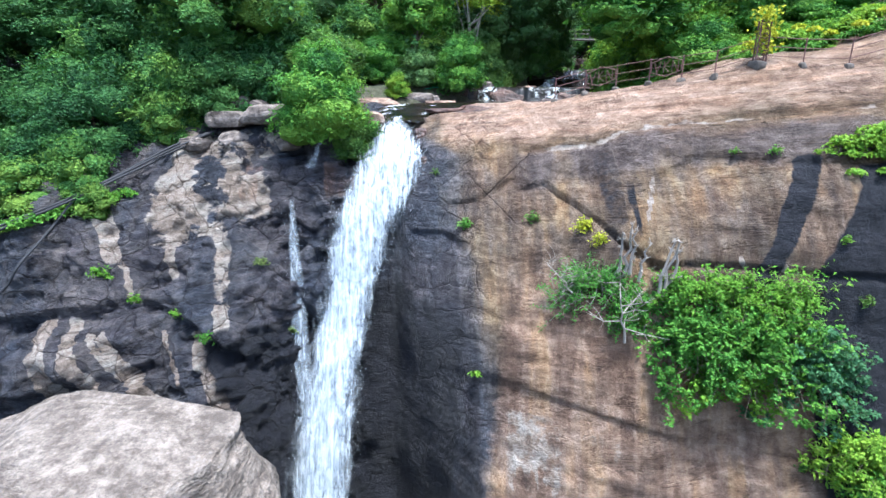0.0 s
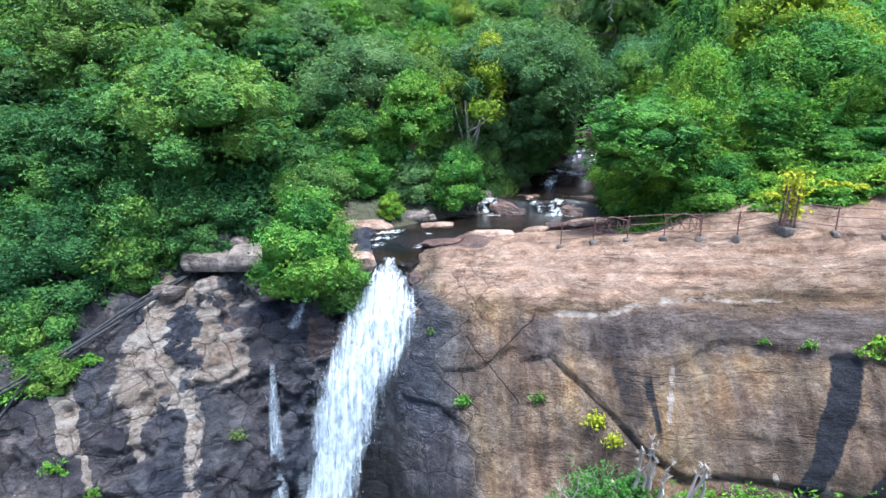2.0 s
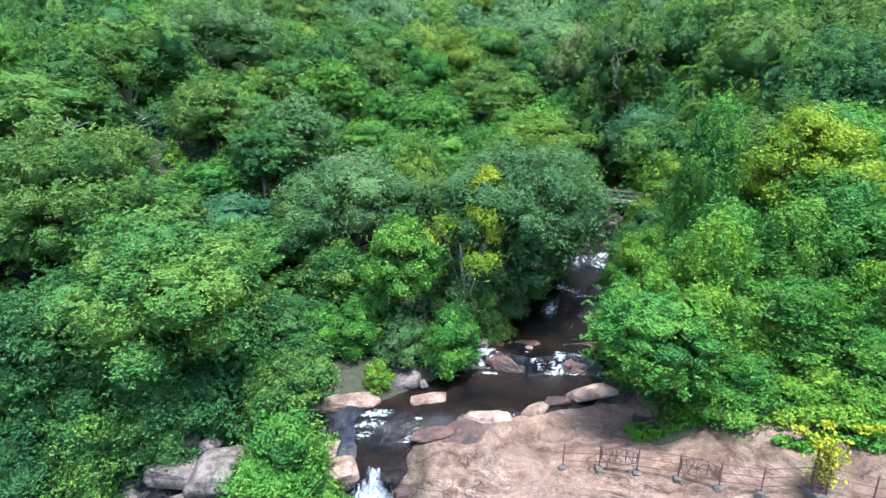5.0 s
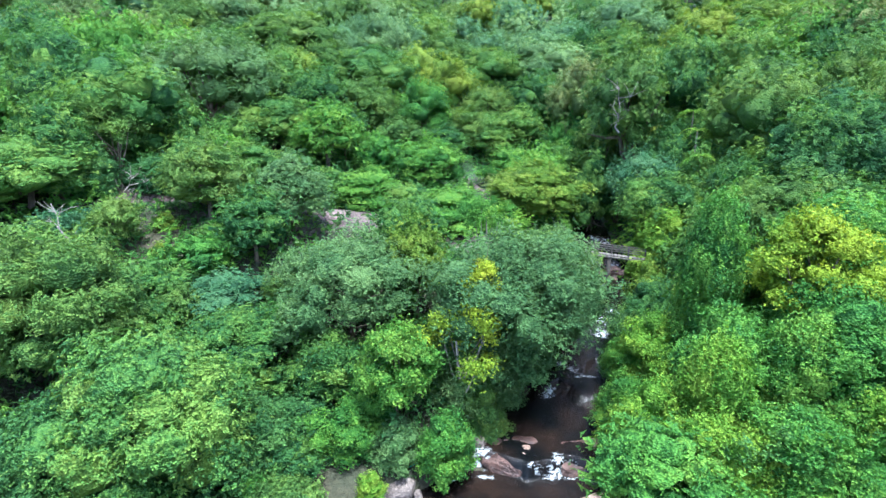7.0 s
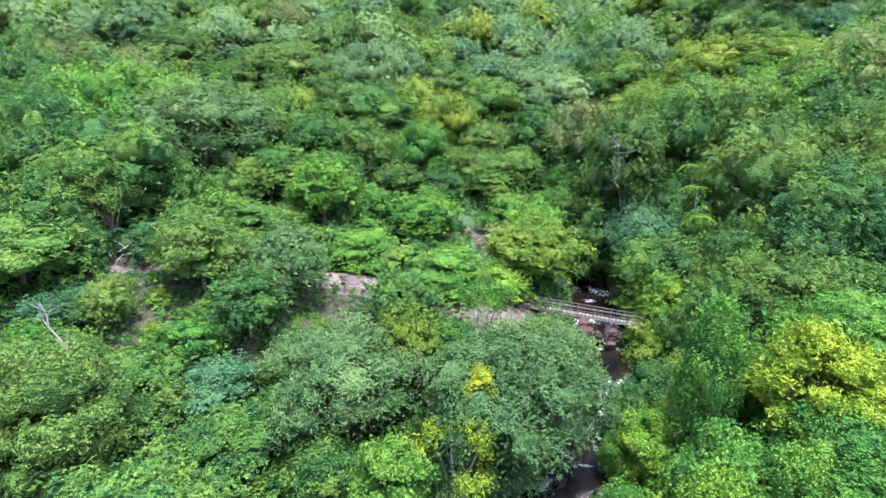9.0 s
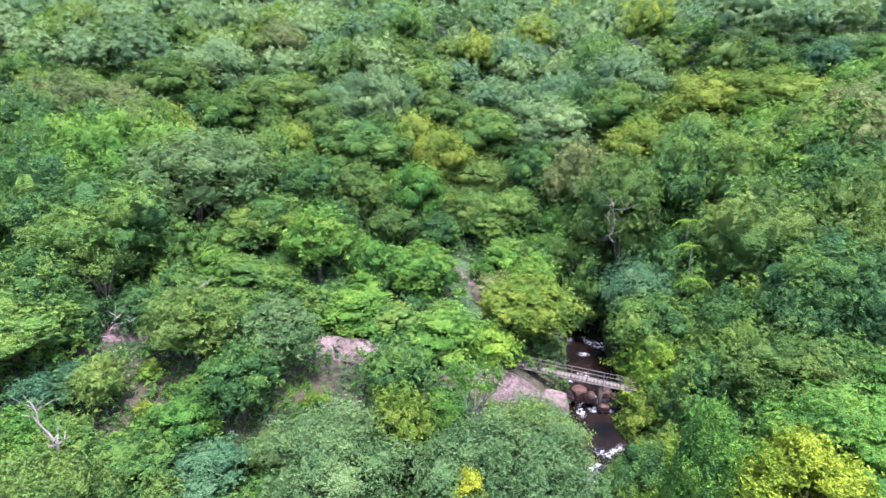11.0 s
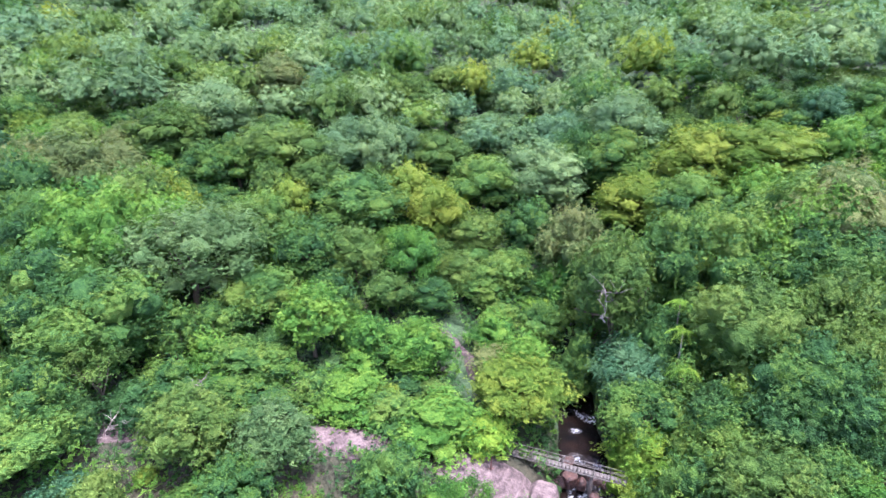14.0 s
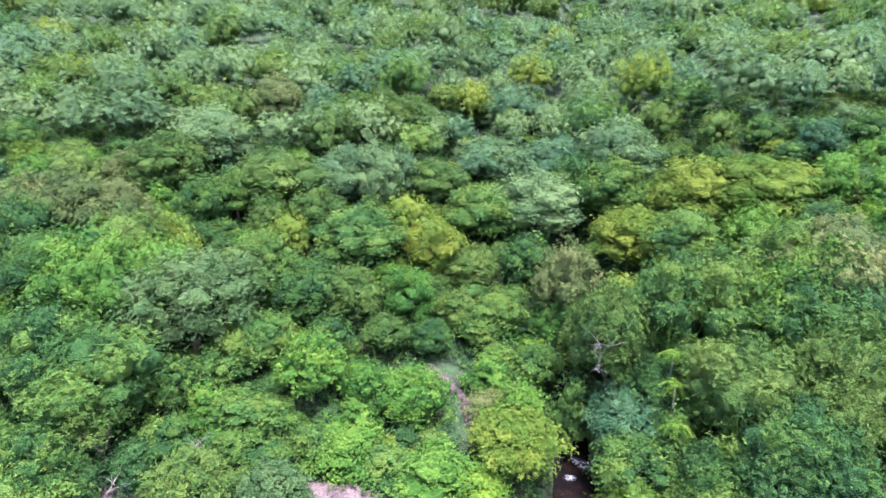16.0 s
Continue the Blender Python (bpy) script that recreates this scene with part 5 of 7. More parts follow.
tree("column", "bright", 17.8, 33.4, 20.4, 1.7, "near")
tree("droop", "grey", 6.8, 42.2, 23.2, 3.7, "near", 13.6)
# the woods beyond, nearest first
tree("round", "yellow", -1.1, 46.0, 22.6, 2.2)
tree("round", "olive", -22.6, 47.8, 23.7, 1.8)
tree("round", "olive", 26.7, 48.9, 25.7, 3.7)
tree("round", "mixed", -13.3, 49.1, 23.9, 2.6)
tree("round", "mixed", 31.2, 49.6, 25.1, 3.4)
tree("round", "mixed", -30.2, 50.0, 27.6, 4.4)
tree("round", "mixed", 25.0, 51.0, 20.3, 2.7)
tree("shrub", "mixed", 21.8, 51.1, 22.2, 2.6)
tree("round", "mixed", -1.9, 51.2, 23.2, 2.6)
tree("round", "deep", 34.7, 51.5, 26.7, 2.4)
tree("round", "mixed", -29.5, 52.3, 30.3, 2.5)
tree("round", "mixed", 34.0, 52.4, 28.7, 3.2)
tree("round", "olive", -17.9, 52.7, 27.2, 3.1)
tree("shrub", "yellow", 18.4, 52.8, 17.5, 1.8)
tree("cone", "grey", -11.4, 53.2, 26.2, 3.2)
tree("round", "mixed", 25.7, 53.2, 25.2, 3.1)
tree("shrub", "deep", -27.3, 53.4, 26.8, 2.0)
tree("round", "deep", 30.6, 53.4, 29.2, 3.9)
tree("round", "mixed", 32.7, 55.0, 31.5, 4.7)
tree("shrub", "mixed", 24.2, 55.2, 23.7, 2.2)
tree("round", "olive", 35.8, 55.7, 32.5, 3.1)
tree("round", "mixed", 28.3, 55.7, 27.0, 2.7)
tree("shrub", "deep", -24.1, 56.0, 25.4, 2.1)
tree("open", "olive", -26.8, 56.2, 29.2, 2.8)
tree("shrub", "lime", 21.0, 56.4, 20.8, 3.2)
tree("round", "deep", 25.8, 56.5, 25.7, 2.1)
tree("shrub", "mixed", -21.6, 58.0, 26.5, 2.3)
tree("round", "mixed", -31.1, 59.2, 31.4, 2.6)
tree("round", "olive", 37.9, 59.8, 35.6, 3.8)
tree("droop", "mixed", 22.0, 59.9, 23.7, 4.4)
tree("shrub", "mixed", -9.7, 60.5, 23.6, 2.1)
tree("shrub", "bright", -6.3, 60.5, 23.2, 3.3)
tree("round", "mixed", 25.1, 60.8, 25.7, 2.5)
tree("round", "mixed", -29.3, 61.0, 33.9, 5.0)
tree("round", "olive", 31.1, 61.1, 34.0, 4.9)
tree("shrub", "bright", 1.9, 58.8, 22.0, 3.9)
tree("round", "mixed", -33.9, 62.3, 36.0, 4.3)
tree("round", "yellow", 9.8, 62.7, 24.0, 4.2)
tree("shrub", "mixed", -17.6, 62.7, 25.6, 3.3)
tree("shrub", "bright", -20.2, 62.7, 26.5, 2.1)
tree("shrub", "mixed", -14.7, 63.6, 24.7, 2.4)
tree("cone", "mixed", -23.8, 63.6, 29.8, 2.2)
tree("round", "mixed", 29.6, 64.1, 29.0, 3.1)
tree("droop", "teal", 22.0, 64.2, 25.2, 4.1)
tree("shrub", "bright", -6.3, 65.6, 23.2, 2.2)
tree("round", "bright", 11.1, 65.9, 25.0, 2.6)
tree("droop", "mixed", -21.6, 66.5, 27.9, 2.7)
tree("round", "mixed", 25.0, 67.1, 27.7, 2.9)
tree("round", "bright", -0.4, 67.3, 25.8, 3.6)
tree("round", "mixed", 42.2, 67.6, 38.7, 5.0)
tree("layered", "bright", -11.3, 67.7, 29.4, 3.6)
tree("round", "mixed", 39.0, 68.0, 37.4, 4.9)
tree("round", "bright", -6.2, 68.2, 26.3, 2.6)
tree("shrub", "mixed", 17.5, 68.3, 24.4, 2.4)
tree("round", "bright", 36.8, 69.0, 36.3, 3.4)
tree("round", "bright", 41.3, 69.4, 40.6, 3.6)
tree("round", "olive", 20.5, 69.6, 35.1, 3.8)
tree("round", "tan", 43.5, 70.0, 42.5, 4.4)
tree("round", "mixed", 27.9, 70.3, 29.1, 3.6)
tree("round", "mixed", -18.3, 71.8, 29.9, 4.0)
tree("shrub", "bright", 8.3, 72.4, 23.9, 2.4)
tree("round", "mixed", 27.9, 73.4, 36.9, 4.2)
tree("round", "mixed", 32.6, 71.6, 37.5, 4.5)
tree("round", "mixed", 36.4, 74.2, 36.5, 3.8)
tree("droop", "grey", -25.6, 73.0, 36.4, 6.5)
tree("round", "mixed", -10.6, 73.4, 28.8, 2.5)
tree("round", "bright", -39.4, 74.9, 38.0, 4.5)
tree("round", "bright", -34.3, 72.9, 38.6, 4.8)
tree("round", "bright", -30.3, 75.7, 37.6, 4.1)
tree("round", "mixed", 14.6, 74.8, 24.4, 3.0)
tree("round", "mixed", 42.6, 75.5, 40.8, 5.5)
tree("round", "olive", 20.5, 76.1, 28.3, 3.1)
tree("round", "mixed", -43.7, 76.2, 37.9, 4.1)
tree("round", "olive", -4.3, 76.7, 27.1, 3.2)
tree("round", "mixed", 1.1, 77.3, 26.2, 2.8)
tree("round", "olive", -33.3, 78.2, 39.3, 3.9)
tree("round", "olive", -23.4, 78.8, 35.4, 4.8)
tree("round", "mixed", -14.3, 79.2, 33.0, 3.9)
tree("round", "mixed", 7.5, 80.2, 26.5, 3.6)
tree("round", "bright", 17.6, 80.7, 27.9, 3.0)
tree("round", "olive", -8.8, 80.8, 31.8, 3.7)
tree("round", "mixed", 10.4, 81.4, 28.4, 3.3)
tree("round", "bright", -1.5, 81.4, 31.8, 3.2)
tree("round", "olive", 4.3, 81.6, 28.2, 2.8)
tree("round", "yellow", -31.5, 82.0, 37.6, 3.8)
tree("round", "mixed", -49.7, 82.3, 40.2, 4.1)
tree("round", "mixed", 14.5, 82.6, 25.2, 3.5)
tree("round", "tan", 19.0, 82.9, 34.7, 4.1)
tree("round", "mixed", -21.1, 85.4, 35.2, 3.6)
tree("round", "tan", -53.2, 90.2, 41.1, 4.9)
tree("round", "tan", -47.6, 88.1, 41.7, 5.3)
tree("round", "tan", -43.2, 91.1, 40.7, 4.4)
tree("round", "mixed", 36.6, 89.8, 37.7, 4.9)
tree("round", "olive", 7.4, 91.3, 30.9, 4.1)
tree("round", "mixed", -9.6, 92.7, 36.2, 6.0)
tree("round", "yellow", 1.3, 92.7, 35.0, 4.1)
tree("round", "yellow", 31.6, 94.5, 36.0, 6.6)
tree("round", "yellow", 41.9, 98.4, 42.8, 6.6)
tree("round", "yellow", 49.3, 95.6, 43.4, 7.1)
tree("round", "yellow", 55.3, 99.6, 42.4, 5.9)
tree("round", "mixed", -33.9, 97.7, 38.8, 3.9)
tree("round", "olive", -17.4, 99.1, 37.5, 4.6)
tree("round", "mixed", -29.8, 100.6, 39.9, 4.7)
tree("round", "olive", -23.6, 103.9, 42.4, 6.7)
tree("round", "mixed", 9.1, 104.7, 36.8, 6.0)
tree("round", "olive", -42.4, 106.5, 44.3, 6.0)
# from here on, many crowns take the tones with haze in their colour
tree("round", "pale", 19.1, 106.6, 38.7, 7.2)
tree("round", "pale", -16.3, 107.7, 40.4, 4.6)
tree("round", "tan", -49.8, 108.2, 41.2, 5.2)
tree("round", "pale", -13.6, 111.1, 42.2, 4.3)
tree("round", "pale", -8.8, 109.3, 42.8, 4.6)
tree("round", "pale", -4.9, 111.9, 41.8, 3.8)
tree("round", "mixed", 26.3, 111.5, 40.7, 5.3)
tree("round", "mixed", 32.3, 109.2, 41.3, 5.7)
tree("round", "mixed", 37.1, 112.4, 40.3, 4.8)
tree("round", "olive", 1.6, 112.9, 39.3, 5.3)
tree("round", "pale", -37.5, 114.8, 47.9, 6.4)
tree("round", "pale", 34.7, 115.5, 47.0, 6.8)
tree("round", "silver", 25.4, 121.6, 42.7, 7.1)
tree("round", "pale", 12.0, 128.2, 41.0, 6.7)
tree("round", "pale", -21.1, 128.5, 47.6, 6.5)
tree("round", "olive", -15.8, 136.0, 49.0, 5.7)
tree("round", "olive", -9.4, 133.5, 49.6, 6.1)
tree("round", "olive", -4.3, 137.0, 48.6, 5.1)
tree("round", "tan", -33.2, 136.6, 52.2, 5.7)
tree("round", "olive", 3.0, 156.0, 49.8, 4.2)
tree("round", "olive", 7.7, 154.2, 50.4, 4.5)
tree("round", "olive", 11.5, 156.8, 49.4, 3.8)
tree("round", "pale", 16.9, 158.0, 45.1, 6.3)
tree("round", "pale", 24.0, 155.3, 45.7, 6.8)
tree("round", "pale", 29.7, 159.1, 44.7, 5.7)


# the rest of the forest, scattered where nothing stands yet
def keep_clear(x, y):
    sx, sz, half = stream(y)
    if y < 78 and abs(x - sx) < half + (1.6 if y < 62 else 1.2):
        return True
    if 6.5 < x < 20.5 and 49 < y < 60:      # the footbridge and the pool under it
        return True
    if y < 34.0 and -6.5 < x < 9.5:
        return True
    if 4 < x < 24 and y < 29:
        return True
    if (51.0 < y < 57.6 and 0 < x < 13) or (52.5 < y < 58.6 and -12 < x < 0) or (51.5 < y < 57 and -31 < x < -20.5):   # bare rock
        return True
    if 59 <= y < 75 and abs(x - 5.3) < 3.0 or abs(x - 3.4) < 4.0 and 70 < y < 76.5:
        return True
    return False


def low_only(x, y):
    """Only knee-high growth stands between the camera and the bare rock."""
    return (45 < y < 53 and -10 < x < -1) or (44 < y < 53 and -24.5 < x < -18.5)


def fill_forest():
    """Large crowns first, then smaller trees in the gaps that they leave."""
    rng = random.Random(11)
    tones = ["mixed"] * 7 + ["deep"] * 2 + ["bright"] * 6 + ["olive"] * 3 + ["olive", "tan", "yellow", "lime", "teal", "grey"]
    # mostly the paler, bluer tones, which paint haze onto the far crowns
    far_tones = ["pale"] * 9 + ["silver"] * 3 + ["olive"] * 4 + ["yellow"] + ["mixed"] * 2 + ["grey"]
    bank_tones = ["bright"] * 4 + ["lime"] * 2 + ["mixed", "yellow"]
    shapes = ["round"] * 7 + ["layered", "droop"]
    far = []
    count = 0
    bushes = sum(1 for ob in bpy.data.objects if ob.name.split(".")[0] == "shrub")
    standing = sum(1 for ob in bpy.data.objects if ob.name.split(".")[0] == "tree")
    for trial in range(34000):
        y = 29 + 470 * rng.random() ** 1.7
        x = rng.uniform(-1, 1) * (0.95 * y + 14) + 0.06 * y
        if keep_clear(x, y):
            continue
        small = trial > 20000
        if small and y > 185:
            continue
        r = rng.uniform(2.3, 3.8) if y < 118 else rng.uniform(3.6, 6.2)
        if y < 48:
            r = rng.uniform(1.6, 2.8)
        elif small:
            r = rng.uniform(1.5, 2.6)
        near = 0.62 if small or y < 48 else 0.92 if y < 118 else 0.80
        if any((x - a) ** 2 + (y - b) ** 2 < (near * (r + c)) ** 2 for a, b, c in PLACED if abs(y - b) < 15):
            continue
        base = float(ground_z(x, y))
        if low_only(x, y):
            if small and bushes < 290:
                r = rng.uniform(0.5, 0.95)
                tree("shrub", rng.choice(["bright", "mixed", "yellow"]), x, y, base + 1.1 * r, r, "mid")
                bushes += 1
            continue
        tall = rng.uniform(1.4, 2.6) * r + (1.2 if y < 118 else 3.0)
        if y < 48 or small:
            tall = rng.uniform(1.3, 1.8) * r + 0.6
        if 40 < y < 55 and -14 < x < 12:
            tall *= 0.72
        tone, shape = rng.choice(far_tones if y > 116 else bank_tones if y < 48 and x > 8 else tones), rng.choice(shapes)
        if small and y < 84 and bushes < 290:
            tree("shrub", tone, x, y, base + 0.62 * tall, r, "mid")
            bushes += 1
        elif y < 118 and count < 300 - standing:
            tree(shape, tone, x, y, base + tall, r, "mid")
            count += 1
        else:
            PLACED.append((x, y, r))
            far.append((x, y, base, tall, r, tone, shape, rng.random(), rng.randrange(3), rng.uniform(0, 6.28)))
    return far


FAR = fill_forest()


def distant_woods():
    """The woods beyond, one mesh a leaf tone."""
    forms = {}
    for tone in LEAF:
        vs, fs3, fs4, tints, sprays, billows, lits, n = [], [], [], [], [], [], [], 0
        for x, y, base, tall, r, tn, shape, tint, seed, turn in FAR:
            if tn != tone:
                continue
            lean = y > 118
            shape = "round"
            key = (shape, seed, lean)
            if key not in forms:
                forms[key] = crown_arrays(shape, 330 if lean else 1300, 1.1 if lean else 0.72, 40 + seed, 0, 12 if lean else 0)
            (sv, sf), (lv, lf), lob, billow, lit = forms[key]
            v = np.concatenate([sv, lv])
            c, s = math.cos(turn), math.sin(turn)
            v = np.stack([(v[:, 0] * c - v[:, 1] * s) * r / 3.8 + x, (v[:, 0] * s + v[:, 1] * c) * r / 3.8 + y, v[:, 2] * tall / 10 + base], 1)
            vs.append(v)
            fs3.append(sf + n)
            fs4.append(lf + len(sv) + n)
            tints.append(np.full(len(v), tint))
            billows.append(billow)
            lits.append(np.stack([lit[:, 0] * c - lit[:, 1] * s, lit[:, 0] * s + lit[:, 1] * c, lit[:, 2]], 1))
            sprays.append(np.repeat([0.0, 1.0], [len(sv), len(lv)]))
            n += len(v)
        if not vs:
            continue
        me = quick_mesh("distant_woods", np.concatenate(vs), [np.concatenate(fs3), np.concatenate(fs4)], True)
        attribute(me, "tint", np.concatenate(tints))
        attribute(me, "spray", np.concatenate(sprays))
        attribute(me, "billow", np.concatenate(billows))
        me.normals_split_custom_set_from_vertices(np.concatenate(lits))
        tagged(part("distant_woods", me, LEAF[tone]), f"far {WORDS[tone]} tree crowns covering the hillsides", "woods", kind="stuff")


distant_woods()

# ---- loose rocks ----
BALL = ico(6)
SMALL_BALL = ico(4)


def rock_mesh(size, seed, boxy=0.6, rough=0.16, ball=None, ridge=0.0, flat=0.0):
    v, f = ball or SMALL_BALL
    p = np.sign(v) * np.abs(v) ** boxy
    p = p / np.maximum(np.abs(p).max(1, keepdims=True) * 0.5 + np.linalg.norm(p, axis=1, keepdims=True) * 0.5, 1e-6)
    s = np.asarray(size)
    q = p * s
    k = 1.2 / s.min()
    n = fbm(q[:, 0] * k * 0.5 + seed, q[:, 1] * k * 0.5, q[:, 2] * k * 0.5, 4, seed) - 0.5
    step = fbm(q[:, 0] * k * 0.35 - seed, q[:, 1] * k * 0.35, q[:, 2] * k * 0.8, 3, seed + 9) * 6
    step = (np.floor(step) + sstep(0.7, 1, step - np.floor(step)) - 3) * 0.10
    q = q * (1 + rough * 2.2 * n + rough * 1.3 * step)[:, None]
    q = q + unit(p) * (0.16 * s.min() ** 0.5 * (fbm(q[:, 0] * 1.1, q[:, 1] * 1.1, q[:, 2] * 2.0 + seed, 4, seed + 4) - 0.5))[:, None]
    rr = np.random.default_rng(seed)
    for _ in range(7):
        nn = unit(rr.normal(size=3))
        reach = (np.abs(nn * s)).sum() * rr.uniform(0.50, 0.68)
        over = np.clip(q @ nn - reach, 0, None)
        q = q - 0.9 * over[:, None] * nn
    if ridge:   # sharp-lipped folds and chipped steps along the bedding
        for k, amp in ((0.55, 1.0), (1.5, 0.45), (3.6, 0.2)):
            n = fbm(q[:, 0] * k * 0.6, q[:, 1] * k * 0.6, (q[:, 2] + 0.12 * q[:, 0]) * k * 1.5 + seed, 3, seed + 20)
            q = q + unit(p) * (ridge * amp * (0.5 - np.abs(2 * n - 1) ** 0.7))[:, None]
    if flat:
        q[:, 2] -= 0.82 * np.clip(q[:, 2] + 0.05 * q[:, 0] - flat * s[2], 0, None)
    return quick_mesh("rock", q, f, True)


def rock(at, size, seed, material, label, name="boulder", turn=0.0, tilt=0.0, boxy=0.6, ball=None, rough=0.16, ridge=0.0, flat=0.0):
    me = rock_mesh(size, seed, boxy, rough, ball, ridge, flat)
    ob = part(name, me, material)
    ob.matrix_basis = pose(*at, tilt, 0, turn)
    return tagged(ob, label, "rock", "loose rocks")


rock((-12.3, 14.0, -2.6), (6.6, 2.9, 5.4), 4, ROCK_FOLD, "huge pale beige gneiss boulder below the cliff", turn=-6, boxy=0.42, ball=BALL, rough=0.18, ridge=0.26, flat=0.76)
# ledge blocks by the lip, left bank
rock((-8.6, 27.2, 10.75), (1.7, 1.4, 0.52), 6, ROCK_PALE, "flat overhanging ledge slab of brown-grey rock", "ledge_slab", 4, 0, 0.3)
rock((-11.0, 27.6, 10.5), (1.3, 1.2, 0.45), 7, ROCK_PALE, "flat grey ledge slab beside the cliff edge", "ledge_slab", -12, 0, 0.3)
rock((-10.6, 28.3, 11.2), (0.6, 0.5, 0.45), 8, ROCK_PALE, "angular grey boulder on the ledge", turn=30)
rock((-9.6, 28.4, 11.15), (0.5, 0.4, 0.32), 9, ROCK_PALE, "small angular grey boulder on the ledge", turn=70)
rock((-3.7, 27.4, 10.35), (0.75, 0.8, 0.55), 10, ROCK_PINK, "rounded orange-pink rock at the lip of the falls", turn=20)
rock((-4.9, 28.6, 10.6), (1.1, 0.7, 0.4), 11, ROCK_PINK, "flat pink rock beside the stream", "flat_rock", 10)
rock((-1.15, 26.9, 9.75), (0.35, 0.4, 0.38), 12, ROCK_DARK, "wet dark rounded stone beside the falls", turn=15)
rock((-0.9, 25.6, 8.6), (0.3, 0.3, 0.3), 13, ROCK_DARK, "wet dark rounded stone in a hollow", turn=45)
for n_, (x, y, z, a, b, c) in enumerate(((-12.4, 26.4, 9.3, 0.9, 0.6, 0.4), (-10.3, 26.5, 9.55, 0.8, 0.5, 0.4), (-7.6, 26.0, 9.4, 0.6, 0.5, 0.35))):
    rock((x, y, z), (a, b, c), 110 + n_, ROCK_PALE, "angular fractured block on the cliff edge", turn=23 * n_, tilt=-14, boxy=0.4, rough=0.24)
# slabs in and round the pool
rock((-4.4, 32.2, 11.12), (2.6, 1.25, 0.40), 14, ROCK_PINK, "long flat pinkish slab on the stream bank", "flat_rock", 12)
rock((-1.8, 33.4, 11.40), (1.6, 0.85, 0.38), 15, ROCK_PALE, "flat grey slab on the stream bank", "flat_rock", 8)
rock((-0.2, 31.85, 11.19), (1.35, 0.5, 0.15), 16, ROCK_PINK, "flat pink slab standing in the pool", "flat_rock", 9)
rock((-0.4, 32.9, 11.4), (0.24, 0.22, 0.22), 17, ROCK_PALE, "small round pale stone in the pool", turn=9)
rock((3.0, 30.6, 11.08), (1.5, 0.55, 0.15), 18, ROCK_PINK, "flat pink slab at the pool's near edge", "flat_rock", 4)
rock((5.1, 31.0, 11.16), (0.9, 0.42, 0.14), 19, ROCK_PINK, "low pink rock at the pool's near edge", "flat_rock", 30)
rock((0.2, 29.6, 10.85), (1.4, 0.5, 0.13), 20, ROCK_DARK, "wet brown slab in the outflow", "flat_rock", 16)
rock((8.3, 32.3, 11.28), (1.4, 0.7, 0.18), 21, ROCK_PINK, "flat pink slab beside the pool", "flat_rock", 18)
rock((1.9, 29.95, 10.66), (2.3, 1.25, 0.32), 28, ROCK_DARK, "sloping wet red-brown bedrock under the outflow", "bedrock", 5, 14, 0.5, BALL, 0.2, 0.08)
for n_, (x, y, a, b) in enumerate(((-0.9, 31.1, 0.7, 0.3), (6.4, 31.6, 0.9, 0.3))):
    rock((x, y, 11.08 + 0.03 * x), (a, b, 0.17), 170 + n_, ROCK_DARK, "thin wet red-brown slab awash in the outflow", "flat_rock", 14 - 9 * n_, 0, 0.5, rough=0.26)
rock((5.3, 35.5, 11.52), (2.4, 1.35, 0.42), 22, ROCK_DARK, "wet red-brown bedrock shelf in the cascade", "bedrock", 6, 15, 0.5, BALL, 0.26, 0.10)
rock((8.8, 35.7, 11.52), (2.0, 1.25, 0.42), 25, ROCK_DARK, "wet red-brown bedrock shelf in the cascade", "bedrock", 10, 15, 0.5, BALL, 0.26, 0.10)
rock((5.2, 34.9, 11.86), (0.22, 0.55, 0.16), 23, ROCK_PINK, "pale orange stone on the wet bedrock", turn=-24, tilt=18)
rock((5.5, 35.7, 12.06), (0.3, 0.2, 0.14), 27, ROCK_PINK, "pale orange stone on the wet bedrock", turn=10)
rock((2.9, 36.1, 12.15), (0.5, 0.4, 0.34), 24, ROCK_PALE, "rounded grey boulder above the cascade", turn=70)
rock((1.3, 35.5, 11.7), (0.5, 0.4, 0.35), 26, ROCK_DARK, "wet dark boulder beside the cascade", turn=12)

# bare slabs and footbridge farther up the stream
def bare_slab(cx, cy, rx, ry, turn, seed, label):
    """A low whaleback of bare rock that comes out of the forest floor."""
    a = np.linspace(0, 2 * np.pi, 73)[:-1]
    rr = np.linspace(0, 1, 26)
    edge = 0.72 + 0.56 * fbm(np.cos(a) * 1.6 + seed, np.sin(a) * 1.6, 0.3, 3, seed)
    x = rr[:, None] * np.cos(a)[None] * edge[None] * rx
    y = rr[:, None] * np.sin(a)[None] * edge[None] * ry
    c, s_ = math.cos(radians(turn)), math.sin(radians(turn))
    gx, gy = cx + x * c - y * s_, cy + x * s_ + y * c
    z = ground_z(gx, gy) + 0.55 * (1 - rr[:, None] ** 3) - 0.3 * rr[:, None] ** 6 + 0.35 * (fbm(gx * 0.6, gy * 0.6, 0, 4, seed) - 0.5)
    n, m = gx.shape
    i = np.arange(n - 1)[:, None] * m + np.arange(m)[None]
    k = np.arange(n - 1)[:, None] * m + (np.arange(m)[None] + 1) % m
    f = np.stack([i, i + m, k + m, k], -1).reshape(-1, 4)
    me = quick_mesh("bare_slab", np.stack([gx, gy, z], -1).reshape(-1, 3), f, True)
    tagged(part("bare_slab", me, ROCK_SLAB), label, "rock", "bare rock in the forest")


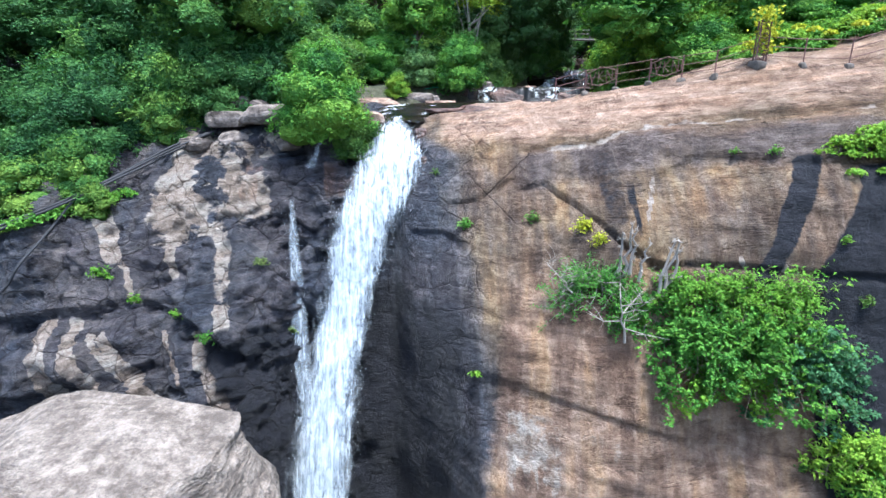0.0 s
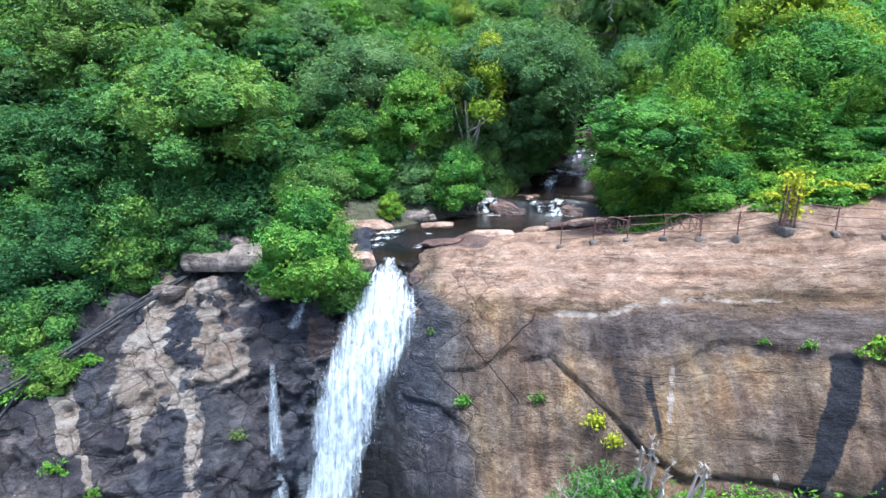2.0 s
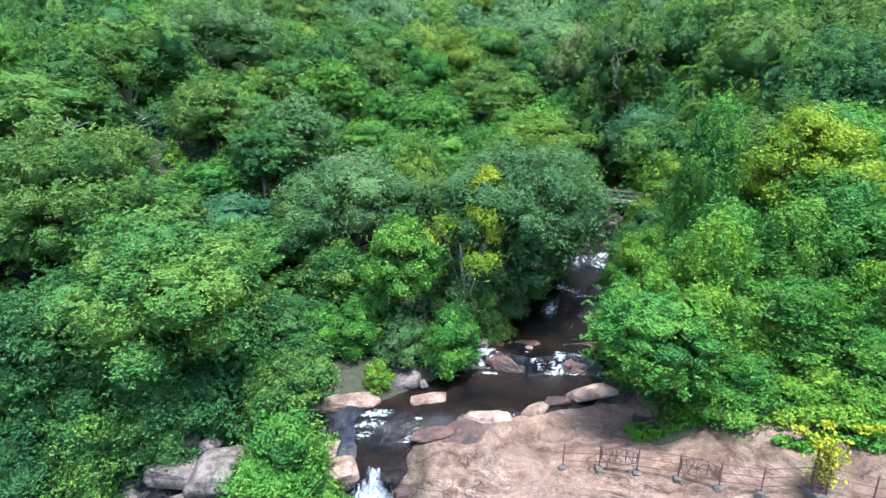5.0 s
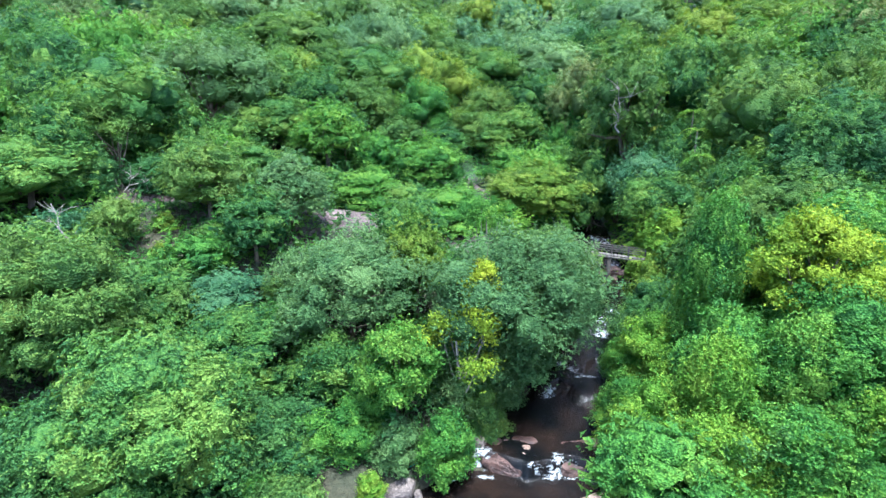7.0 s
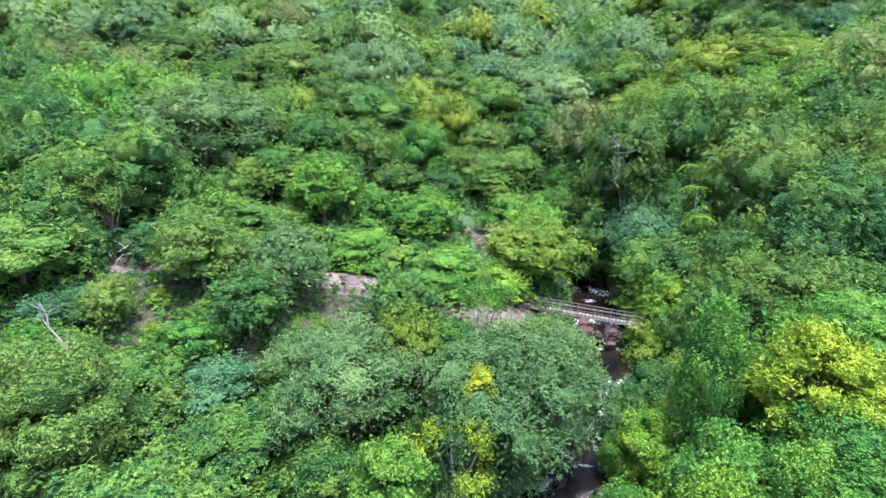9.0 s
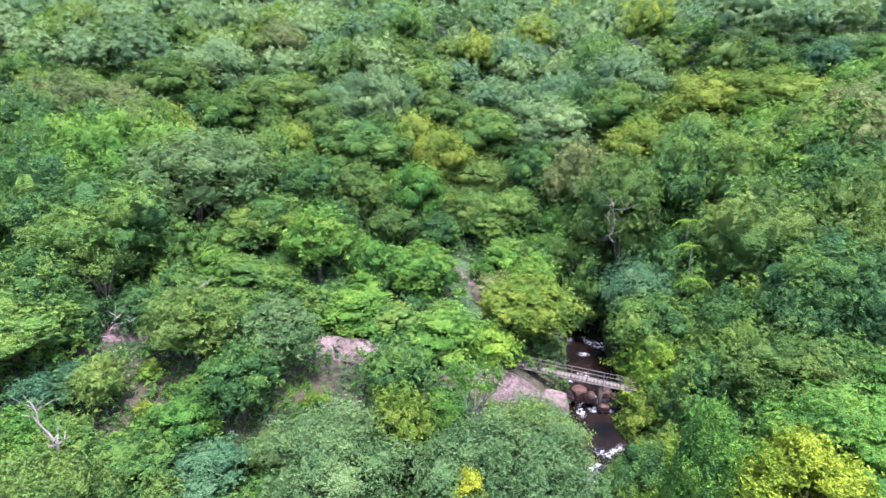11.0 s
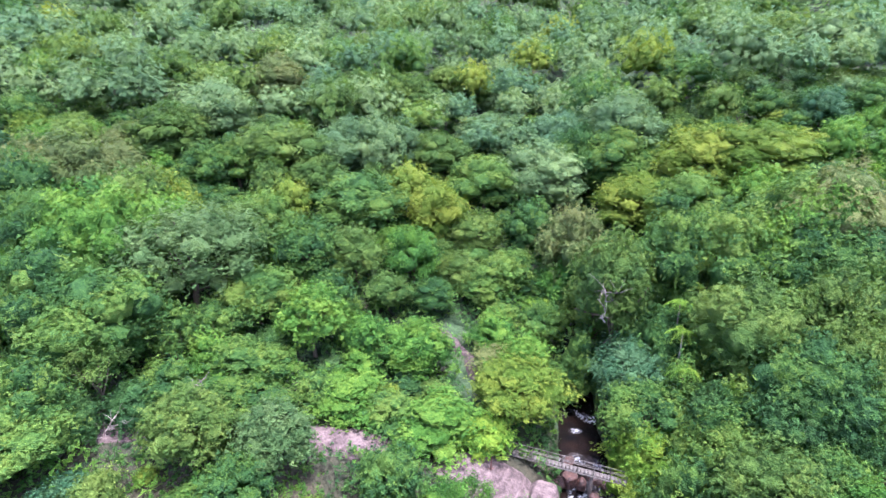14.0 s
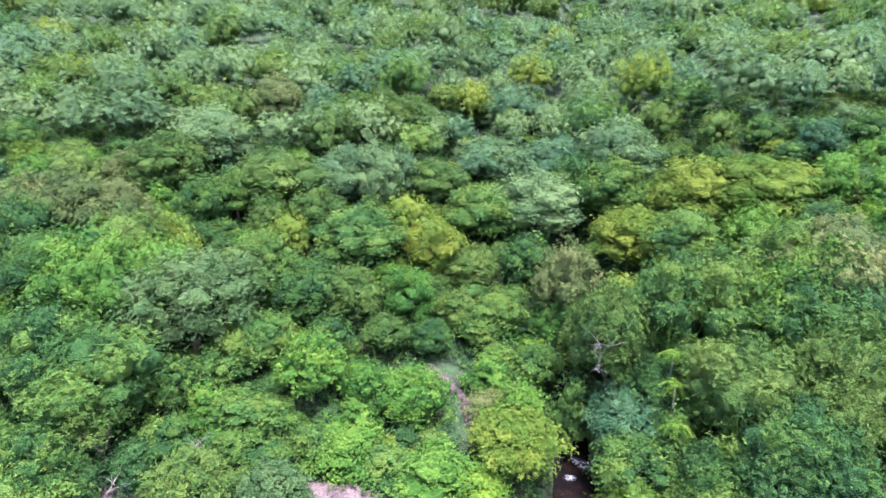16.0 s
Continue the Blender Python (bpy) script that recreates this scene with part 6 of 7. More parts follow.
bare_slab(6.6, 54.8, 5.4, 2.4, -10, 31, "broad bare purplish rock slab beside the footbridge")
bare_slab(-5.9, 56.4, 5.0, 1.9, 4, 32, "long bare purplish rock slab in a clearing")
bare_slab(-25.8, 54.8, 4.4, 1.9, 3, 33, "bare purplish rock slab among trees")
bare_slab(3.0, 73.1, 3.6, 1.1, -37, 34, "narrow bare rock ramp among trees")
bare_slab(5.9, 69.2, 0.95, 2.6, 6, 35, "narrow bare rock path among trees")
rock((11.2, 54.2, 15.4), (1.6, 1.3, 1.1), 36, ROCK_SLAB, "rounded pinkish rock hump above the stream", turn=-20)
for n_, (x, y, s) in enumerate(((13.2, 57.0, 0.7), (14.4, 57.4, 0.9), (15.4, 56.9, 0.6), (16.8, 57.3, 0.8), (17.8, 56.6, 0.7), (16.2, 55.4, 0.5), (14.9, 59.8, 0.6))):
    rock((x, y, 14.3), (s, s * 0.8, s * 0.85), 40 + n_, ROCK_DARK, "dark wet boulder in the stream bed", turn=37 * n_)

# ---- fence along the brow ----
def tri(v, f):
    """Quads to triangles, so that they join with blocks."""
    f = np.asarray(f)
    return (v, f) if f.shape[1] == 3 else (v, np.concatenate([f[:, [0, 1, 2]], f[:, [0, 2, 3]]]))


def bar(a, b, r, sides=6):
    return tube([a, b], [r, r], sides)


FENCE = ((5.45, 26.6), (6.75, 26.1), (8.05, 25.6), (9.35, 25.0), (10.55, 24.4), (11.75, 23.9), (13.3, 23.4), (14.9, 23.0), (16.6, 22.7), (18.3, 22.6), (20.0, 22.6))


def hexagon(parent, a, b, low, high):
    """A welded six-sided panel between two posts, with three bar letters."""
    a, b = np.asarray(a), np.asarray(b)

    def at(u, w):
        p = a + (b - a) * u
        return np.array([p[0], p[1], p[2] + low + (high - low) * w])
    ring = [at(0.04, 0.25), at(0.04, 0.75), at(0.5, 1.0), at(0.96, 0.75), at(0.96, 0.25), at(0.5, 0.0)]
    v, f = merge([bar(ring[i], ring[(i + 1) % 6], 0.02) for i in range(6)])
    panel = part("hexagon_panel", quick_mesh("hexagon_panel", v, f), RUST, parent, "red hexagonal bar panel with welded letters")
    strokes = {"letter_v": ((0.12, 0.8, 0.22, 0.2), (0.22, 0.2, 0.34, 0.8)), "letter_k": ((0.42, 0.2, 0.42, 0.8), (0.42, 0.5, 0.58, 0.8), (0.42, 0.5, 0.60, 0.2)), "letter_n": ((0.68, 0.2, 0.68, 0.8), (0.68, 0.8, 0.86, 0.2), (0.86, 0.2, 0.86, 0.8))}
    for name, lines in strokes.items():
        v, f = merge([bar(at(p, q), at(r, s), 0.018) for p, q, r, s in lines])
        part(name, quick_mesh(name, v, f), RUST, panel)


def make_fence():
    feet = [np.array([x, y, brow(x, y) - 0.02]) for x, y in FENCE]
    ob = thing("fence", (0, 0, 0), "rusty red pipe fence with hexagonal panels along the cliff brow", "fence")
    for k, p in enumerate(feet):
        tip = p + np.array([0.03, 0.06, 1.12])
        if k == 6:
            continue
        v, f = bar(p, tip, 0.028)
        part("post", quick_mesh("post", v, f, True), RUST, ob)
        part("footing", rock_mesh((0.17, 0.17, 0.16), 60 + k, 0.5, 0.1), CONCRETE, ob).location = p
    for h in (0.34, 0.70, 1.06):
        for a, b in zip(feet, feet[1:]):
            v, f = bar(a + [0.01, 0.03, h], b + [0.01, 0.03, h], 0.016)
            part("rail", quick_mesh("rail", v, f), RUST, ob)
    for a, b in ((1, 2), (3, 4), (9, 10)):
        hexagon(ob, feet[a], feet[b], 0.28, 1.12)


make_fence()


def make_pillar():
    """The broad latticed pillar in the fence, rusty and overgrown."""
    x, y = FENCE[6]
    z = brow(x, y) - 0.1
    ob = thing("lattice_pillar", (x, y, z), "rusty lattice pillar in the fence, hung with yellow creeper", "pillar")
    for dx in (-0.22, 0.22):
        for dy in (-0.1, 0.1):
            v, f = bar((dx, dy, 0), (dx * 0.9, dy, 1.75), 0.035)
            part("upright", quick_mesh("upright", v, f), RUST, ob)
    for q in range(8):
        z0 = 0.15 + 0.2 * q
        v, f = merge([bar((-0.22, -0.1, z0), (0.22, -0.1, z0 + 0.2), 0.016), bar((0.22, -0.1, z0), (-0.22, -0.1, z0 + 0.2), 0.016)])
        part("lattice", quick_mesh("lattice", v, f), RUST, ob)
    part("footing", rock_mesh((0.42, 0.3, 0.22), 77, 0.45, 0.1), CONCRETE, ob)
    rng = np.random.default_rng(5)
    c = np.column_stack([rng.normal(0.1, 0.25, 420), rng.normal(0.05, 0.2, 420), rng.uniform(0.5, 2.3, 420)])
    v, f = leaf_cloud(rng, c, rng.normal(size=(420, 3)) + [0, -0.6, 0.6], 0.17, 0.12)
    part("creeper", quick_mesh("creeper", v, f), LEAF["gold"], ob, "golden yellow creeper")


make_pillar()


# ---- pipes ----
def hose(name, pts, r, material, label, sag_seed=1):
    p = np.asarray(pts, float)
    t = np.linspace(0, len(p) - 1, 8 * len(p))
    c = np.stack([np.interp(t, np.arange(len(p)), p[:, k]) for k in range(3)], -1)
    for k in range(3):
        c[:, k] = np.convolve(np.pad(c[:, k], 3, "edge"), np.ones(7) / 7, "valid")
    c[:, 2] += 0.05 * (vnoise(t * 2, sag_seed, 0.3, sag_seed) - 0.5)
    v, f = tube(c, np.full(len(c), r), 8)
    return tagged(part(name, quick_mesh(name, v, f, True), material), label, "pipe", "water pipes")


def on_face(x, z, out=0.12):
    return (x, face(x, z) - out, z)


hose("water_pipe", [on_face(-11.6, 9.9, 0.55), on_face(-12.9, 9.1, 0.95), on_face(-14.4, 8.2, 1.05), on_face(-16.0, 7.3, 1.05), on_face(-18.0, 6.5, 0.95), on_face(-21, 5.6, 0.55)], 0.055, RUBBER, "black rubber water pipe draped down the cliff", 1)
hose("water_pipe", [on_face(-11.5, 9.98, 0.59), on_face(-12.9, 9.25, 1.01), on_face(-14.4, 8.35, 1.10), on_face(-16.0, 7.45, 1.10), on_face(-18.0, 6.6, 1.00), on_face(-21, 5.7, 0.55)], 0.05, RUBBER, "black rubber water pipe draped down the cliff", 2)
hose("water_pipe", [on_face(-11.4, 10.05, 0.55), on_face(-13.0, 9.4, 1.05), on_face(-14.6, 8.3, 1.15), on_face(-15.6, 7.6, 1.05), on_face(-16.1, 6.6, 0.55), on_face(-16.6, 5.4, 0.45), on_face(-17.2, 4.4, 0.45), on_face(-18.5, 3.7, 0.45)], 0.055, RUBBER, "black rubber water pipe bending down the rock", 3)
hose("green_hose", [(-7.4, 30.4, 11.2), (-5.8, 31.3, 11.42), (-4.4, 31.9, 11.52), (-3.2, 32.6, 11.58), (-2.0, 33.6, 11.8), (0.3, 34.9, 12.2)], 0.034, HOSE, "sea-green garden hose lying over rocks", 4)
hose("green_hose", [(-7.4, 30.6, 11.2), (-5.8, 31.45, 11.42), (-4.4, 32.05, 11.52), (-3.3, 32.7, 11.58)], 0.030, HOSE, "sea-green garden hose lying over rocks", 5)
hose("green_hose", [(-10.2, 28.7, 11.2), (-9.0, 28.9, 11.3), (-8.2, 29.6, 11.3), (-7.4, 30.4, 11.2)], 0.034, HOSE, "sea-green garden hose lying over rocks", 6)


# ---- footbridge ----
def make_bridge():
    a, b = np.array([8.0, 58.4, 17.0]), np.array([18.6, 54.8, 16.6])
    ob = thing("footbridge", (0, 0, 0), "weathered narrow footbridge on a pier over the stream", "bridge")
    n = 34
    d = (b - a) / n
    across = unit(np.cross(d, [0, 0, 1.0]))
    plank = quick_mesh("plank", *box(0, 0, 0, np.linalg.norm(d) * 0.86, 0.62, 0.06))
    turn = math.degrees(math.atan2(d[1], d[0]))
    for k in range(n):
        o = part("plank", plank, PLANK, ob)
        o.matrix_basis = pose(*(a + d * (k + 0.5)), 0, 0, turn)
    for side_ in (-0.31, 0.31):
        s = across * side_
        v, f = bar(a + s - [0, 0, 0.12], b + s - [0, 0, 0.12], 0.07, 8)
        part("beam", quick_mesh("beam", v, f), PLANK, ob)
        for h in (0.45, 0.82):
            v, f = bar(a + s + [0, 0, h], b + s + [0, 0, h], 0.03)
            part("rail", quick_mesh("rail", v, f), PLANK, ob)
        for k in range(9):
            p = a + (b - a) * (k / 8) + s
            v, f = bar(p, p + [0, 0, 0.86], 0.04)
            part("post", quick_mesh("post", v, f), PLANK, ob)
    for k in (0.74,):
        p = a + (b - a) * k
        me = quick_mesh("pier", *box(0, 0, 0, 0.32, 0.6, 3.0))
        o = part("pier", me, CONCRETE, ob)
        o.matrix_basis = pose(p[0], p[1], p[2] - 1.65, 0, 0, turn)


make_bridge()
pole = thing("gate_post", (6.6, 54.9, float(ground_z(6.6, 54.9)) + 0.3), "dark rusty post standing on bare rock", "post")
part("shaft", quick_mesh("shaft", *bar((0, 0, -0.3), (0, 0, 1.9), 0.07, 8)), RUST, pole)
part("crossbar", quick_mesh("crossbar", *bar((-0.3, 0, 0.4), (0.3, 0.05, 0.4), 0.04, 8)), RUST, pole)

# ---- plants on the cliff face ----
def tuft(x, z, r, tone, count, leaf, label, name="tuft", out=0.15, droop=0.3, aspect=0.35):
    rng = np.random.default_rng(int(abs(x * 91 + z * 37)) + 3)
    y = face(x, z)
    ob = thing(name, (x, y, z), label, "plant", "plants on the rock face")
    d = unit(rng.normal(size=(count, 3)) + [0, -0.7, 0.3])
    c = d * r * rng.uniform(0.25, 1.0, (count, 1)) * np.array([1.2, 0.7, 0.8]) - [0, out, 0]
    c[:, 2] -= droop * r * np.abs(c[:, 0] / r) ** 2
    v, f = leaf_cloud(rng, c, d + [0, -0.3, 0.6], leaf, leaf * aspect, 0.7)
    part("foliage", quick_mesh("foliage", v, f), LEAF[tone], ob)
    stems = [tube([(0, 0.1, -0.1), tuple(c[q] * 0.5), tuple(c[q])], [0.02, 0.012, 0.004], 4) for q in range(0, count, max(count // 9, 1))]
    part("stems", quick_mesh("stems", *merge(stems)), BARK, ob)


def cliff_shrub(shape, tone, x, y, z, r, tall, bark=None):
    tree(shape, tone, x, y, z + tall, r, "near", z, bark, "shrub")


def spreading_shrub(x, z, tone, stems, reach, rise, sag, leaf, aspect, per, seed, label, out=0.5, wood=None):
    """A shrub rooted in the rock face: arching stems with side twigs, leafy towards their ends, air between them."""
    rng = np.random.default_rng(seed)
    ob = thing("shrub", (x, face(x, z) - 0.05, z), label, "shrub", "shrubs by the falls")
    at, nrm = [], []
    for _ in range(stems):
        a = rng.uniform(0, math.pi)
        k = rng.uniform(0.45, 1.0)
        way = np.array([math.cos(a) * reach, -math.sin(a) * reach * out, 0.0]) * k
        tilt = rng.uniform(-0.2, 1.0)
        ts = np.linspace(0, 1, 7)[:, None]
        p = way * ts + np.array([0, 0, 1.0]) * (rise * tilt * k * ts - sag * k * k * ts ** 2) + np.array([0, 0.15, 0]) * (1 - ts)
        p[1:] += rng.normal(0, 0.05 * reach, (6, 3)) * ts[1:]
        wooden = [tube(p, np.linspace(0.035, 0.008, 7), 5)]
        for _ in range(7):
            q = rng.integers(2, 7)
            s0 = p[q]
            e = s0 + unit(way) * 0.12 * reach + rng.normal(0, 0.17 * reach, 3) + [0, 0, 0.05 * reach]
            wooden.append(tube([s0, (s0 + e) / 2 + rng.normal(0, 0.03, 3), e], [0.012, 0.008, 0.003], 4))
            u = rng.uniform(0.2, 1.1, per)[:, None]
            at.append(s0 + (e - s0) * u + rng.normal(0, 0.35 * leaf, (per, 3)))
            nrm.append(np.tile([0.0, -0.35, 1.0], (per, 1)))
        part("stem", quick_mesh("stem", *merge(wooden), True), wood or BARK, ob)
    v, f = leaf_cloud(rng, np.concatenate(at), np.concatenate(nrm), leaf, leaf * aspect, 0.65)
    foliage = quick_mesh("foliage", v, f)
    attribute(foliage, "tint", np.full(len(v), rng.uniform(0, 1)))
    part("foliage", foliage, LEAF[tone], ob)


spreading_shrub(6.1, 5.1, "bright", 52, 2.2, 1.1, 2.0, 0.17, 0.30, 16, 301, "feathery green shrub with pale bare twigs on the cliff ledge", 0.45, BARK_PALE)
spreading_shrub(7.4, 4.7, "bright", 26, 1.5, 0.8, 2.2, 0.18, 0.42, 16, 302, "bright green shrub hanging from the cliff ledge")
spreading_shrub(9.4, 5.0, "lime", 32, 2.3, 1.7, 1.6, 0.24, 0.30, 18, 303, "lime green fronds arching over the cliff ledge")
spreading_shrub(11.4, 4.9, "lime", 32, 2.2, 1.7, 1.6, 0.24, 0.30, 18, 304, "lime green fronds arching over the cliff ledge")
spreading_shrub(9.6, 4.0, "bright", 44, 2.3, 0.9, 2.5, 0.21, 0.58, 20, 305, "dense green broad-leaved shrub below the cliff ledge", 0.75)
spreading_shrub(11.4, 3.9, "bright", 52, 2.6, 1.0, 2.9, 0.21, 0.58, 20, 306, "dense green broad-leaved shrub below the cliff ledge", 0.85)
spreading_shrub(12.8, 3.4, "teal", 38, 1.9, 1.0, 2.6, 0.21, 0.58, 20, 307, "dense bluish green broad-leaved shrub below the cliff ledge", 0.8)
spreading_shrub(10.3, 2.9, "lime", 34, 1.8, 0.7, 2.0, 0.20, 0.55, 18, 308, "bright green leafy shrub hanging on the cliff", 0.9)
spreading_shrub(7.3, 4.0, "lime", 7, 0.55, 0.2, 3.2, 0.18, 0.5, 14, 309, "thin lime green vine hanging down the cliff", 0.5)
spreading_shrub(14.4, 0.2, "lime", 30, 2.0, 1.3, 2.0, 0.26, 0.32, 18, 310, "lime green ferns on the lower cliff", 0.7)
cliff_shrub("shrub", "bright", 15.4, 13.6, -2.6, 1.9, 3.0)

for x, z, r, tone, n, leaf, words in (
    (0.96, 6.4, 0.36, "bright", 110, 0.20, "bright green fern tuft in a rock crack"),
    (5.6, 6.8, 0.5, "gold", 190, 0.18, "yellow-leaved seedling on the rock crack"),
    (6.1, 6.45, 0.42, "gold", 130, 0.17, "yellow-leaved seedling on the rock crack"),
    (3.8, 6.8, 0.36, "olive", 60, 0.22, "thin straggling green plant on the rock"),
    (11.3, 9.7, 0.22, "bright", 50, 0.15, "small green tuft on the ledge"),
    (12.6, 9.8, 0.3, "bright", 60, 0.18, "small green tuft on the ledge"),
    (-14.0, 4.85, 0.5, "lime", 90, 0.26, "bright grassy tuft on the cliff"),
    (-12.9, 3.66, 0.35, "lime", 50, 0.22, "small yellow-green tuft on the cliff"),
    (-9.96, 2.05, 0.4, "bright", 70, 0.22, "low green plant on a rock ledge"),
    (-11.2, 3.0, 0.3, "lime", 40, 0.18, "small yellow-green tuft on a rock ledge"),
    (-8.26, 4.5, 0.35, "tan", 60, 0.24, "brownish hanging moss on wet rock"),
    (-6.9, 1.4, 0.25, "tan", 36, 0.2, "brownish hanging moss on wet rock"),
    (1.3, 1.1, 0.28, "lime", 40, 0.24, "small grass tuft on the cliff"),
    (14.0, 7.0, 0.25, "lime", 40, 0.18, "small yellow-green plant on dark rock"),
    (14.6, 5.0, 0.3, "olive", 60, 0.2, "dry hanging plant on dark rock"),
    (12.6, -0.6, 0.3, "olive", 50, 0.2, "low green plant on a rock ledge"),
    (-0.35, 8.3, 0.25, "olive", 40, 0.16, "small moss clump beside the falls"),
):
    tuft(x, z, r, tone, n, leaf, words)


def ledge_growth(name, label, spots, tone, count, leaf, seed):
    """A belt of low leafy growth over spots (x, y, z, radius)."""
    rng = np.random.default_rng(seed)
    s = np.asarray(spots, float)
    pick = rng.integers(0, len(s), count)
    d = unit(rng.normal(size=(count, 3)))
    d[:, 2] = np.abs(d[:, 2])
    c = s[pick, :3] + d * s[pick, 3:4] * rng.uniform(0.5, 1.0, (count, 1)) * np.array([1, 0.8, 0.6])
    v, f = leaf_cloud(rng, c, d + [0, -0.2, 0.7], leaf, leaf * 0.5, 0.7)
    me = quick_mesh(name, v, f)
    tagged(part(name, me, LEAF[tone]), label, "undergrowth", kind="stuff")


ledge_growth("ledge_growth", "lush lime green grass and creepers along the cliff ledge", [(x, face(x, z) - 0.15, z, 0.45) for x, z in zip(np.random.default_rng(61).uniform(13.9, 21.5, 150), np.random.default_rng(62).uniform(9.55, 10.7, 150)) if z < 9.9 + 0.45 * (x - 13.9)] + [(x, face(x, z) - 0.15, z, 0.35) for x, z in ((15.6, 9.2), (16.2, 9.0), (16.8, 8.8), (17.4, 8.7), (18.2, 8.9), (14.7, 9.1))], "lime", 6500, 0.22, 1)
ledge_growth("ledge_growth", "bright green creepers hanging over the cliff edge", [(x, face(x, 7.0 + 0.2 * (x + 16)) - 0.15, 7.0 + 0.25 * (x + 16), 0.6) for x in np.arange(-24, -14.2, 0.4)], "bright", 4800, 0.22, 2)
ledge_growth("grass_patch", "lush bright green grass above the brow", [(x, y, brow(x, y) + 0.1, 0.5) for x in np.arange(9.2, 14, 0.4) for y in (28.2, 28.9)], "lime", 3600, 0.3, 3)
ledge_growth("grass_patch", "lush green grass and weeds behind the fence", [(x, 25.6 + 0.3 * math.sin(3 * x) - 0.15 * (x - 14), brow(x, 25.6) + 0.05, 0.5) for x in np.arange(13.6, 22, 0.45)], "bright", 2200, 0.24, 4)


ledge_growth("creeper_hedge", "lime green creepers heaped behind the fence", [(x, 26.3 - 0.12 * (x - 15) + 0.3 * math.sin(2.3 * x), brow(x, 26.0) + 0.35 + 0.25 * math.sin(1.7 * x), 0.75) for x in np.arange(14.2, 24, 0.4)], "lime", 4200, 0.24, 6)


ledge_growth("bank_growth", "bright green weeds and ferns on the bank", [(x, y, brow(x, y) + 0.35, 0.8) for x in np.arange(13.0, 25, 0.7) for y in (27.6, 28.6, 29.6, 30.6)] + [(x, y, brow(x, y) + 0.3, 0.7) for x in np.arange(10.6, 13.2, 0.6) for y in (29.4, 30.2, 31.0, 31.8)], "bright", 5200, 0.26, 7)


ledge_growth("creeper_tips", "golden yellow creeper tips along the fence", [(x, 25.2 - 0.2 * (x - 15) + 0.3 * math.sin(2.3 * x), brow(x, 25.0) + 0.75 + 0.2 * math.sin(1.7 * x), 0.35) for x in np.arange(14.0, 22, 0.8)], "gold", 700, 0.2, 9)


# ---- dead wood ----
def dead_tree(x, y, z, tall, spread, seed, label, name="dead_tree", lean=(0, 0), thick=0.12):
    rng = np.random.default_rng(seed)
    ob = thing(name, (x, y, z), label, "dead tree")
    spine = np.array([[lean[0] * t + rng.normal(0, 0.03) * tall, lean[1] * t, tall * t] for t in np.linspace(0, 1, 7)])
    part("trunk", quick_mesh("trunk", *tube(spine, np.linspace(thick, thick * 0.35, 7), 7), True), BARK_PALE, ob)
    for q in range(7):
        k = rng.integers(2, 7)
        s = spine[k]
        e = s + np.append(rng.normal(0, spread * 0.55, 2), rng.uniform(0.1, 0.5) * spread)
        m = (s + e) / 2 + rng.normal(0, 0.12 * spread, 3)
        out = [tube([s, m, e], [thick * 0.45, thick * 0.3, thick * 0.1], 5)]
        for _ in range(4):
            e2 = m + rng.normal(0, spread * 0.3, 3) + [0, 0, 0.2 * spread]
            out.append(tube([m, (m + e2) / 2 + rng.normal(0, 0.05 * spread, 3), e2], [thick * 0.25, thick * 0.16, thick * 0.06], 4))
        part("branch", quick_mesh("branch", *merge(out), True), BARK_PALE, ob)


dead_tree(18.7, 66.2, 26.4, 3.4, 2.6, 3, "bleached dead tree crown with twisted bare branches", thick=0.10)
dead_tree(-21.3, 41.6, 19.8, 4.6, 1.1, 4, "bare bleached snag standing above the shrubs", lean=(-0.9, 0), thick=0.09)
dead_tree(-18.6, 55.6, 23.0, 3.0, 1.2, 6, "bare bleached snag standing above the shrubs", thick=0.12)
dead_tree(-26.0, 53.6, 20.6, 3.0, 1.6, 8, "fallen bleached branch among the trees", lean=(1.6, 0), thick=0.12)
for k, (x, z, h, ln) in enumerate(((6.5, 5.3, 1.7, 0.1), (6.75, 5.4, 1.9, 0.15), (7.0, 5.4, 1.7, -0.05), (7.2, 5.2, 1.4, 0.2), (7.75, 4.9, 2.0, 0.35), (7.95, 4.8, 2.1, 0.25), (8.15, 4.9, 1.9, 0.1))):
    dead_tree(x, face(x, z) - 0.35, z, h, 0.22, 20 + k, "broken bleached stump rooted on the ledge", "dead_stump", (ln, -0.1), 0.075)
dead_tree(6.3, 16.4, 3.6, 1.8, 1.2, 31, "pale bare branches of a cliff shrub", "bare_branches", (-0.5, -0.4), 0.05)
dead_tree(4.7, 17.8, 4.9, 1.2, 1.1, 34, "thin bare twigs over the rock", "bare_branches", (-1.0, -0.2), 0.03)


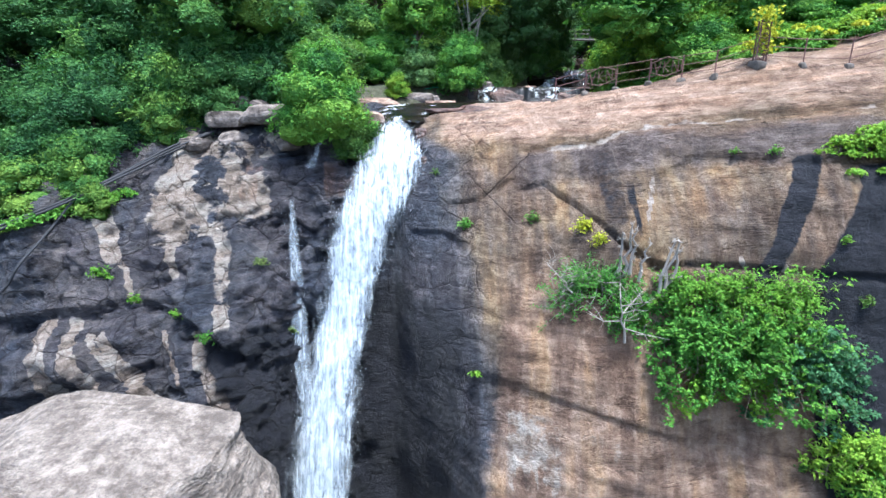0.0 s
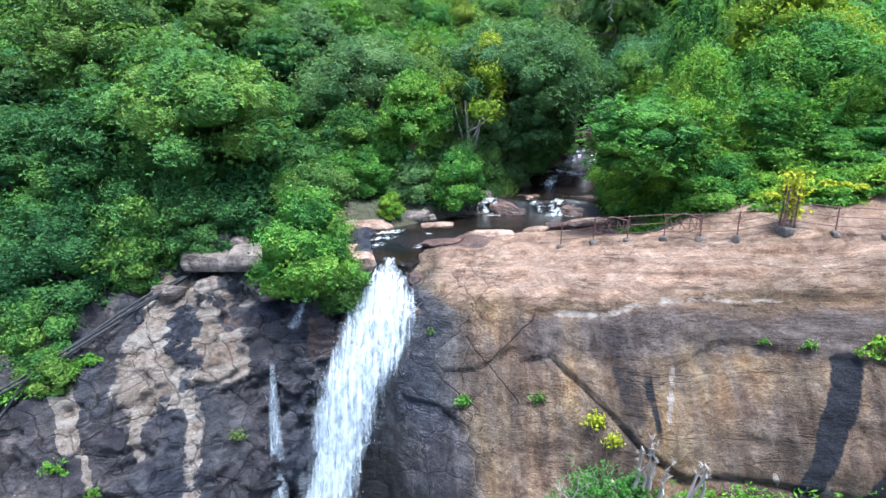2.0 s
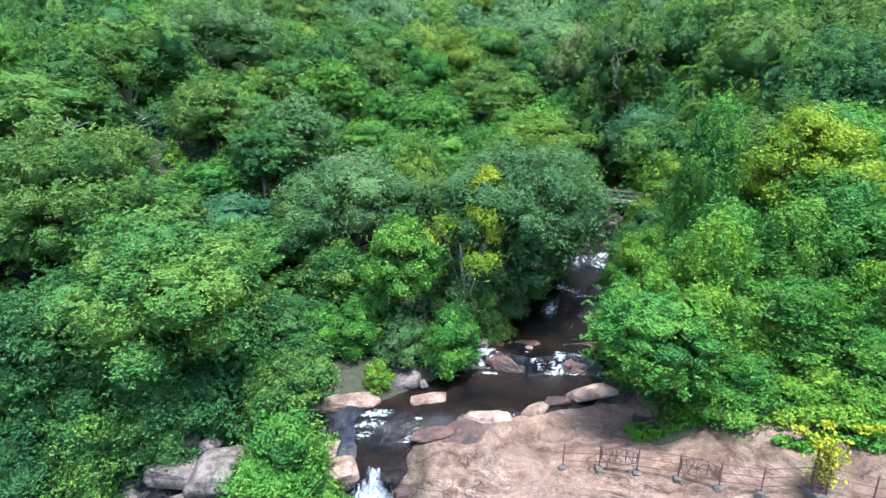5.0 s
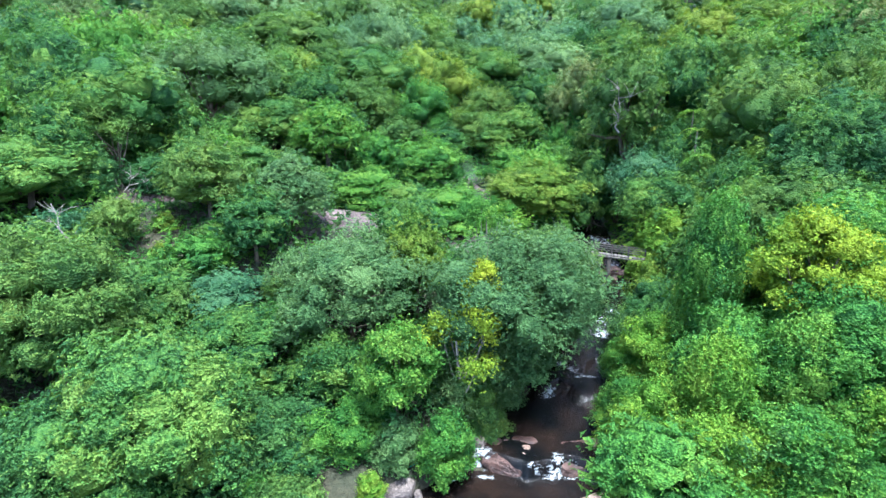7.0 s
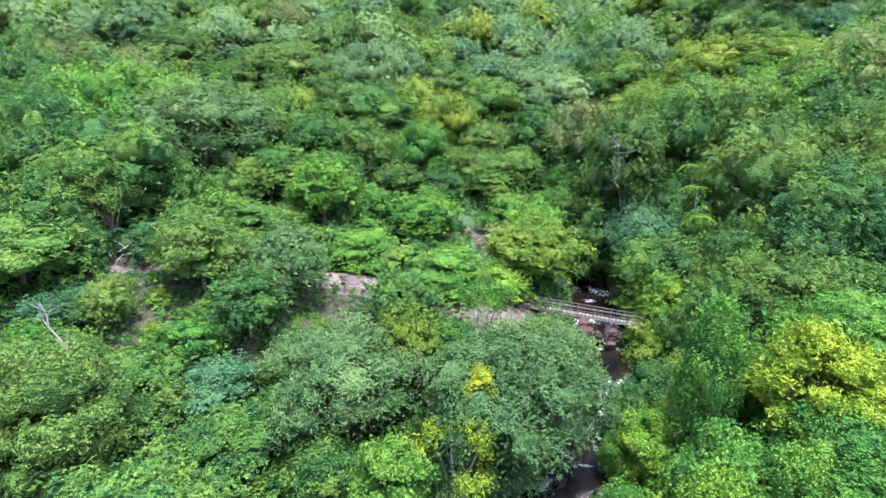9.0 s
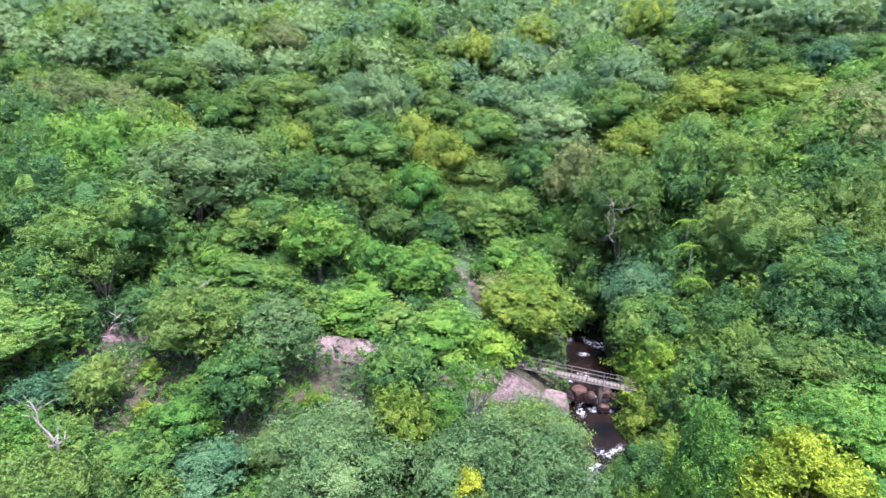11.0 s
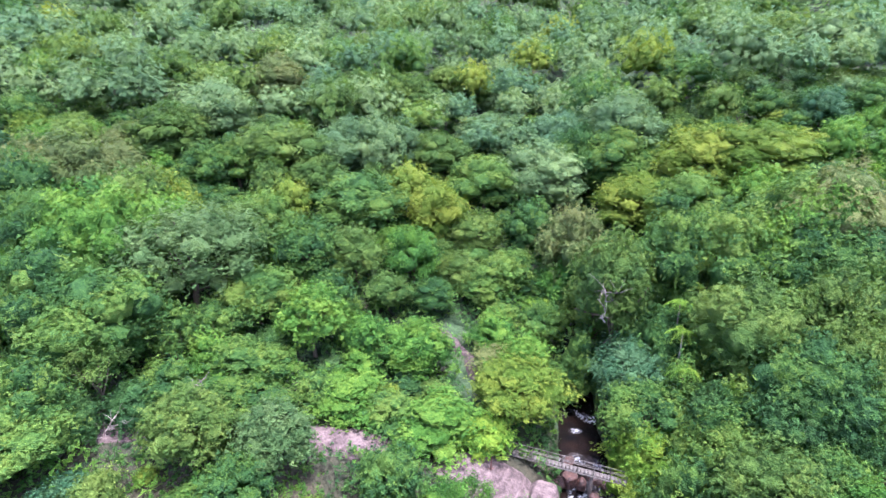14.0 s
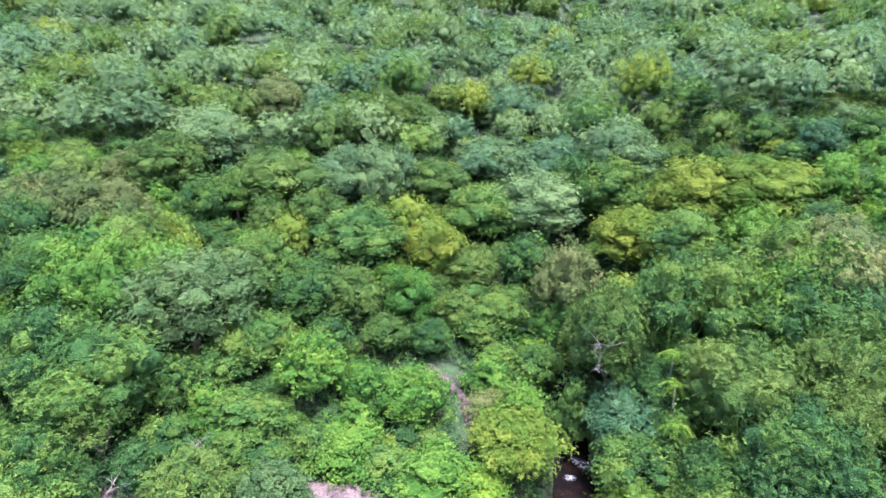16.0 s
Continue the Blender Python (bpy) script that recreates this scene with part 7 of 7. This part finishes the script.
# ---- palms ----
def palm(x, y, top, seed):
    rng = np.random.default_rng(seed)
    base = float(ground_z(x, y))
    ob = thing("palm", (x, y, base), "slender areca palm with a small feathery crown", "palm", "palms in the forest")
    h = top - base
    spine = [(0.1 * math.sin(t * 3), 0, h * t) for t in np.linspace(-0.05, 1, 6)]
    part("trunk", quick_mesh("trunk", *tube(spine, [0.12, 0.11, 0.10, 0.09, 0.08, 0.07], 7), True), BARK_PALE, ob)
    for q in range(9):
        a = 6.283 * q / 9 + rng.uniform(-0.2, 0.2)
        up = rng.uniform(0.5, 1.3)
        t = np.linspace(0, 1, 14)[:, None]
        way = np.array([math.cos(a), math.sin(a), 0])
        mid = np.array([spine[-1][0], 0, h]) + way * t * 1.5 + np.array([0, 0, 1.0]) * (up * t - 1.5 * t ** 2)
        sidew = np.array([-math.sin(a), math.cos(a), 0])
        vs, n = [], 0
        for k in range(1, 14):
            for sg in (-1, 1):
                p = mid[k]
                vs += [p - way * 0.03, p + way * 0.05, p + sidew * sg * 0.42 + way * 0.22 - [0, 0, 0.16]]
        v = np.array(vs)
        part("frond", quick_mesh("frond", v, np.arange(len(v)).reshape(-1, 3)), LEAF["lime"], ob)


palm(27.6, 56.4, 25.4, 1)
palm(25.6, 63.4, 27.0, 2)
palm(24.6, 60.0, 25.0, 3)
palm(26.4, 66.5, 28.6, 4)
palm(30.0, 66.0, 29.2, 5)


# ---- undergrowth that closes the forest floor ----
def undergrowth():
    rng = np.random.default_rng(77)
    n = 130000
    y = 28.2 + 115 * rng.random(n) ** 1.4
    x = rng.uniform(-1, 1, n) * (0.85 * y + 10) + 0.05 * y
    sx, sz, half = stream(y)
    ok = np.abs(x - sx) > half + 0.3
    ok &= ~((y < 33.8) & (x > -6) & (x < 9.5)) & ~((y < 28.8) & (x > -5))
    for cx, cy, rx, ry in ((6.6, 54.8, 5.0, 2.1), (-5.9, 56.4, 4.8, 1.7), (-25.8, 54.8, 4.0, 1.7), (5.5, 67.6, 1.2, 5.5), (3.4, 74.2, 3.0, 1.6)):
        ok &= ((x - cx) / rx) ** 2 + ((y - cy) / ry) ** 2 > 0.75 + 0.5 * vnoise(x * 0.6, y * 0.6, 0.2, 5)
    x, y = x[ok], y[ok]
    z = ground_z(x, y)
    mound = fbm(x * 0.55, y * 0.55, 0.0, 3, 13)
    h = np.clip((mound - 0.30) * 6.0, 0.1, 3.0) * rng.uniform(0.55, 1.0, len(x)) * np.clip((np.abs(x - np.interp(y, STREAM_Y, STREAM_X)) - np.interp(y, STREAM_Y, STREAM_HALF)) / 2, 0.2, 1)
    c = np.column_stack([x, y, z + h])
    e = 0.2
    gx = (fbm((x + e) * 0.55, y * 0.55, 0.0, 3, 13) - mound) / e
    gy = (fbm(x * 0.55, (y + e) * 0.55, 0.0, 3, 13) - mound) / e
    nrm = np.column_stack([-gx * 4, -gy * 4, np.ones(len(x))])
    size = 0.46 + 0.008 * (y - 28)
    v, f = leaf_cloud(rng, c, nrm, size, size * 0.7, 0.7, 3)
    tone = np.repeat(vnoise(x * 0.3, y * 0.3, 0.4, 44), 3)
    for nm, lo, hi in (("deep", 0.0, 0.42), ("mixed", 0.42, 0.62), ("bright", 0.62, 1.1)):
        k = (tone[::3] >= lo) & (tone[::3] < hi)
        vv = v.reshape(-1, 3, 3)[k].reshape(-1, 3)
        me = quick_mesh("undergrowth", vv, np.arange(len(vv)).reshape(-1, 3))
        attribute(me, "tint", np.repeat(vnoise(x[k] * 0.5, y[k] * 0.5, 0.1, 3), 3))
        attribute(me, "spray", np.ones(len(vv)))
        tagged(part("undergrowth", me, LEAF[nm]), f"{WORDS[nm]} leafy undergrowth on the forest floor", "undergrowth", kind="stuff")


undergrowth()
